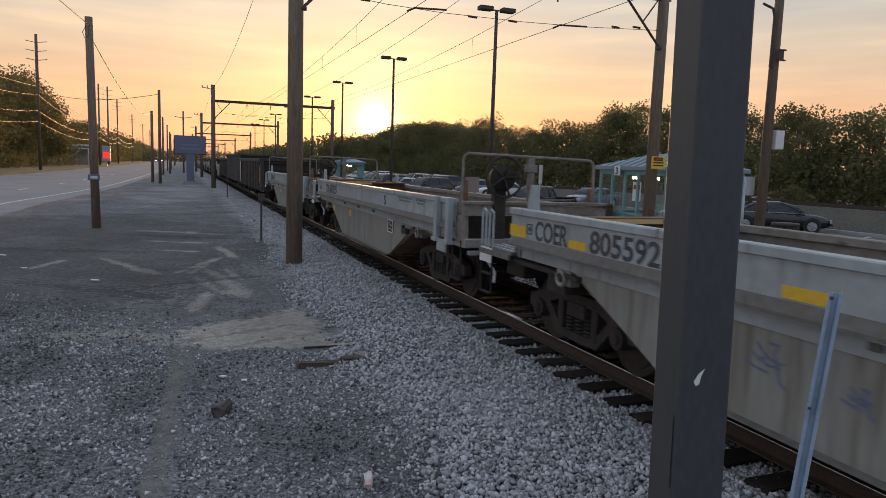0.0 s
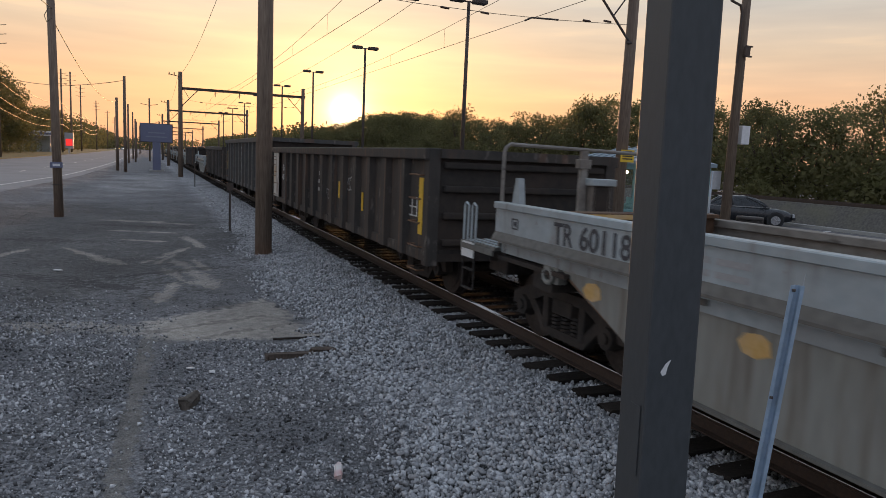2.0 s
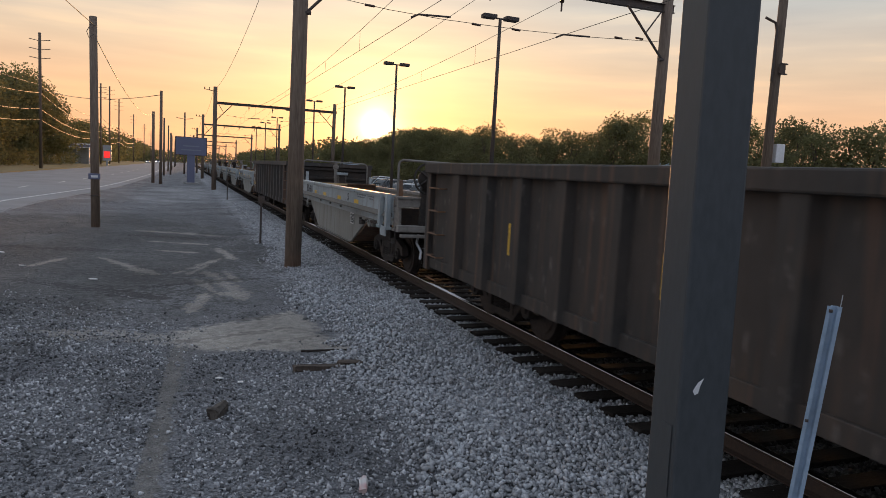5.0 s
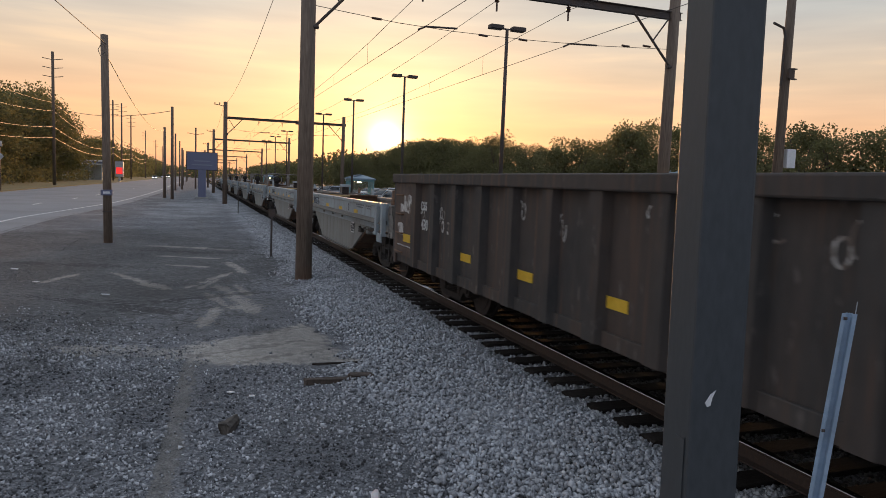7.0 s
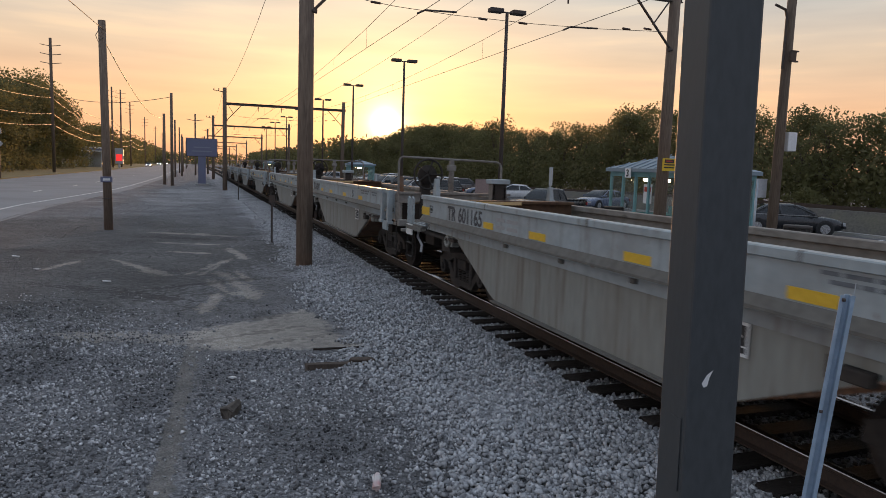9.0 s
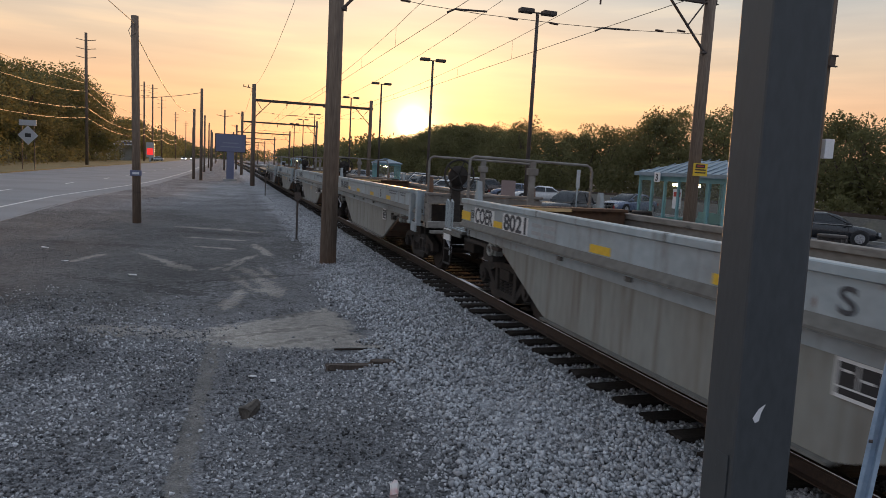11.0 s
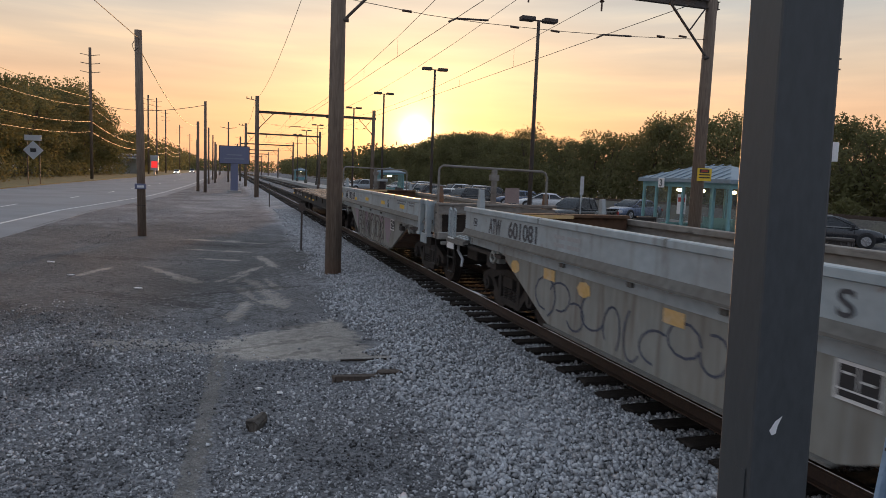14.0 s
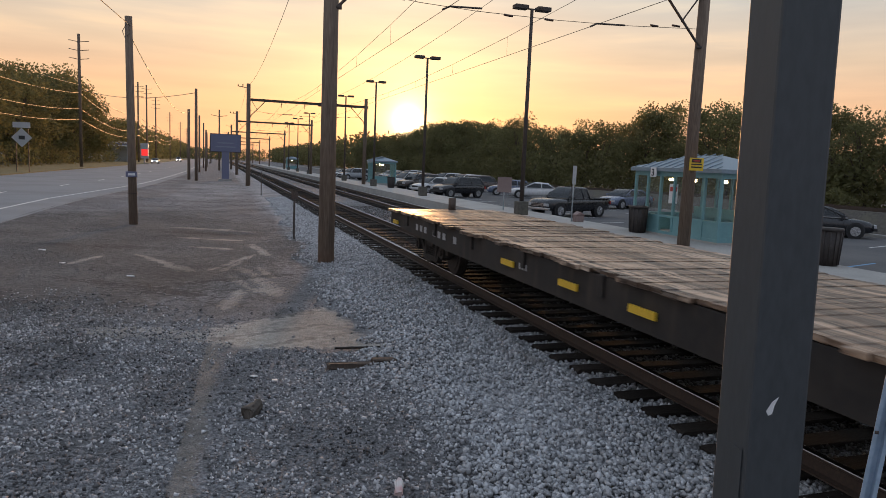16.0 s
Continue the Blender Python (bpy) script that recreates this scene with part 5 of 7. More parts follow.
def hoop_rail(parent, y, centre_post):
    bm = bm_new()
    pipe(bm, [(-1.42, y, 1.15), (-1.42, y, 2.30), (-1.40, y, 2.36), (-1.34, y, 2.40), (0.78, y, 2.36), (0.85, y, 2.32), (0.88, y, 2.24), (0.88, y, 1.10)], 0.024, 8)
    part("hoop_rail", bm, INNER, parent, "stained bent-pipe hoop")
    if centre_post:
        bm = bm_new()
        box(bm, -0.32, -0.22, y - 0.03, y + 0.03, 1.15, 2.37)
        box(bm, -0.36, -0.18, y - 0.05, y + 0.05, 2.14, 2.26, bevel=0.01)
        part("hoop_post", bm, INNER, parent)


INSET, DROP = 0.45, 0.10      # the far side sits this much nearer the middle and lower


def well_car(front_hoop=True, rear_hoop=False, wheel=True, cabin=False):
    """An empty well car. Its origin is the rear end of the side beams; it runs towards -y."""
    c = thing("well_car", "empty pale grey intermodal well car with rust streaks", "well car", "well cars of the train")
    beam = [(-1.50, 1.345), (-1.50, 1.62), (-1.535, 1.632), (-1.535, 1.695), (-1.525, 1.705), (-1.41, 1.705), (-1.40, 1.695), (-1.40, 1.62), (-1.45, 1.61), (-1.45, 1.2), (-1.36, 1.19), (-1.36, 1.08), (-1.40, 1.08), (-1.40, 1.225), (-1.55, 1.235), (-1.55, 1.252), (-1.42, 1.262), (-1.42, 1.30)]

    bm = bm_new()
    box(bm, 0.0, 0.04, 0.02, 0.88, 1.13, 1.142)
    grate = mesh_of("grate_bar", bm, WELL_GREY)

    def across(x, z, s):
        """A place on the near side (s = 1) or its match on the far side."""
        return (x, z) if s > 0 else (-x - INSET, z - DROP)

    for s in (1, -1):
        near = s > 0
        bm = bm_new()
        prism(bm, [across(x, z, s) for x, z in beam], 0.0, -11.35)
        side = part("side_beam", bm, WELL_GREY if near else INNER, c, "pale grey side beam with a square top chord" if near else "grimy inner face of the side beam")
        if near:
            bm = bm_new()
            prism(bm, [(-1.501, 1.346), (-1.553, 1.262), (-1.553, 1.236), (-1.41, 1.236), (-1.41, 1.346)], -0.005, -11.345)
            part("ledge", bm, LEDGE, side, "grimy sloping ledge, darkened for the shade under the panel")
            # weld seams along the top chord
            for y in (-2.9, -5.6, -8.3):
                boxed("weld_seam", (-1.5385, -1.50, y - 0.012, y + 0.012, 1.628, 1.7075), LEDGE, side)
        x0, x1 = across(-1.38, 0, s)[0], across(-1.34, 0, s)[0]
        bm = bm_new()
        trap = [(-1.2, 1.13), (-1.45, 1.03), (-2.85, 0.40), (-3.0, 0.35), (-7.45, 0.35), (-7.6, 0.40), (-9.1, 1.06), (-9.3, 1.13)]
        prism(bm, trap, x0, x1, "x")
        wall = part("well_side", bm, WELL_SIDE, c, "stained grey well side")
        boxed("bottom_flange", (x0 - 0.06, x0 + 0.06, -7.45, -3.0, 0.325, 0.35), LEDGE, wall)
        if near:
            for y in (-10.8, -11.32):
                bm = bm_new()
                box(bm, -1.60, -1.5, y - 0.07, y + 0.07, 1.0, 1.72, bevel=0.012)
                box(bm, -1.62, -1.5, y - 0.10, y + 0.10, 1.0, 1.06, bevel=0.008)
                part("end_stake", bm, WELL_GREY, side)
            boxed("step_plate", (-1.575, -1.555, -11.27, -10.86, 0.86, 1.05), WELL_GREY, c, "dirty pale step plate")
            boxed("plate_bracket", (-1.555, -1.42, -11.25, -10.9, 1.0, 1.08), BLACK, c)
            for y in (-1.15, -9.45):
                bm = bm_new()
                box(bm, -1.41, -1.27, y - 0.15, y + 0.15, 0.9, 1.09, bevel=0.02)
                pipe(bm, [(-1.43, y + 0.09 * math.cos(a * math.pi / 6), 0.985 + 0.075 * math.sin(a * math.pi / 6)) for a in range(12)], 0.028, 6, True)
                part("lift_bracket", bm, WELL_SIDE, c, "lifting eye bracket")
                boxed("bracket_hole", (-1.418, -1.412, y - 0.05, y + 0.05, 0.94, 1.03), BLACK, c)
            bm = bm_new()
            box(bm, -1.47, -1.38, -8.85, -8.6, 0.9, 1.0, bevel=0.015)
            box(bm, -1.44, -1.38, -8.55, -8.5, 0.88, 1.04)
            part("door_latch", bm, TRUCK, c, "dark side latch")
            for y in (-3.4, -4.9, -6.3):
                boxed("lug", (-1.44, -1.38, y - 0.045, y + 0.045, 1.14, 1.2), LEDGE, wall, bevel=0.012)
        for y in (0.06, -11.05):
            gx, gz = across(-1.36, 1.6, s)
            bm = bm_new()
            prism(bm, [(-0.11, gz), (0.11, gz), (0.03, gz + 0.4), (-0.03, gz + 0.4)], gx, gx + 0.08, "x")
            ob = part("container_guide", bm, WELL_GREY if y > 0 else RUST, c, "tapered container guide")
            ob.location.y = y - 0.28
        side_steps(c, 0.72, -s)
        side_steps(c, -11.55, -s, False, False)
    bm = bm_new()
    box(bm, -1.34, 0.89, -7.5, -2.9, 0.36, 0.40)
    prism(bm, [(-1.35, 1.0), (-1.35, 1.05), (-2.9, 0.40), (-2.9, 0.36)], -1.34, 0.89, "x")
    prism(bm, [(-9.15, 1.0), (-9.15, 1.05), (-7.5, 0.40), (-7.5, 0.36)], -1.34, 0.89, "x")
    part("well_floor", bm, RUST, c, "rusty well floor")
    bm = bm_new()
    box(bm, -1.39, 0.93, -1.08, -0.98, 1.05, 1.665, bevel=0.01)
    box(bm, -1.39, 0.93, -0.98, -0.06, 1.46, 1.50)
    box(bm, -1.39, 0.93, -1.16, -0.9, 1.62, 1.668, bevel=0.008)
    part("bulkhead", bm, DARK_RUST, c, "dark rusty transverse bulkhead")
    # thin yellow strip along the bulkhead's upper edge
    boxed("worn_paint", (-1.2, -0.1, -1.1635, -1.161, 1.60, 1.655), YELLOW_FADED, c, "narrow yellow band")
    for ya, yb, yw in ((-1.5, 0.0, -0.12), (-11.35, -9.1, -11.3)):
        bm = bm_new()
        box(bm, -1.45, 1.0, ya, yb, 1.0, 1.05)
        box(bm, -1.4, 0.93, yw, yw + 0.06, 1.05, 1.44)
        part("end_deck", bm, SHADED_END, c, "end deck painted dark for its shaded recess")
    bm = bm_new()
    box(bm, -1.5, 1.2, 0.0, 0.92, 1.09, 1.13)
    box(bm, -1.53, 1.23, 0.86, 0.93, 1.0, 1.13)
    platform = part("rear_platform", bm, LEDGE, c, "grimy grated end platform")
    for k in range(21):
        ob = part("grate_bar", grate, None, platform)
        ob.location.x = -1.45 + k * 0.122
    boxed("platform_edge", (-1.535, -1.505, 0.0, 0.9, 1.03, 1.10), LEDGE, c)
    # the open front end: a low and a high cross beam with gussets before a recess painted dark
    bm = bm_new()
    box(bm, -1.5, 1.05, -11.88, -11.73, 1.0, 1.13, bevel=0.012)
    box(bm, -1.5, 1.05, -11.83, -11.35, 1.0, 1.05)
    box(bm, -1.45, 1.0, -11.95, -11.83, 0.9, 0.96, bevel=0.01)
    part("lower_beam", bm, INNER, c, "grimy lower end beam")
    bm = bm_new()
    prism(bm, [(-1.48, 1.69), (-1.48, 1.46), (-1.1, 1.5), (0.6, 1.5), (0.98, 1.4), (0.98, 1.60)], -11.75, -11.67)
    box(bm, -1.5, 1.0, -11.78, -11.63, 1.64, 1.69, bevel=0.01)
    part("upper_beam", bm, INNER, c, "grimy upper end beam")
    for gx in (-1.44, 0.9):
        bm = bm_new()
        prism(bm, [(-11.73, 1.05), (-11.36, 1.05), (-11.36, 1.66), (-11.69, 1.66)], gx, gx + 0.05, "x")
        part("end_gusset", bm, INNER, c, "grimy end gusset")
    for ya, yb, yc in ((-2.0, 0.9, -1.2), (-11.85, -8.6, -11.0)):
        bm = bm_new()
        box(bm, -0.32, 0.32, ya, yb, 0.76, 1.0)
        box(bm, -1.4, 1.4, yc, yc + 0.4, 0.8, 1.0)
        part("centre_sill", bm, TRUCK, c)
    boxed("valve_box", (-1.2, -0.7, 0.2, 0.7, 0.75, 1.05), TRUCK, c, "grimy valve box", bevel=0.02)
    rodded("brake_cylinder", (-0.9, -8.9, 0.8), (-0.4, -8.9, 0.8), 0.12, TRUCK, c)
    bogie(c, -0.9)
    bogie(c, -9.65)
    coupler(c, 0.9, 1)
    coupler(c, -11.85, -1)
    bm = bm_new()
    pipe(bm, [(-1.02, -11.72, 0.95), (-1.07, -11.80, 0.78), (-1.0, -11.88, 0.62), (-1.03, -11.92, 0.48)], 0.026, 6)
    part("brake_hose", bm, SIGN_BACK, c, "pale brake hose")
    if front_hoop:
        hoop_rail(c, -11.5, True)
    if rear_hoop:
        hoop_rail(c, 0.02, True)
    if wheel:
        bm = bm_new()
        pipe(bm, [(-0.92 + 0.3 * math.cos(2 * math.pi * i / 24), -11.92, 2.06 + 0.3 * math.sin(2 * math.pi * i / 24)) for i in range(24)], 0.02, 6, True)
        rim = part("brake_wheel", bm, TRUCK, c, "dark spoked brake wheel")
        for i in range(5):
            a = 2 * math.pi * i / 5
            rodded("spoke", (-0.92, -11.9, 2.06), (-0.92 + 0.3 * math.cos(a), -11.92, 2.06 + 0.3 * math.sin(a)), 0.016, TRUCK, rim, seg=5)
        boxed("brake_stand", (-1.02, -0.82, -11.8, -11.66, 1.12, 2.0), TRUCK, c, "dark brake stand", bevel=0.02)
        rodded("gear_case", (-0.92, -11.88, 2.05), (-0.92, -11.72, 2.05), 0.2, TRUCK, c, "round dark gear case", r2=0.17, seg=20)
    if cabin:
        for gx in (-0.20, 0.03):
            boxed("box_leg", (gx, gx + 0.06, -0.12, 0.06, 1.13, 1.95), INNER, c, bevel=0.008)
        boxed("box_top", (-0.24, 0.14, -0.16, 0.1, 1.93, 2.02), WELL_GREY, c, "pale box top", bevel=0.012)
        boxed("box_back", (-0.19, 0.08, -0.12, -0.09, 1.3, 1.93), SHADED_END, c)
    # painted placard and faint notices on the well side and the beam
    for s in (-1,):
        x = s * 1.383
        boxed("placard", (x - 0.012, x - 0.003, -7.75, -7.42, 0.83, 1.05), BLACK, c, "black test placard")
        bm = bm_new()
        for a, b, z0, z1 in ((-8.0, -7.97, 0.77, 1.11), (-7.52, -7.49, 0.77, 1.11), (-8.0, -7.49, 0.77, 0.80), (-8.0, -7.49, 1.08, 1.11), (-7.97, -7.52, 0.86, 0.875), (-7.9, -7.76, 0.96, 0.98), (-7.68, -7.56, 1.0, 1.02), (-7.74, -7.725, 0.875, 1.08)):
            box(bm, x - 0.016, x - 0.012, -7.585 + (a + 7.745) * 0.74, -7.585 + (b + 7.745) * 0.74, 0.94 + (z0 - 0.94) * 0.8, 0.94 + (z1 - 0.94) * 0.8)
        part("placard_frame", bm, PATCH_WHITE, c, "white stencilled frame")
        bm = bm_new()
        for y, words in ((-8.45, (0.14, 0.2, 0.09, 0.16, 0.12)), (-9.55, (0.11, 0.17, 0.14))):
            for k in range(2):
                at = y - 0.07 * k
                for w in words[k:]:
                    box(bm, -1.505, -1.501, at - w, at, 1.57 - k * 0.055, 1.60 - k * 0.055)
                    at -= w + 0.035
        tagged(part("notice_text", bm, NOTICE_LETTER, c, "faded stencilled notices"), kind="stuff")
    return c


def beam_text(c, words, y, width, size=0.315, material=None, z=1.365, name="reporting_mark"):
    """Letters on the side beam that faces -x, reading towards -y, set to a width."""
    ob = lettering(name, words, size, material or DARK_LETTER, c, Matrix.Identity(4))
    xs = [v.co.x for v in ob.data.vertices]
    fit = width / (max(xs) - min(xs))
    ob.data.transform(Matrix.Translation((-1.5025, y, z)) @ pose(0, 0, 0, 90, 0, -90) @ Matrix.Diagonal((fit, 1, 1, 1)) @ Matrix.Translation((-min(xs), 0, 0)))
    return ob


def dress_well(c, mark, number, yellow=True, patched=False, figure=True, marks=(-1.9, -3.9), strips=(-4.45, -6.45, -8.4), lift=0.0):
    # where the mark and the number start along the beam, and their widths
    y0, w0, y1, w1 = {4: (-0.63, 0.73, -1.8, 1.12), 3: (-1.1, 0.48, -1.86, 0.95), 2: (-1.32, 0.36, -1.80, 0.94)}[len(mark)]
    w1 *= len(number) / 6
    if patched:
        boxed("letter_patch", (-1.504, -1.501, y0 - w0 - 0.05, y0 + 0.05, 1.35, 1.59), PATCH_WHITE, c, "white repainted patch")
        boxed("letter_patch", (-1.504, -1.501, y1 - w1 - 0.05, y1 + 0.05, 1.35, 1.59), PATCH_WHITE, c, "white repainted patch")
    a, b = beam_text(c, mark, y0, w0), beam_text(c, number, y1, w1)
    if patched:
        a.location.x = b.location.x = -0.006
    end = y1 - w1 - (0.1 if len(mark) == 4 else 0.42)
    bm = bm_new()
    for k in range(2):
        box(bm, -1.505, -1.501, end - 0.36, end - 0.08, 1.39 + k * 0.1, 1.44 + k * 0.1)
        box(bm, -1.505, -1.501, end - 0.75, end - 0.42, 1.39 + k * 0.1, 1.44 + k * 0.1)
    part("weight_stencil", bm, FADED_LETTER, c, "faded weight stencil")
    bm = bm_new()
    for z in (1.42, 1.53):
        box(bm, -1.505, -1.501, -0.55, -0.42, z - 0.008, z + 0.008)
    for y in (-0.55, -0.42):
        box(bm, -1.505, -1.501, y - 0.008, y + 0.008, 1.42, 1.53)
    box(bm, -1.505, -1.501, -0.52, -0.46, 1.45, 1.50)
    part("stencil_box", bm, DARK_LETTER, c, "small black stencilled box")
    if figure:
        beam_text(c, "S", -7.45, 0.14, 0.26, z=1.385)
    if yellow:
        boxed("reflector", (-1.506, -1.501, -11.17, -10.93, 1.33, 1.56), YELLOW_FADED, c, "yellow reflector patch")
        for y, w in ((-0.18, 0.42), (-1.56 if len(mark) == 4 else -2.97, 0.34), *((y, 0.42) for y in strips)):
            up = lift if y < -4 else 0.0
            boxed("reflector", (-1.506, -1.501, y - w / 2, y + w / 2, 1.36 + up, (1.45 if y < -0.3 else 1.5) + up), YELLOW, c, "yellow reflector strip")
    else:
        for y in marks:
            bm = bm_new()
            prism(bm, [(y - 0.15, 0.90), (y - 0.13, 1.0), (y - 0.05, 1.04), (y + 0.09, 1.02), (y + 0.16, 0.95), (y + 0.1, 0.87), (y - 0.02, 0.85)], -1.387, -1.382, "x")
            part("paint_mark", bm, YELLOW_FADED, c, "faded orange mark")


def tag_scrawl(c, x, y0, z0, w, h, seed, material, strokes=9, r=0.014):
    """A looping spray-painted scrawl on a car side."""
    rng = random.Random(seed)
    for k in range(strokes):
        bm = bm_new()
        cx, cz = y0 - w * (k + 0.5) / strokes, z0 + h * rng.uniform(0.35, 0.65)
        pts, a0 = [], rng.uniform(0, 6.28)
        turn, rx, rz = rng.choice((3.5, 4.8, 6.0)), w / strokes * rng.uniform(0.35, 0.75), h * rng.uniform(0.25, 0.48)
        for i in range(11):
            a = a0 + turn * i / 10
            pts.append((x, cx + rx * math.cos(a), cz + rz * math.sin(a) * (0.7 + 0.3 * i / 10)))
        for p, q in zip(pts, pts[1:]):
            d = Vector(q) - Vector(p)
            nrm = Vector((0, -d.z, d.y)).normalized() * r
            v = [bm.verts.new(Vector(p) + nrm), bm.verts.new(Vector(p) - nrm), bm.verts.new(Vector(q) - nrm), bm.verts.new(Vector(q) + nrm)]
            bm.faces.new(v)
        part("spray_stroke", bm, material, c, "spray-painted stroke")


def squiggle(c, x, y, z, size, material):
    """A loose sprayed mark of a few crossing curved strokes."""
    bm = bm_new()
    for pts in (((0.1, 0.10), (0.02, 0.03), (-0.10, -0.02), (-0.16, 0.0)), ((-0.02, 0.12), (-0.1, 0.12), (-0.06, 0.05), (-0.12, -0.05)),
                ((0.06, 0.0), (0.0, -0.05), (-0.1, -0.04), (-0.13, -0.14), (-0.18, -0.18)), ((0.2, -0.06), (0.1, -0.09), (-0.02, -0.10)), ((0.12, 0.02), (0.08, -0.03), (0.0, 0.01))):
        for a, b in zip(pts, pts[1:]):
            p, q = Vector((x, y + a[0] * size, z + a[1] * size)), Vector((x, y + b[0] * size, z + b[1] * size))
            d = q - p
            across = Vector((0, -d.z, d.y)).normalized() * 0.011
            p, q = p - d * 0.08, q + d * 0.08
            bm.faces.new([bm.verts.new(v) for v in (p + across, p - across, q - across, q + across)])
    part("spray_scrawl", bm, material, c, "faded blue sprayed mark")


def gondola(length, top, paint, first, gap, label):
    """An open gondola; its origin is its rear end and it runs towards -y."""
    c = thing("gondola_car", label, "gondola car", "gondola cars of the train")
    for s in (-1, 1):
        bm = bm_new()
        box(bm, min(s * 1.52, s * 1.56), max(s * 1.52, s * 1.56), -length, 0, 0.68, top - 0.02)
        wall = part("side_wall", bm, paint, c, "dented riveted side wall")
        boxed("top_rim", (min(s * 1.48, s * 1.70), max(s * 1.48, s * 1.70), -length - 0.02, 0.02, top - 0.17, top), paint, c, "heavy top rim", bevel=0.02)
        boxed("bottom_sill", (min(s * 1.46, s * 1.60), max(s * 1.46, s * 1.60), -length, 0, 0.64, 0.80), paint, c, bevel=0.01)
        for k in range(int((length - first - 0.7) / gap) + 1):
            y = -first - gap * k
            bm = bm_new()
            prism(bm, [(y - 0.16, 0.66), (y + 0.16, 0.66), (y + 0.16, top - 0.16), (y - 0.16, top - 0.16)], s * 1.55, s * 1.665, "x")
            for v in bm.verts:
                if abs(v.co.x) > 1.6:
                    v.co.y = y + (v.co.y - y) * 0.72
            part("rib", bm, paint, wall)
        for y in (-0.06, -length + 0.06):
            boxed("corner_post", (min(s * 1.46, s * 1.645), max(s * 1.46, s * 1.645), y - 0.09, y + 0.09, 0.6, top), paint, c, bevel=0.012)
        for y in (-0.45, -length + 0.45):
            for k in range(5):
                z = 0.5 + k * 0.36
                if z < top - 0.15:
                    bm = bm_new()
                    pipe(bm, [(s * 1.56, y - 0.22, z), (s * 1.68, y - 0.22, z), (s * 1.68, y + 0.22, z), (s * 1.56, y + 0.22, z)], 0.013, 5)
                    part("grab_iron", bm, RUST, c, "rusty grab iron")
    for y, n in ((-0.04, 1), (-length + 0.04, -1)):
        bm = bm_new()
        box(bm, -1.52, 1.52, y - 0.03, y + 0.03, 0.66, top - 0.05)
        end = part("end_wall", bm, SHADED_END, c, "ribbed end painted black for the shade between cars")
        for z in (0.9, 1.3, 1.7, 2.05):
            if z < top - 0.2:
                boxed("end_rib", (-1.4, 1.4, min(y, y + n * 0.11), max(y, y + n * 0.11), z, z + 0.1), SHADED_END, end, bevel=0.02)
        boxed("end_rim", (-1.48, 1.48, min(y, y + n * 0.14), max(y, y + n * 0.14), top - 0.14, top - 0.003), paint, end)
    bm = bm_new()
    box(bm, -1.52, 1.52, -length, 0, 0.78, 0.84)
    box(bm, -0.3, 0.3, -length - 0.1, 0.1, 0.62, 0.9)
    box(bm, -1.3, 1.3, -2.1, -1.7, 0.6, 0.8)
    box(bm, -1.3, 1.3, -length + 1.7, -length + 2.1, 0.6, 0.8)
    rod(bm, (-0.9, -length * 0.45, 0.55), (-0.9, -length * 0.55, 0.55), 0.16)
    part("underframe", bm, TRUCK, c)
    bogie(c, -1.75)
    bogie(c, -length + 1.75)
    coupler(c, 0.1, 1)
    coupler(c, -length - 0.1, -1)
    return c


def side_bar(c, y, z, w, h, material, name="reflector", label="yellow reflector strip", x=-1.563):
    boxed(name, (x - 0.008, x, y - w / 2, y + w / 2, z, z + h), material, c, label)


def side_text(c, words, y, z, size, material=None, x=-1.566, stretch=0.9):
    return lettering("lettering", words, size, material or WHITE_LETTER, c, Matrix.Translation((x, y, z)) @ pose(0, 0, 0, 90, 0, -90), 1.05, stretch)


SCRAWLS = ((-1.35, 1.55, 0.3, 0.3, 27), (-2.4, 1.5, 0.3, 0.3, 21), (-5.25, 1.75, 0.35, 0.32, 22), (-6.35, 1.6, 0.25, 0.36, 23), (-8.0, 1.85, 0.3, 0.24, 24), (-8.15, 1.5, 0.3, 0.32, 25), (-9.2, 1.78, 0.35, 0.34, 26), (-9.95, 1.7, 0.3, 0.4, 28))


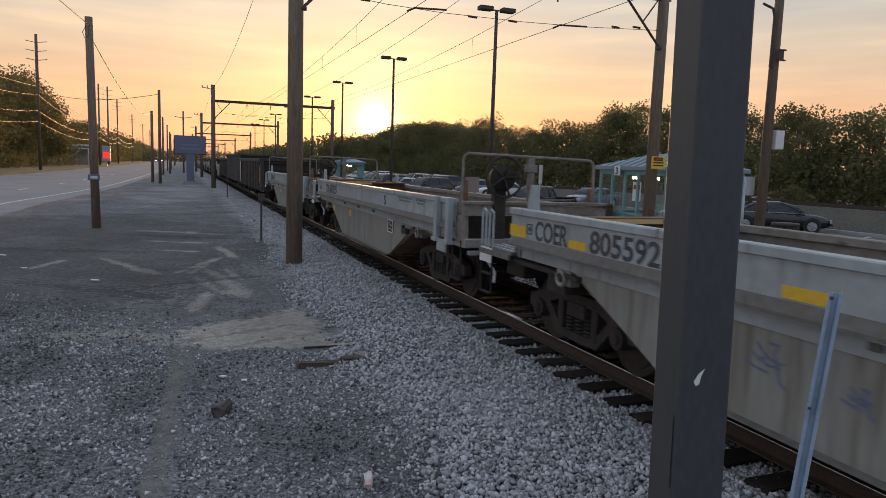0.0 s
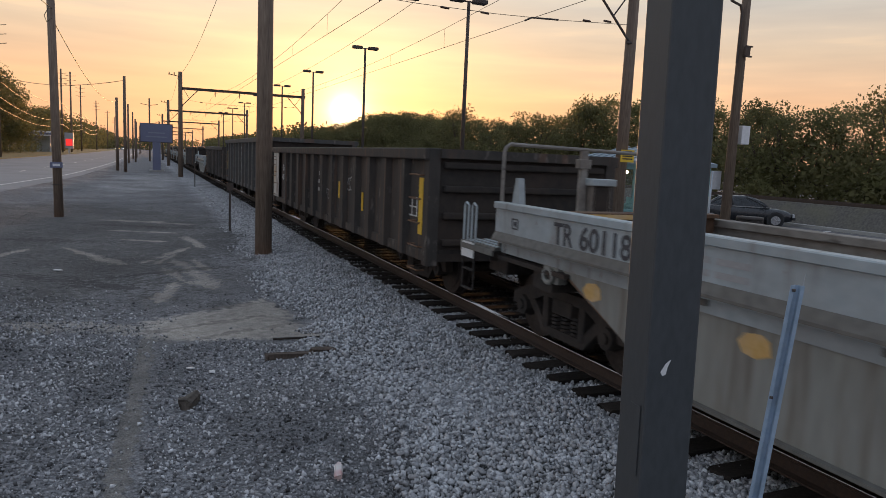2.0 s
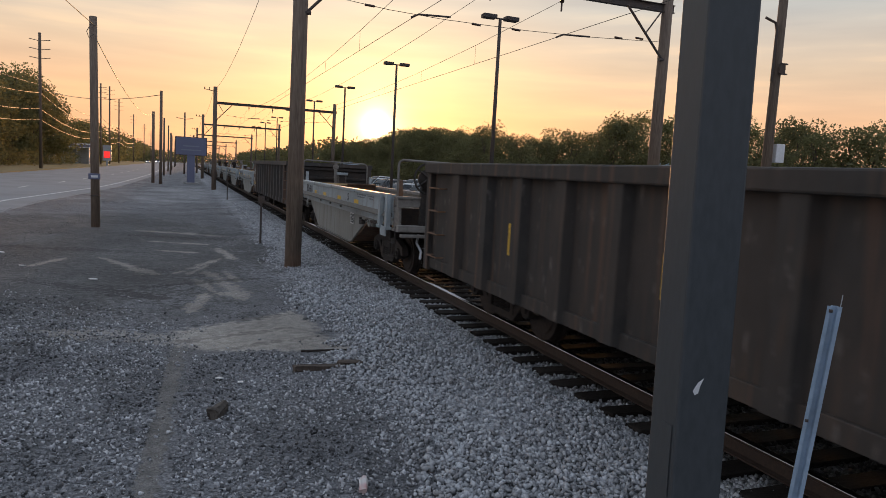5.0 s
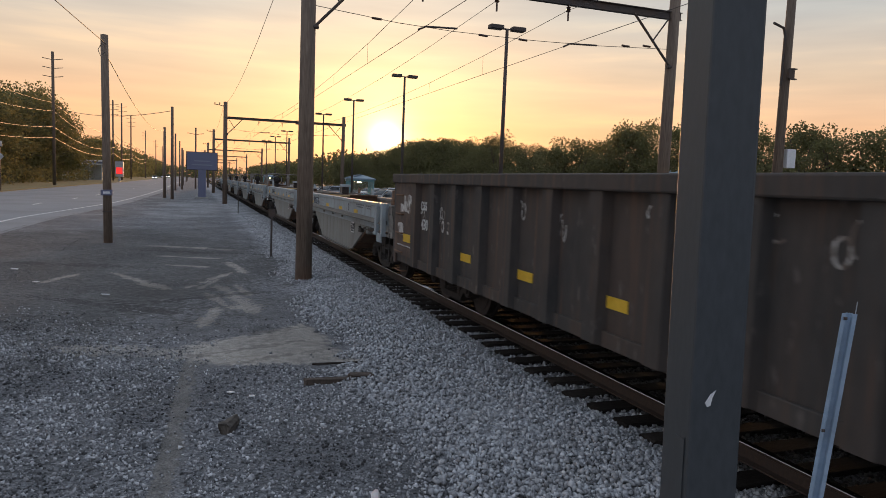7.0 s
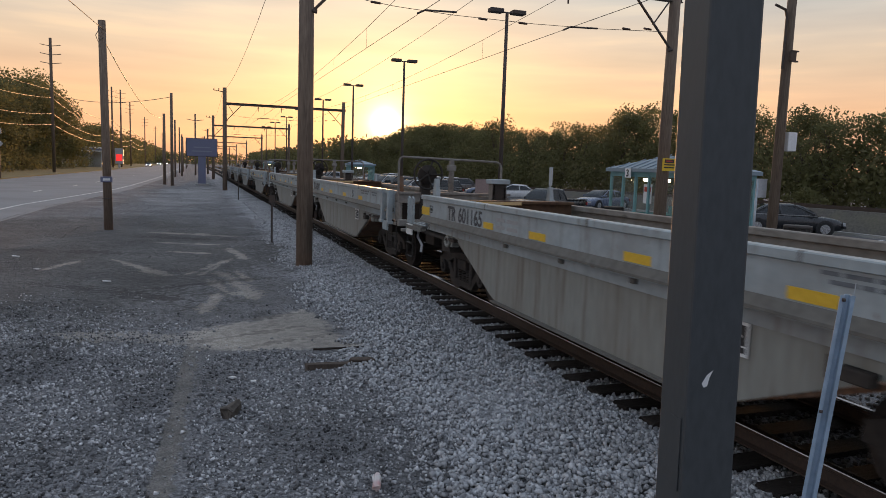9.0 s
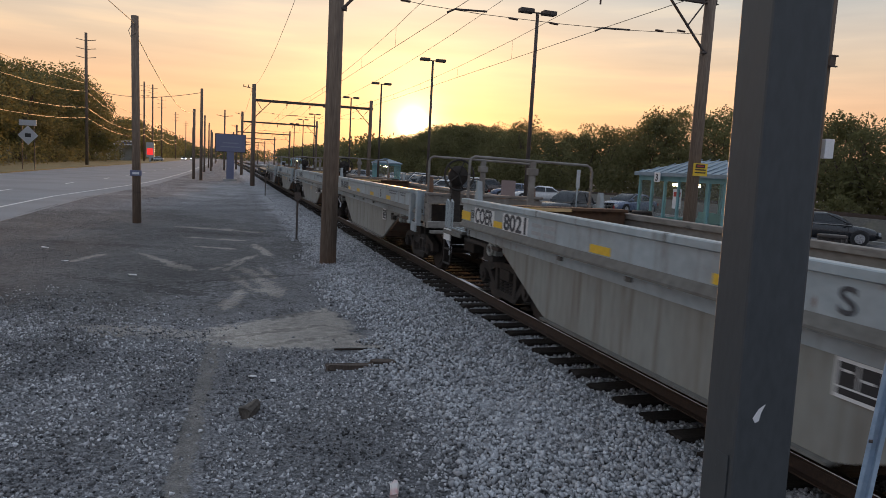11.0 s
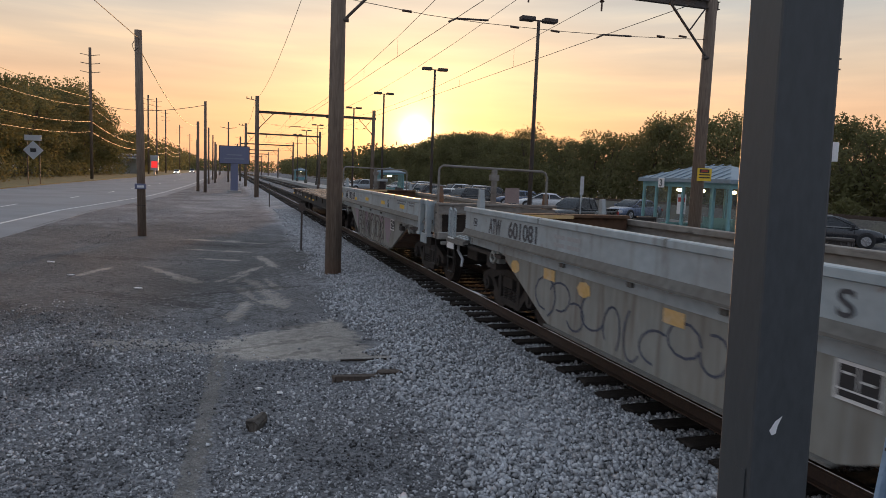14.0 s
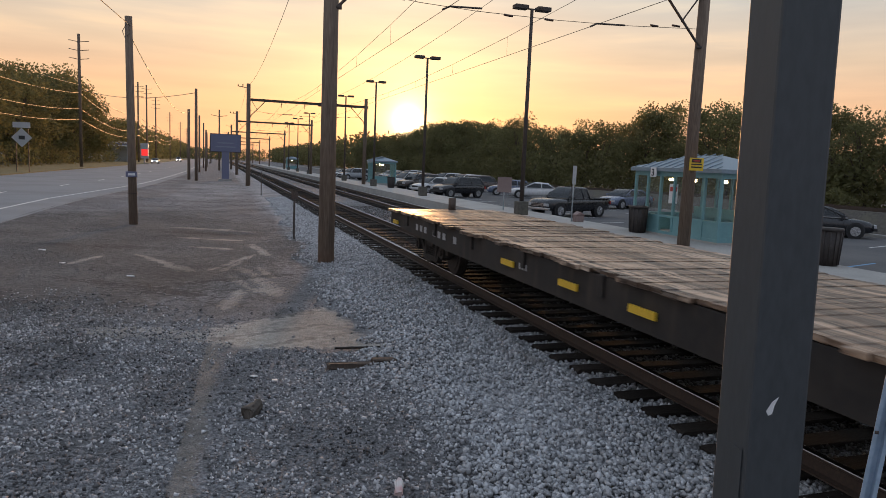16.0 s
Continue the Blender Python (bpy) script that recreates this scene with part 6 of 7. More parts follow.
def build_train():
    rows = (
        (7.75, "COER", "805592", True, False, True, False, False),
        (21.14, "TR", "601035", False, True, True, False, False),
        (34.59, "TR", "601183", False, True, True, True, True),
        (92.54, "TR", "601178", True, True, True, True, True),
        (120.86, "COER", "805576", True, False, True, False, True),
        (134.16, "TR", "601165", True, False, False, False, True),
        (147.55, "TR", "601140", True, True, True, False, True),
        (160.55, "COER", "802190", True, True, True, True, False),
        (174.45, "TR", "601083", True, True, True, False, False),
        (188.0, "TR", "601106", False, True, True, True, False),
        (201.44, "ATW", "601081", False, True, True, False, False),
        (214.84, "ATW", "802169", True, True, False, True, True),
    )
    scrawl_dark = surface("dark_spray_paint", (0.05, 0.06, 0.09), (0.09, 0.1, 0.14), 0.6, 20, 0.0)
    scrawl_blue = surface("faded_blue_spray_paint", (0.10, 0.13, 0.22), (0.16, 0.19, 0.28), 0.6, 20, 0.0, c3=(0.28, 0.3, 0.32), scale3=12, amount3=0.15)
    scrawl_pink = surface("faded_brown_spray_paint", (0.085, 0.068, 0.066), (0.13, 0.105, 0.10), 0.6, 20, 0.0)
    spray_rose = surface("faded_rose_spray_paint", (0.27, 0.20, 0.24), (0.33, 0.25, 0.29), 0.6, 6, 0.0, c3=(0.25, 0.255, 0.235), scale3=4, amount3=0.95)
    scrawl_green = surface("green_spray_paint", (0.25, 0.4, 0.33), (0.33, 0.48, 0.4), 0.6, 20, 0.0)
    for s, mark, number, yellow, fh, wh, rh, cabin in rows:
        c = well_car(fh, rh, wh, cabin)
        if number in ("601178", "601140"):
            dress_well(c, mark, number[:4], yellow)
        elif number == "802190":
            dress_well(c, mark, "8021", yellow, patched=True)
        else:
            dress_well(c, mark, number, yellow, patched=mark == "ATW" and number == "802169", figure=number not in ("805592",), marks=(-5.5,) if number == "601106" else (-1.9, -3.9),
                       strips=(-4.76, -6.89, -8.95) if number == "802169" else (-4.45, -6.45, -8.4), lift=0.06 if number == "802169" else 0.0)
        TRAIN.append((c, s))
        if number == "805592":
            squiggle(c, -1.386, -4.05, 0.86, 1.0, scrawl_blue)
            squiggle(c, -1.386, -4.8, 0.80, 0.6, scrawl_blue)
            c["label"] = "empty pale grey well car with yellow patches and scrawls"
        if number == "601183":
            tag_scrawl(c, -1.5035, -5.6, 1.36, 1.0, 0.24, 8, scrawl_green, 5)
        if number == "601081":
            tag_scrawl(c, -1.386, -2.7, 0.36, 4.5, 0.66, 5, scrawl_dark, 11, 0.013)
            for y, z in ((-3.0, 0.92), (-5.6, 0.9)):
                boxed("paint_spot", (-1.3885, -1.3845, y - 0.16, y + 0.16, z, z + 0.14), YELLOW_FADED, c, "faded orange sprayed spot", bevel=0.0015)
            c["label"] = "empty grey well car covered with brown spray scrawls"
        if number == "802169":
            lettering("spray_word", "FAMODS", 0.96, scrawl_pink, c, Matrix.Translation((-1.388, -2.93, 0.36)) @ pose(0, 0, 0, 90, 0, -90), 1.0, 0.96, 0.03, hollow=0.021)
            for outline in (((-2.2, 1.1), (-2.86, 1.1), (-2.86, 0.5), (-2.6, 0.72)),
                            ((-3.9, 1.1), (-4.3, 1.12), (-4.36, 0.62), (-4.2, 0.42), (-4.05, 0.7)),
                            ((-4.75, 1.08), (-5.05, 1.1), (-4.95, 0.85)),
                            ((-5.9, 1.12), (-6.5, 1.1), (-6.32, 0.9), (-6.05, 0.95)),
                            ((-6.6, 1.05), (-7.3, 1.12), (-7.38, 0.7), (-7.15, 0.42), (-6.9, 0.5), (-6.75, 0.75))):
                bm = bm_new()
                prism(bm, list(outline), -1.3845, -1.3825, "x")
                part("spray_patch", bm, spray_rose, c, "faded rose sprayed patch")
            bm = bm_new()
            prism(bm, [(-2.87, 1.12), (-2.94, 1.12), (-2.92, 0.34), (-2.88, 0.34)], -1.387, -1.3825, "x")
            part("spray_stroke", bm, scrawl_pink, c, "dark sprayed stroke")
            c["label"] = "empty pale grey well car with large spray-painted letters"

    g = gondola(13.55, 2.34, GONDOLA, 2.12, 0.94, "dark brown open gondola car with a white corner door")
    boxed("door_panel", (-1.665, -1.65, -1.02, -0.16, 0.80, 2.17), DOOR_WHITE, g, "white painted corner panel")
    boxed("door_stripe", (-1.669, -1.666, -0.42, -0.34, 1.2, 1.75), YELLOW, g, "yellow reflector strip")
    bm = bm_new()
    for z in (1.45, 1.8, 2.05):
        pipe(bm, [(-1.67, -0.5, z), (-1.72, -0.5, z), (-1.72, -0.1, z), (-1.67, -0.1, z)], 0.012, 5)
    part("door_bars", bm, RUST, g, "rusty grab bars")
    side_text(g, "CSS", -1.24, 1.64, 0.26)
    side_text(g, "43049", -1.18, 1.36, 0.23)
    for y, z in ((-2.5, 1.25), (-4.6, 1.25), (-8.15, 1.25), (-9.95, 1.12)):
        side_bar(g, y, z, 0.11, 0.36, YELLOW)
    side_bar(g, -13.32, 1.05, 0.16, 0.85, YELLOW, x=-1.65)
    for k, word in enumerate(("COIL", "STEEL", "LOADING")):
        side_text(g, word, -6.18 + 0.04 * k, 1.68 - 0.19 * k, 0.122)
    bm = bm_new()
    for k in range(3):
        box(bm, -1.57, -1.565, -3.85 + 0.06 * k, -3.4, 1.33 + k * 0.07, 1.36 + k * 0.07)
    part("weight_stencil", bm, FADED_LETTER, g, "faded weight stencil")
    bm = bm_new()
    for a, b, z0, z1 in ((-12.95, -12.5, 1.28, 1.30), (-12.95, -12.5, 1.42, 1.44), (-12.95, -12.5, 1.56, 1.58), (-12.95, -12.92, 1.28, 1.58), (-12.74, -12.71, 1.28, 1.58), (-12.53, -12.5, 1.28, 1.58)):
        box(bm, -1.57, -1.563, a, b, z0, z1)
    part("stencil_frame", bm, WHITE_LETTER, g, "white stencilled grid")
    tag_scrawl(g, -1.566, -8.7, 1.45, 0.5, 0.35, 4, WHITE_LETTER, 3, 0.010)
    tag_scrawl(g, -1.566, -7.0, 1.15, 0.4, 0.3, 6, FADED_LETTER, 3, 0.010)
    TRAIN.append((g, 50.06))

    g = gondola(13.3, 2.70, GONDOLA_GREY, 1.3, 1.1, "tall dark grey gondola car with white lettering")
    side_text(g, "CSS", -1.66, 2.1, 0.27)
    side_text(g, "32000", -1.58, 1.68, 0.24)
    boxed("notice_panel", (-1.572, -1.564, -6.72, -5.88, 1.2, 2.42), PATCH_WHITE, g, "white notice panel")
    for k, word in enumerate(("COIL", "STEEL", "LOADING", "ONLY")):
        lettering("notice_line", word, 0.2, DARK_LETTER, g, Matrix.Translation((-1.576, -5.96, 2.12 - k * 0.25)) @ pose(0, 0, 0, 90, 0, -90), 1.0, (1.1, 1.0, 0.72, 1.1)[k])
    for y in (-3.1, -4.88, -7.2, -9.86):
        side_bar(g, y, 1.36, 0.11, 0.42, YELLOW)
    side_bar(g, -12.0, 1.2, 0.11, 0.42, YELLOW)
    side_bar(g, -0.93, 1.28, 0.11, 0.88, YELLOW, x=-1.64)
    bm = bm_new()
    for a, b, z0, z1 in ((-11.02, -10.5, 1.34, 1.36), (-11.02, -10.5, 1.48, 1.50), (-11.02, -10.5, 1.62, 1.64), (-11.02, -10.99, 1.34, 1.64), (-10.78, -10.75, 1.34, 1.64), (-10.53, -10.5, 1.34, 1.64), (-10.85, -10.65, 1.30, 1.35)):
        box(bm, -1.572, -1.563, a, b, z0, z1)
    part("stencil_frame", bm, WHITE_LETTER, g, "white stencilled grid")
    bm = bm_new()
    box(bm, -1.572, -1.563, -12.4, -12.36, 0.93, 1.43)
    box(bm, -1.572, -1.563, -12.4, -12.2, 0.92, 0.95)
    part("corner_mark", bm, WHITE_LETTER, g, "white angle mark")
    bm = bm_new()
    for k in range(2):
        box(bm, -1.572, -1.563, -1.95, -1.65, 1.2 + k * 0.11, 1.25 + k * 0.11)
        box(bm, -1.572, -1.563, -2.55, -2.2, 1.2 + k * 0.11, 1.25 + k * 0.11)
    part("weight_stencil", bm, WHITE_LETTER, g)
    TRAIN.append((g, 65.19))

    g = gondola(11.9, 2.34, GONDOLA, 1.3, 1.0, "dark brown open gondola car with stencils")
    for y in (-3.0, -6.0, -9.0):
        side_bar(g, y, 1.2, 0.11, 0.4, YELLOW)
    tag_scrawl(g, -1.566, -9.9, 1.2, 0.5, 0.35, 9, WHITE_LETTER, 3, 0.012)
    TRAIN.append((g, 78.64))

    g = gondola(13.4, 2.34, GONDOLA_BLACK, 1.3, 1.0, "black open gondola car with scrawls and yellow squares")
    side_text(g, "CSS", -1.45, 1.70, 0.22)
    side_text(g, "430", -1.5, 1.36, 0.26)
    for y in (-3.68, -5.66, -7.6, -10.66):
        side_bar(g, y, 1.03, 0.4, 0.12, YELLOW)
    bm = bm_new()
    prism(bm, [(-0.1, 0.80), (-1.25, 0.80), (-1.25, 2.18), (-0.1, 2.18)], -1.652, -1.60, "x")
    part("corner_panel", bm, GONDOLA_WORN, g, "rust-worn brown corner panel")
    for k in range(13):
        rodded("rivet", (-1.65, -0.34 - k * 0.072, 0.99), (-1.662, -0.34 - k * 0.072, 0.99), 0.014, WHITE_LETTER, g, seg=6)
    side_bar(g, -0.92, 1.07, 0.42, 0.15, YELLOW, x=-1.653)
    side_bar(g, -12.2, 1.0, 0.36, 0.2, YELLOW, x=-1.563)
    bm = bm_new()
    for a in (-12.4, -12.2, -12.0):
        box(bm, -1.572, -1.563, a - 0.016, a + 0.016, 1.42, 1.80)
    for z in (1.42, 1.61, 1.80):
        box(bm, -1.572, -1.563, -12.416, -11.984, z - 0.016, z + 0.016)
    part("stencil_frame", bm, WHITE_LETTER, g, "white stencilled grid")
    worn_white = surface("chipped_white_paint", (0.4, 0.38, 0.35), (0.68, 0.66, 0.62), 0.7, 12, 0.2, c3=(0.11, 0.075, 0.055), scale3=7, amount3=0.9, sharp=0.1)
    bm = bm_new()
    prism(bm, [(-0.46, 1.62), (-0.48, 1.78), (-0.66, 1.77), (-0.70, 1.94), (-0.85, 1.91), (-1.0, 1.96), (-1.15, 1.93), (-1.14, 1.64), (-1.0, 1.61), (-0.9, 1.64)], -1.657, -1.6525, "x")
    part("pale_patch", bm, worn_white, g, "worn white patch")
    bm = bm_new()
    prism(bm, [(-0.33, 1.20), (-0.32, 1.40), (-0.5, 1.42), (-0.66, 1.4), (-0.67, 1.19), (-0.55, 1.17)], -1.657, -1.6525, "x")
    part("pale_patch", bm, worn_white, g, "worn white patch")
    side_text(g, "0", -2.57, 1.39, 0.27, worn_white)
    side_text(g, "3", -2.83, 1.38, 0.27, worn_white)
    for y, z, w, h, seed in SCRAWLS:
        tag_scrawl(g, -1.567, y, z, w, h, seed, worn_white, 3, 0.013)
    TRAIN.append((g, 108.33))

    f = thing("flat_car", "long flat car with a worn wooden plank deck", "flat car")
    length = 16.9
    for s in (-1, 1):
        bm = bm_new()
        prism(bm, [(0, 1.08), (0, 0.80), (4.2, 0.66), (12.7, 0.66), (length, 0.80), (length, 1.08)], s * 1.40 - (0.28 if s > 0 else 0), s * 1.45 - (0.28 if s > 0 else 0), "x")
        side = part("side_sill", bm, FLAT_STEEL, f, "dark steel side sill")
        for k in range(8):
            y = 1.4 + k * 2.0
            bm = bm_new()
            cx = -1.45 if s < 0 else 1.17
            box(bm, cx - 0.04, cx + 0.04, y - 0.05, y + 0.05, 0.86, 1.1, bevel=0.01)
            part("stake_pocket", bm, FLAT_STEEL, side)
        for y, w in ((0.45, 0.6), (6.62, 0.44), (8.12, 0.44), (9.9, 0.42), (16.4, 0.4)):
            if s > 0:
                continue
            boxed("reflector", (-1.492, -1.46, y - w / 2, y + w / 2, 0.82, 0.9), YELLOW, f, "yellow reflector strip")
    shift = 0.0
    for k in range(86):
        if k % 3 == 0 or random.random() < 0.3:
            shift = random.choice((-0.06, -0.03, 0.0, 0.03, 0.06))
        y, z, tip = 0.15 + k * 0.195, 1.14 + random.uniform(-0.006, 0.008), random.uniform(-0.03, 0.03)
        bm = bm_new()
        box(bm, -1.505, 1.22, y - 0.095, y + 0.095, z - 0.05, z, bevel=0.006)
        for v in bm.verts:
            v.co += Vector((shift + random.uniform(-0.012, 0.012), random.uniform(-0.004, 0.004), random.uniform(-0.006, 0.004) + tip * (v.co.y - y)))
        part("deck_plank", bm, PLANK, f)
    bm = bm_new()
    box(bm, -1.42, 1.14, 0.02, length - 0.02, 1.03, 1.085)
    box(bm, -0.3, 0.3, 0, length, 0.6, 0.95)
    box(bm, -1.45, 1.17, -0.04, 0.05, 0.78, 1.13)
    box(bm, -1.45, 1.17, length - 0.05, length + 0.04, 0.78, 1.13)
    for k in range(9):
        box(bm, -1.3, 1.1, 1.0 + k * 1.85, 1.1 + k * 1.85, 0.75, 1.04)
    part("underframe", bm, FLAT_STEEL, f)
    bm = bm_new()
    for z in (1.5, 1.85):
        pipe(bm, [(-1.5, 0.05, 1.0), (-1.5, 0.05, z), (-1.5, 0.42, z), (-1.5, 0.42, 1.0)], 0.016, 6)
    part("grab_rail", bm, STEEL_DARK, f)
    bm = bm_new()
    pipe(bm, [(-1.3, 0.0, 0.72), (-1.3, -0.1, 0.8), (-0.5, -0.1, 0.8), (-0.5, 0.0, 0.72)], 0.014, 6)
    part("end_handle", bm, SIGN_BACK, f)
    boxed("reflector", (-0.95, -0.65, -0.055, -0.045, 0.95, 1.1), YELLOW, f)
    bm = bm_new()
    for k in range(9):
        if k % 4 != 3:
            box(bm, -1.456, -1.4515, 14.6 - k * 0.3, 14.76 - k * 0.3, 0.84, 0.96)
    part("mark_bars", bm, FADED_LETTER, f, "worn white stencilled marks")
    bm = bm_new()
    for k in range(3):
        box(bm, -1.456, -1.4515, 9.5 - k * 0.1, 9.56 - k * 0.1, 0.83, 0.91)
    part("mark_bars", bm, FADED_LETTER, f, "worn white stencilled marks")
    rodded("brake_stand", (0.0, length - 0.15, 1.1), (0.0, length - 0.15, 1.42), 0.09, STEEL_DARK, f)
    bogie(f, 1.9)
    bogie(f, length - 1.9)
    coupler(f, 0.0, -1)
    coupler(f, length, 1)
    TRAIN.append((f, 216.67))
    for c, s in TRAIN:
        c.location = (TRACK_X[0], s, 0)


build_train()


# ---- motor cars ----
def car_paint(name, colour, rough=0.28):
    m = surface(name, colour, tuple(min(1, v * 1.12) for v in colour), rough, 6, 0.0)
    m.node_tree.nodes["Principled BSDF"].inputs["Coat Weight"].default_value = 0.6
    return m


PAINTS = {"black": car_paint("black_car_paint", (0.012, 0.013, 0.016)), "white": car_paint("white_car_paint", (0.62, 0.62, 0.62)),
          "silver": car_paint("silver_car_paint", (0.36, 0.38, 0.4)), "brown": car_paint("brown_car_paint", (0.08, 0.06, 0.05)),
          "blue": car_paint("blue_car_paint", (0.13, 0.16, 0.23)), "red": car_paint("dark_red_car_paint", (0.14, 0.03, 0.025))}


def motor_car(style, colour, m, label, lit=False, group="cars in the car park"):
    """A car whose front points to +y of its pose: body, glasshouse, wheels, lamps."""
    c = thing("parked_car" if not lit else "passing_car", label, "car", group, m)
    length, h, belt = {"sedan": (4.6, 1.44, 0.93), "suv": (4.6, 1.70, 1.05), "hatch": (4.2, 1.5, 0.96), "pickup": (5.2, 1.68, 1.02)}[style]
    f, b, w = length / 2, -length / 2, 0.88
    tail, nose = {"sedan": (0.98, 0.74), "suv": (1.0, 0.86), "hatch": (0.94, 0.76), "pickup": (1.03, 0.92)}[style]
    low = 0.24 if style in ("sedan", "hatch") else 0.34
    # lower body: rounded sections from tail to nose (share of the length, top, half width, underside)
    stations = ((0.0, tail - 0.18, 0.70, low + 0.16), (0.015, tail - 0.05, 0.80, low + 0.08), (0.06, tail, 0.86, low + 0.02), (0.2, max(tail, belt - 0.01), w, low), (0.5, belt, w, low), (0.68, belt - 0.02, w, low),
                (0.74, belt - 0.04, w, low), (0.86, (belt + nose) / 2 + 0.02, 0.86, low), (0.95, nose + 0.02, 0.80, low + 0.03), (0.985, nose - 0.07, 0.72, low + 0.07), (1.0, nose - 0.2, 0.62, low + 0.14))
    bm = bm_new()
    rings = []
    for share, top, wide, under in stations:
        y = b + length * share
        half = [(wide * 0.86, under), (wide * 0.97, under + 0.1), (wide, (under + top) / 2), (wide * 0.975, top - 0.14), (wide * 0.91, top - 0.035), (wide * 0.74, top + 0.004), (wide * 0.3, top + 0.02)]
        ring = [(x, z) for x, z in half] + [(-x, z) for x, z in half[::-1]]
        rings.append([bm.verts.new((x, y, z)) for x, z in ring])
    n = len(rings[0])
    for p, q in zip(rings, rings[1:]):
        for k in range(n):
            bm.faces.new((p[k], p[(k + 1) % n], q[(k + 1) % n], q[k]))
    bm.faces.new(rings[0])
    bm.faces.new(rings[-1])
    bmesh.ops.recalc_face_normals(bm, faces=bm.faces[:])
    part("body", bm, PAINTS[colour], c, smooth=True)
    if style == "pickup":
        boxed("cargo_bed", (-0.72, 0.72, b + 0.1, -0.85, belt - 0.2, belt + 0.03), BLACK, c, "dark open cargo bed")
        for s in (-1, 1):
            boxed("bed_rail", (min(s * 0.72, s * 0.86), max(s * 0.72, s * 0.86), b + 0.05, -0.8, belt - 0.02, belt + 0.05), PAINTS[colour], c, bevel=0.02)
    # glasshouse: rear foot, rear of the roof, front of the roof, windscreen foot
    y0, y1, y2, y3 = {"pickup": (-0.8, -0.62, 0.3, 1.05), "suv": (b + 0.12, b + 0.5, 0.3, 1.15), "hatch": (b + 0.15, b + 0.75, 0.2, 1.15), "sedan": (b + 0.55, b + 1.35, 0.1, 1.15)}[style]

    def roof_z(y):
        if y < y1:
            return belt + (h - belt - 0.04) * math.sin(math.pi / 2 * (y - y0) / (y1 - y0))
        if y > y2:
            return belt + (h - belt - 0.02) * math.sin(math.pi / 2 * ((y3 - y) / (y3 - y2)) ** 0.85)
        return h - 0.02 - 0.04 * ((y - y2) / (y1 - y2)) ** 2

    ys = [y0 + (y1 - y0) * k / 4 for k in range(4)] + [y1 + (y2 - y1) * k / 4 for k in range(4)] + [y2 + (y3 - y2) * k / 5 for k in range(6)]
    bm, skin = bm_new(), bm_new()
    glass_rings, skin_rings = [], []
    for y in ys:
        z = roof_z(y)
        t = (z - belt) / (h - belt)
        wb, wt = 0.80, 0.80 - 0.20 * t
        glass_rings.append([bm.verts.new(p) for p in ((wb, y, belt - 0.04), (wt, y, z - 0.05 * t), (wt * 0.85, y, z), (-wt * 0.85, y, z), (-wt, y, z - 0.05 * t), (-wb, y, belt - 0.04))])
        if y1 - 0.25 <= y <= y2 + 0.12:
            skin_rings.append([skin.verts.new(p) for p in ((wt + 0.03, y, z - 0.09), (wt + 0.012, y, z - 0.03), (wt * 0.86, y, z + 0.014), (0, y, z + 0.024), (-wt * 0.86, y, z + 0.014), (-wt - 0.012, y, z - 0.03), (-wt - 0.03, y, z - 0.09))])
    for mesh, rows in ((bm, glass_rings), (skin, skin_rings)):
        for p, q in zip(rows, rows[1:]):
            for k in range(len(p) - 1):
                mesh.faces.new((p[k], p[k + 1], q[k + 1], q[k]))
        bmesh.ops.recalc_face_normals(mesh, faces=mesh.faces[:])
    part("glasshouse", bm, CAR_GLASS, c, "dark tinted windows")
    part("roof", skin, PAINTS[colour], c, smooth=True)
    ym = (y1 + y2) / 2 - 0.05
    for s in (-1, 1):
        for ya, yb in ((y0 + 0.02, y1), (y3 - 0.02, y2 + 0.02), (ym - 0.05, ym)):
            rodded("pillar", (s * 0.805, ya, belt - 0.02), (s * 0.615, yb, h - 0.06), 0.035, PAINTS[colour], c, seg=6)
        boxed("sill_trim", (min(s * 0.80, s * 0.83), max(s * 0.80, s * 0.83), y0 + 0.1, y3 - 0.05, belt - 0.025, belt + 0.012), ALLOY, c, "thin bright window trim")
    axle = (f - 0.85, b + 0.82) if style != "pickup" else (f - 0.9, b + 1.05)
    r = 0.33 if style in ("sedan", "hatch") else 0.37
    for y in axle:
        for s in (-1, 1):
            bm = bm_new()
            rod(bm, (s * 0.70, y, r), (s * 0.90, y, r), r, seg=22)
            tyre = part("wheel", bm, RUBBER, c, "black tyre", smooth=False)
            bm = bm_new()
            rod(bm, (s * 0.62, y, r + 0.02), (s * 0.884, y, r + 0.02), r + 0.06, seg=22)
            part("wheel_arch", bm, BLACK, c)
            bm = bm_new()
            for k in range(5):
                a = 2 * math.pi * k / 5
                rod(bm, (s * 0.905, y, r), (s * 0.905, y + math.cos(a) * r * 0.62, r + math.sin(a) * r * 0.62), 0.04, seg=6)
            rod(bm, (s * 0.895, y, r), (s * 0.903, y, r), r * 0.66, seg=18)
            part("rim", bm, ALLOY, tyre, "alloy rim")
    for s in (-1, 1):
        boxed("headlight", (s * 0.62 - 0.16, s * 0.62 + 0.16, f - 0.08, f + 0.012, belt - 0.42, belt - 0.27), HEAD_GLOW if lit else SIGN_BACK, c, "headlamp", bevel=0.01)
        boxed("tail_light", (s * 0.72 - 0.1, s * 0.72 + 0.1, b - 0.012, b + 0.05, belt - 0.3, belt - 0.12), RED_PAINT, c, "red tail lamp")
        boxed("door_mirror", (min(s * 0.88, s * 1.02), max(s * 0.88, s * 1.02), y3 - 0.35, y3 - 0.2, belt, belt + 0.13), PAINTS[colour], c, bevel=0.02)
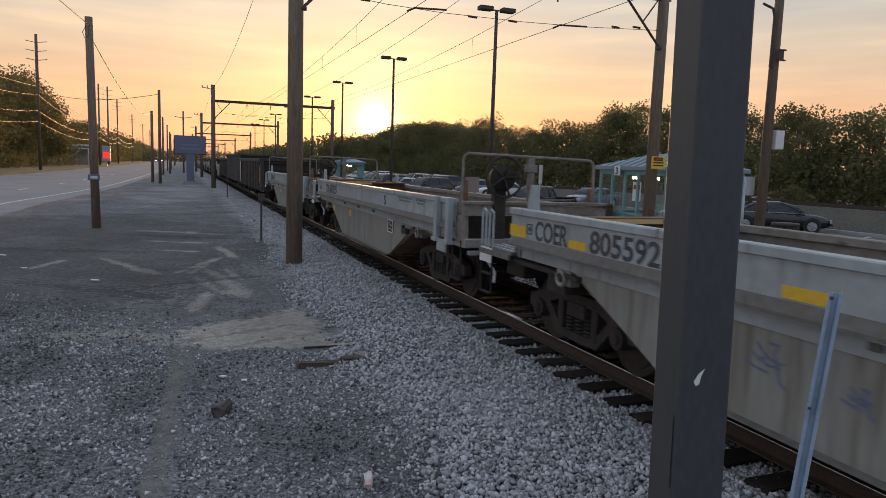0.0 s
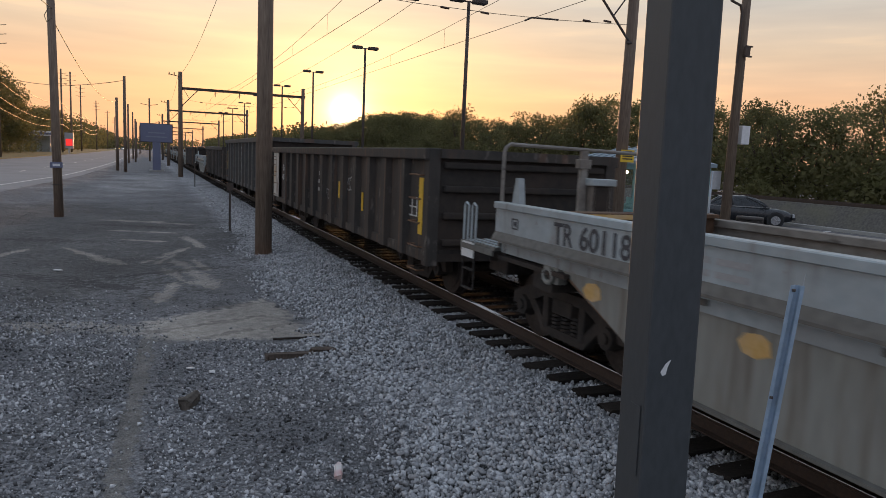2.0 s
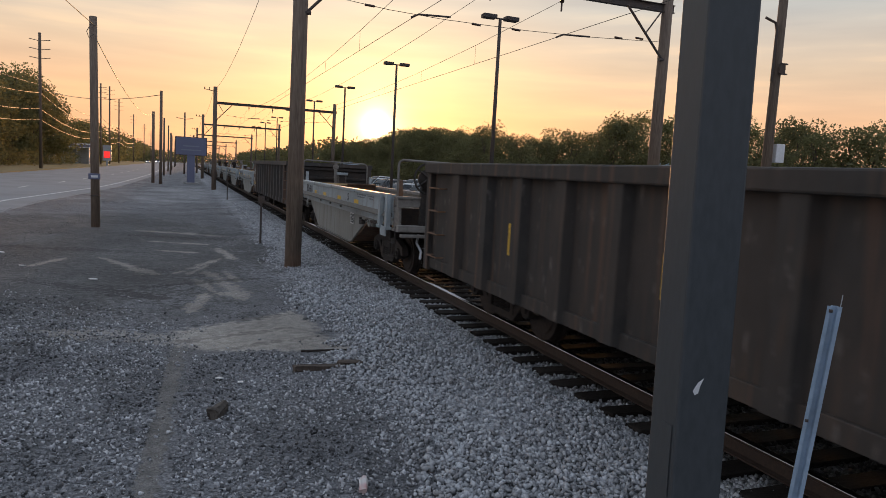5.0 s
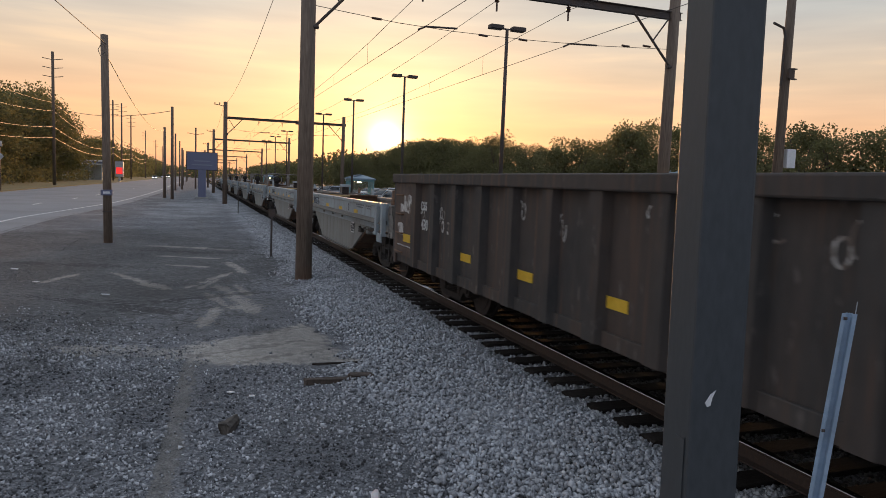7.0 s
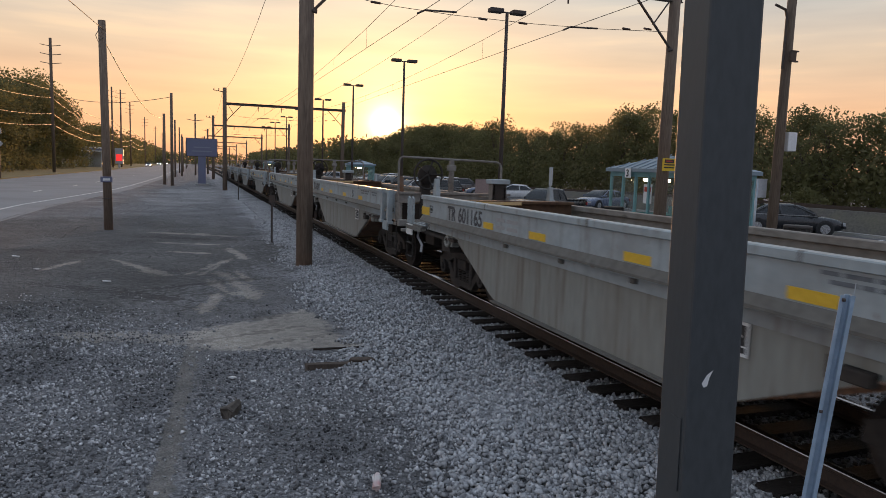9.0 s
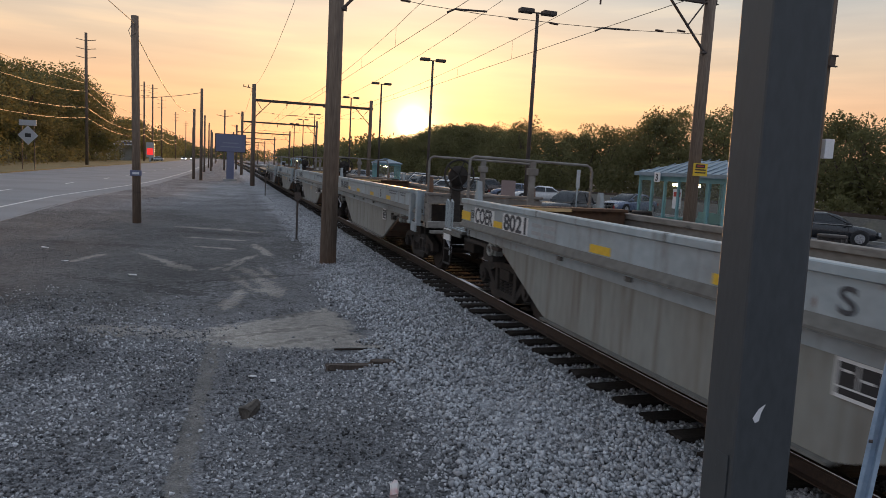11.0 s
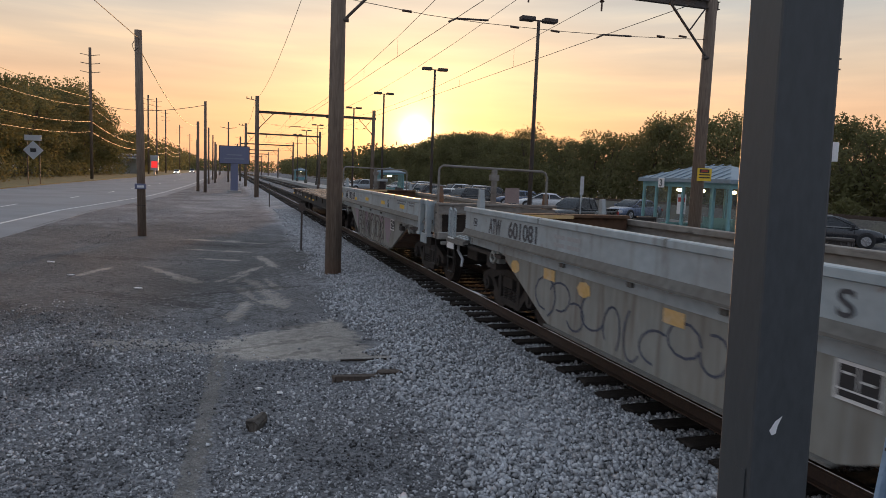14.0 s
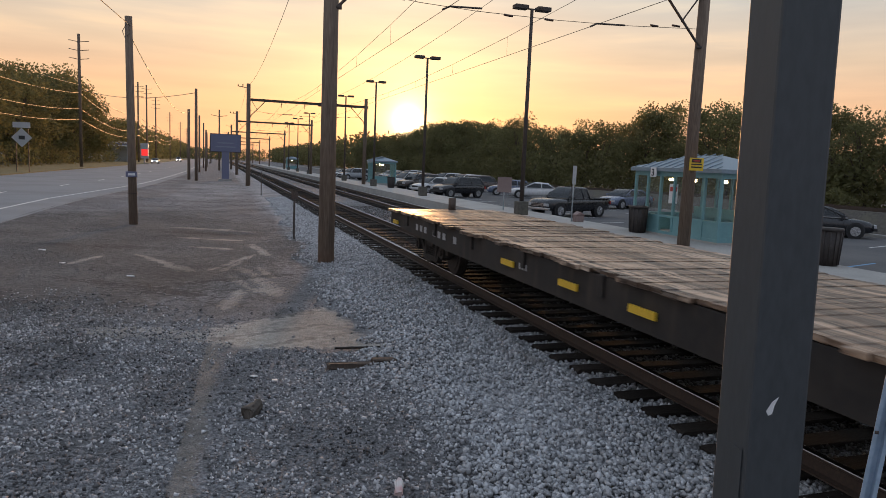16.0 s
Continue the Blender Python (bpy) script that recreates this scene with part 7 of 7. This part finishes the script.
        boxed("door_seam", (min(s * 0.881, s * 0.884), max(s * 0.881, s * 0.884), y3 - 0.2, y3 - 0.19, 0.45, belt - 0.06), BLACK, c)
    boxed("grille", (-0.42, 0.42, f - 0.05, f + 0.01, belt - 0.44, belt - 0.28), BLACK, c)
    if style == "pickup":
        for z in (belt - 0.43, belt - 0.36, belt - 0.29):
            boxed("grille_bar", (-0.42, 0.42, f + 0.01, f + 0.018, z, z + 0.018), ALLOY, c, "chrome grille bar")
    boxed("bumper", (-0.86, 0.86, f - 0.1, f + 0.04, 0.38, 0.52), ALLOY if style == "pickup" else BLACK if style == "suv" else PAINTS[colour], c, bevel=0.03)
    return c


LOT_Z, NOSE_IN, NOSE_OUT = -0.35, 110, -110


def park(style, colour, x, y, turn, label):
    motor_car(style, colour, pose(x, y, LOT_Z, 0, 0, turn), label)


park("pickup", "black", 18.9, 34.9, NOSE_IN, "black pickup truck parked nose to the platform")
park("suv", "black", 18.9, 54.1, NOSE_IN, "black sport utility car parked by the platform")
park("hatch", "white", 18.7, 60.3, NOSE_IN, "white hatchback parked by the platform")
park("suv", "brown", 18.9, 66.0, NOSE_IN, "dark brown sport utility car parked by the platform")
park("suv", "white", 19.4, 72.0, NOSE_IN, "white sport utility car parked by the platform")
park("suv", "silver", 18.4, 98.0, NOSE_IN, "silver sport utility car parked by the platform")
park("sedan", "white", 18.2, 106.0, NOSE_IN, "white saloon parked by the platform")
park("suv", "white", 26.4, 73.5, NOSE_IN, "white sport utility car in the far parking row")
park("suv", "brown", 26.6, 67.3, NOSE_OUT, "dark brown sport utility car in the far parking row")
park("hatch", "blue", 26.2, 60.2, NOSE_OUT + 180, "blue hatchback in the far parking row")
park("sedan", "white", 26.6, 55.6, NOSE_OUT + 180, "white saloon in the far parking row")
park("sedan", "blue", 28.0, 43.4, NOSE_IN, "blue-grey saloon in the far parking row")
park("sedan", "black", 26.9, 25.5, NOSE_OUT - 15, "black saloon parked near the kerb")
for k in range(6):
    park(("suv", "sedan", "hatch")[k % 3], ("white", "silver", "brown", "white", "blue", "white")[k], 26.4, 80 + k * 5.6, NOSE_IN, "parked car in the far parking row")
TRAFFIC = [motor_car("sedan", "white", pose(-15.3, 390, -0.3, 0, 0, 180), "white saloon with lit headlamps driving on the road", True, "cars on the road"),
           motor_car("suv", "silver", pose(-13.5, 400, -0.3, 0, 0, 180), "silver car with lit headlamps driving on the road", True, "cars on the road"),
           motor_car("sedan", "silver", pose(-15.0, 420, -0.3, 0, 0, 180), "silver saloon with lit headlamps turning off the road", True, "cars on the road")]


# ---- trees ----
def leaf_cloud(n, clumps, sizes, reach):
    """Small four-cornered leaves, turned every way, gathered round the clumps (x, y, z, radius, height, count)."""
    spots = []
    for cx, cy, cz, r, h, count in clumps:
        d = n.normal(size=(count, 3))
        d /= np.linalg.norm(d, axis=1, keepdims=True)
        d *= n.uniform(*reach, (count, 1)) ** 0.6 * np.array([r, r, h])
        spots.append(d + np.array([cx, cy, cz]))
    c = np.concatenate(spots)
    u = n.normal(size=c.shape)
    u /= np.linalg.norm(u, axis=1, keepdims=True)
    v = np.cross(u, n.normal(size=c.shape))
    v /= np.linalg.norm(v, axis=1, keepdims=True)
    s = n.uniform(*sizes, (len(c), 1))
    quads = np.stack([c - u * s, c + v * s * 0.58, c + u * s, c - v * s * 0.58], 1).reshape(-1, 3)
    return quads.tolist(), np.arange(len(quads)).reshape(-1, 4).tolist()


def tree_model(seed, height, radius, leaves):
    """Trunk with limbs and a crown of many small leaf clumps, uneven and with gaps."""
    rng = random.Random(seed)
    t = thing("tree", "leafy green deciduous tree in a dense row", "tree", "trees along the line")
    bm = bm_new()
    base = height * 0.35
    rod(bm, (0, 0, -0.3), (0.1, 0.05, base), 0.22, 0.15, 8)
    centres = []
    for k in range(26):
        a, f = rng.uniform(0, 6.283), rng.uniform(0.0, 1.0)
        z = height * (0.12 + 0.8 * f)
        spread = radius * (0.55 + 0.5 * math.sin(math.pi * min(1, 0.15 + f * 0.85))) * rng.uniform(0.35, 0.95)
        p = Vector((math.cos(a) * spread, math.sin(a) * spread, z))
        centres.append((p, rng.uniform(0.55, 1.15) * radius * 0.38))
        if k < 11:
            rod(bm, (0.1, 0.05, base * rng.uniform(0.6, 1.0)), p, 0.08, 0.03, 5)
    centres.append((Vector((0.1, 0.0, height * 0.9)), radius * 0.33))
    part("trunk", bm, BARK, t)
    n = np.random.default_rng(seed)
    verts, faces = leaf_cloud(n, [(*p, r, r * 0.8, int(leaves / len(centres))) for p, r in centres], (0.07, 0.16), (0.25, 1.12))
    part("crown", from_arrays("crown", verts, faces, LEAF), LEAF, t)
    return t


RIGHT_TOPS = ((14, 7.8), (33, 7.8), (37, 7.3), (44, 7.9), (52.7, 9.4), (58.5, 10.0), (66, 9.5), (73.7, 8.3), (85.5, 7.9), (91, 8.2), (94, 9.8), (103, 9.4), (112, 9.8), (125, 11.4), (148, 11.0), (172, 9.0), (206, 10.1), (260, 10.5))
LEFT_TOPS = ((60, 12.8), (117, 13.6), (141, 15.6), (165, 18.8), (181, 18.2), (189, 12.8), (238, 12.6), (290, 13.8))


def top_at(table, y):
    for (a, ha), (b, hb) in zip(table, table[1:]):
        if y <= b:
            return ha + (hb - ha) * max(0, (y - a) / (b - a))
    return table[-1][1]


def plant_trees():
    sizes = ((8.6, 3.4), (10.0, 3.9), (7.6, 3.2), (9.4, 3.6), (11.0, 4.2))
    models = [tree_model(31 + k, *sizes[k], 5200) for k in range(5)]
    rng = random.Random(77)
    spots = []
    for k in range(68):
        y = 14 + k * 2.9 + rng.uniform(-1.0, 1.0)
        spots.append((44 + rng.uniform(-1.6, 1.6), y, top_at(RIGHT_TOPS, y) * rng.uniform(0.9, 1.05), -0.2))
    for k in range(26):
        y = 20 + k * 7.0 + rng.uniform(-2, 2)
        spots.append((51 + rng.uniform(-2, 3), y, top_at(RIGHT_TOPS, y * 0.88) * rng.uniform(1.0, 1.12), -0.2))
    for k in range(44):
        y = 70 + k * 4.9 + rng.uniform(-1.5, 1.5)
        x = -31 + rng.uniform(-3, 2)
        if 186 < y < 222:
            x -= 8
        spots.append((x, y, top_at(LEFT_TOPS, y) * rng.uniform(0.93, 1.05), -0.3))
    for k in range(14):
        y = 72 + k * 8.0
        spots.append((-38 + rng.uniform(-3, 3), y, top_at(LEFT_TOPS, y) * rng.uniform(0.95, 1.12), -0.3))
    for i, (x, y, h, z) in enumerate(spots):
        model = models[i % 5]
        m = pose(x, y, z - 0.1, 0, 0, rng.uniform(0, 360))
        if i < 5:
            ob = model
            ob.matrix_world = m
        else:
            ob = copy_thing(model, m)
        s = (h - z) / sizes[i % 5][0]
        wide = max(s, 0.85) * rng.uniform(0.95, 1.12)
        ob.scale = (wide, wide, s)
    # the far ends of both woods, and the brush at their foot
    n = np.random.default_rng(5)
    clumps = [(44 + n.uniform(-4, 4), 195 + k * 2.6, 4.5 + n.uniform(-1, 1.6), 4, 5.2, 130) for k in range(150)]
    clumps += [(-30 + n.uniform(-4, 4), 280 + k * 3.5, 6.0 + n.uniform(-1.5, 1.5), 4, 7.0, 100) for k in range(110)]
    clumps += [(n.uniform(-26, 40), n.uniform(560, 640), 4.0, 8, 5, 120) for k in range(60)]
    verts, faces = leaf_cloud(n, clumps, (0.4, 0.85), (0.35, 1.15))
    me = from_arrays("far_woods", verts, faces, LEAF)
    tagged(new("far_woods", me), "distant dark green woods along the line", "woods", kind="stuff")
    clumps = [(40.8 + n.uniform(-1.6, 1.5), 12 + k * 1.5, 1.5 + n.uniform(-0.4, 1.3), 2.2, 2.3, 300) for k in range(130)]
    clumps += [(47.5 + n.uniform(-1.5, 1.5), 10 + k * 2.4, 2.6 + n.uniform(-0.5, 0.8), 3.0, 3.0, 240) for k in range(80)]
    clumps += [(50 + n.uniform(-1.0, 1.0), 6 + k * 2.2, 1.2, 2.6, 1.9, 190) for k in range(90)]
    clumps += [(-27 + n.uniform(-2, 2), 80 + k * 3, 1.0, 2.2, 1.8, 110) for k in range(70)]
    verts, faces = leaf_cloud(n, clumps, (0.10, 0.26), (0.25, 1.12))
    tagged(new("undergrowth", from_arrays("undergrowth", verts, faces, LEAF)), "dense green brush at the foot of the trees", "undergrowth", kind="stuff")
    verts, faces = [], []
    for k in range(9000):
        x, y = n.uniform(33.6, 40), 10 + 70 * n.uniform(0, 1) ** 1.5
        h, a = n.uniform(0.2, 0.6), n.uniform(0, 6.28)
        dx, dy = math.cos(a) * 0.03, math.sin(a) * 0.03
        i = len(verts)
        verts.extend([(x - dx, y - dy, -0.22), (x + dx, y + dy, -0.22), (x + n.uniform(-0.15, 0.15), y + n.uniform(-0.15, 0.15), h)])
        faces.append((i, i + 1, i + 2))
    tagged(new("dry_grass", from_arrays("dry_grass", verts, faces, GRASS)), "tufts of dry grass behind the bank", "grass", kind="stuff")


plant_trees()
bush = tree_model(99, 2.0, 1.15, 1100)
bush.name = "bush"
bush.matrix_world = pose(36.0, 33.1, -0.2)
tagged(bush, "pale green low bush in the dry grass", "bush")


# ---- movement ----
def motions():
    times = [k * 0.5 for k in range(33)]
    for c, s in TRAIN:
        walk(c, [(t, pose(TRACK_X[0], s - SPEED * t, 0)) for t in times])
    turn = math.degrees(SPEED / 0.42)
    spins = [k / 30 for k in range(481)]
    for w, a in WHEELS:
        walk(w, [(t, pose(0, a, 0.42, turn * t)) for t in spins])
    walk(TRAFFIC[0], [(t, pose(-15.3, 192 + 22 * (16 - t), -0.3, 0, 0, 180)) for t in times])
    walk(TRAFFIC[1], [(t, pose(-13.5, 267 + 15 * (16 - t), -0.3, 0, 0, 180)) for t in times])
    walk(TRAFFIC[2], [(t, pose(-15.0, 262 + 20 * (9 - t), -0.3, 0, 0, 180)) for t in times if t <= 9.5]
         + [(10.5, pose(-17.0, 236, -0.3, 0, 0, 160)), (11.5, pose(-23.0, 224, -0.3, 0, 0, 130)), (12.5, pose(-31.0, 219, -0.3, 0, 0, 110)), (16.0, pose(-36.0, 218, -0.3, 0, 0, 110))])


motions()
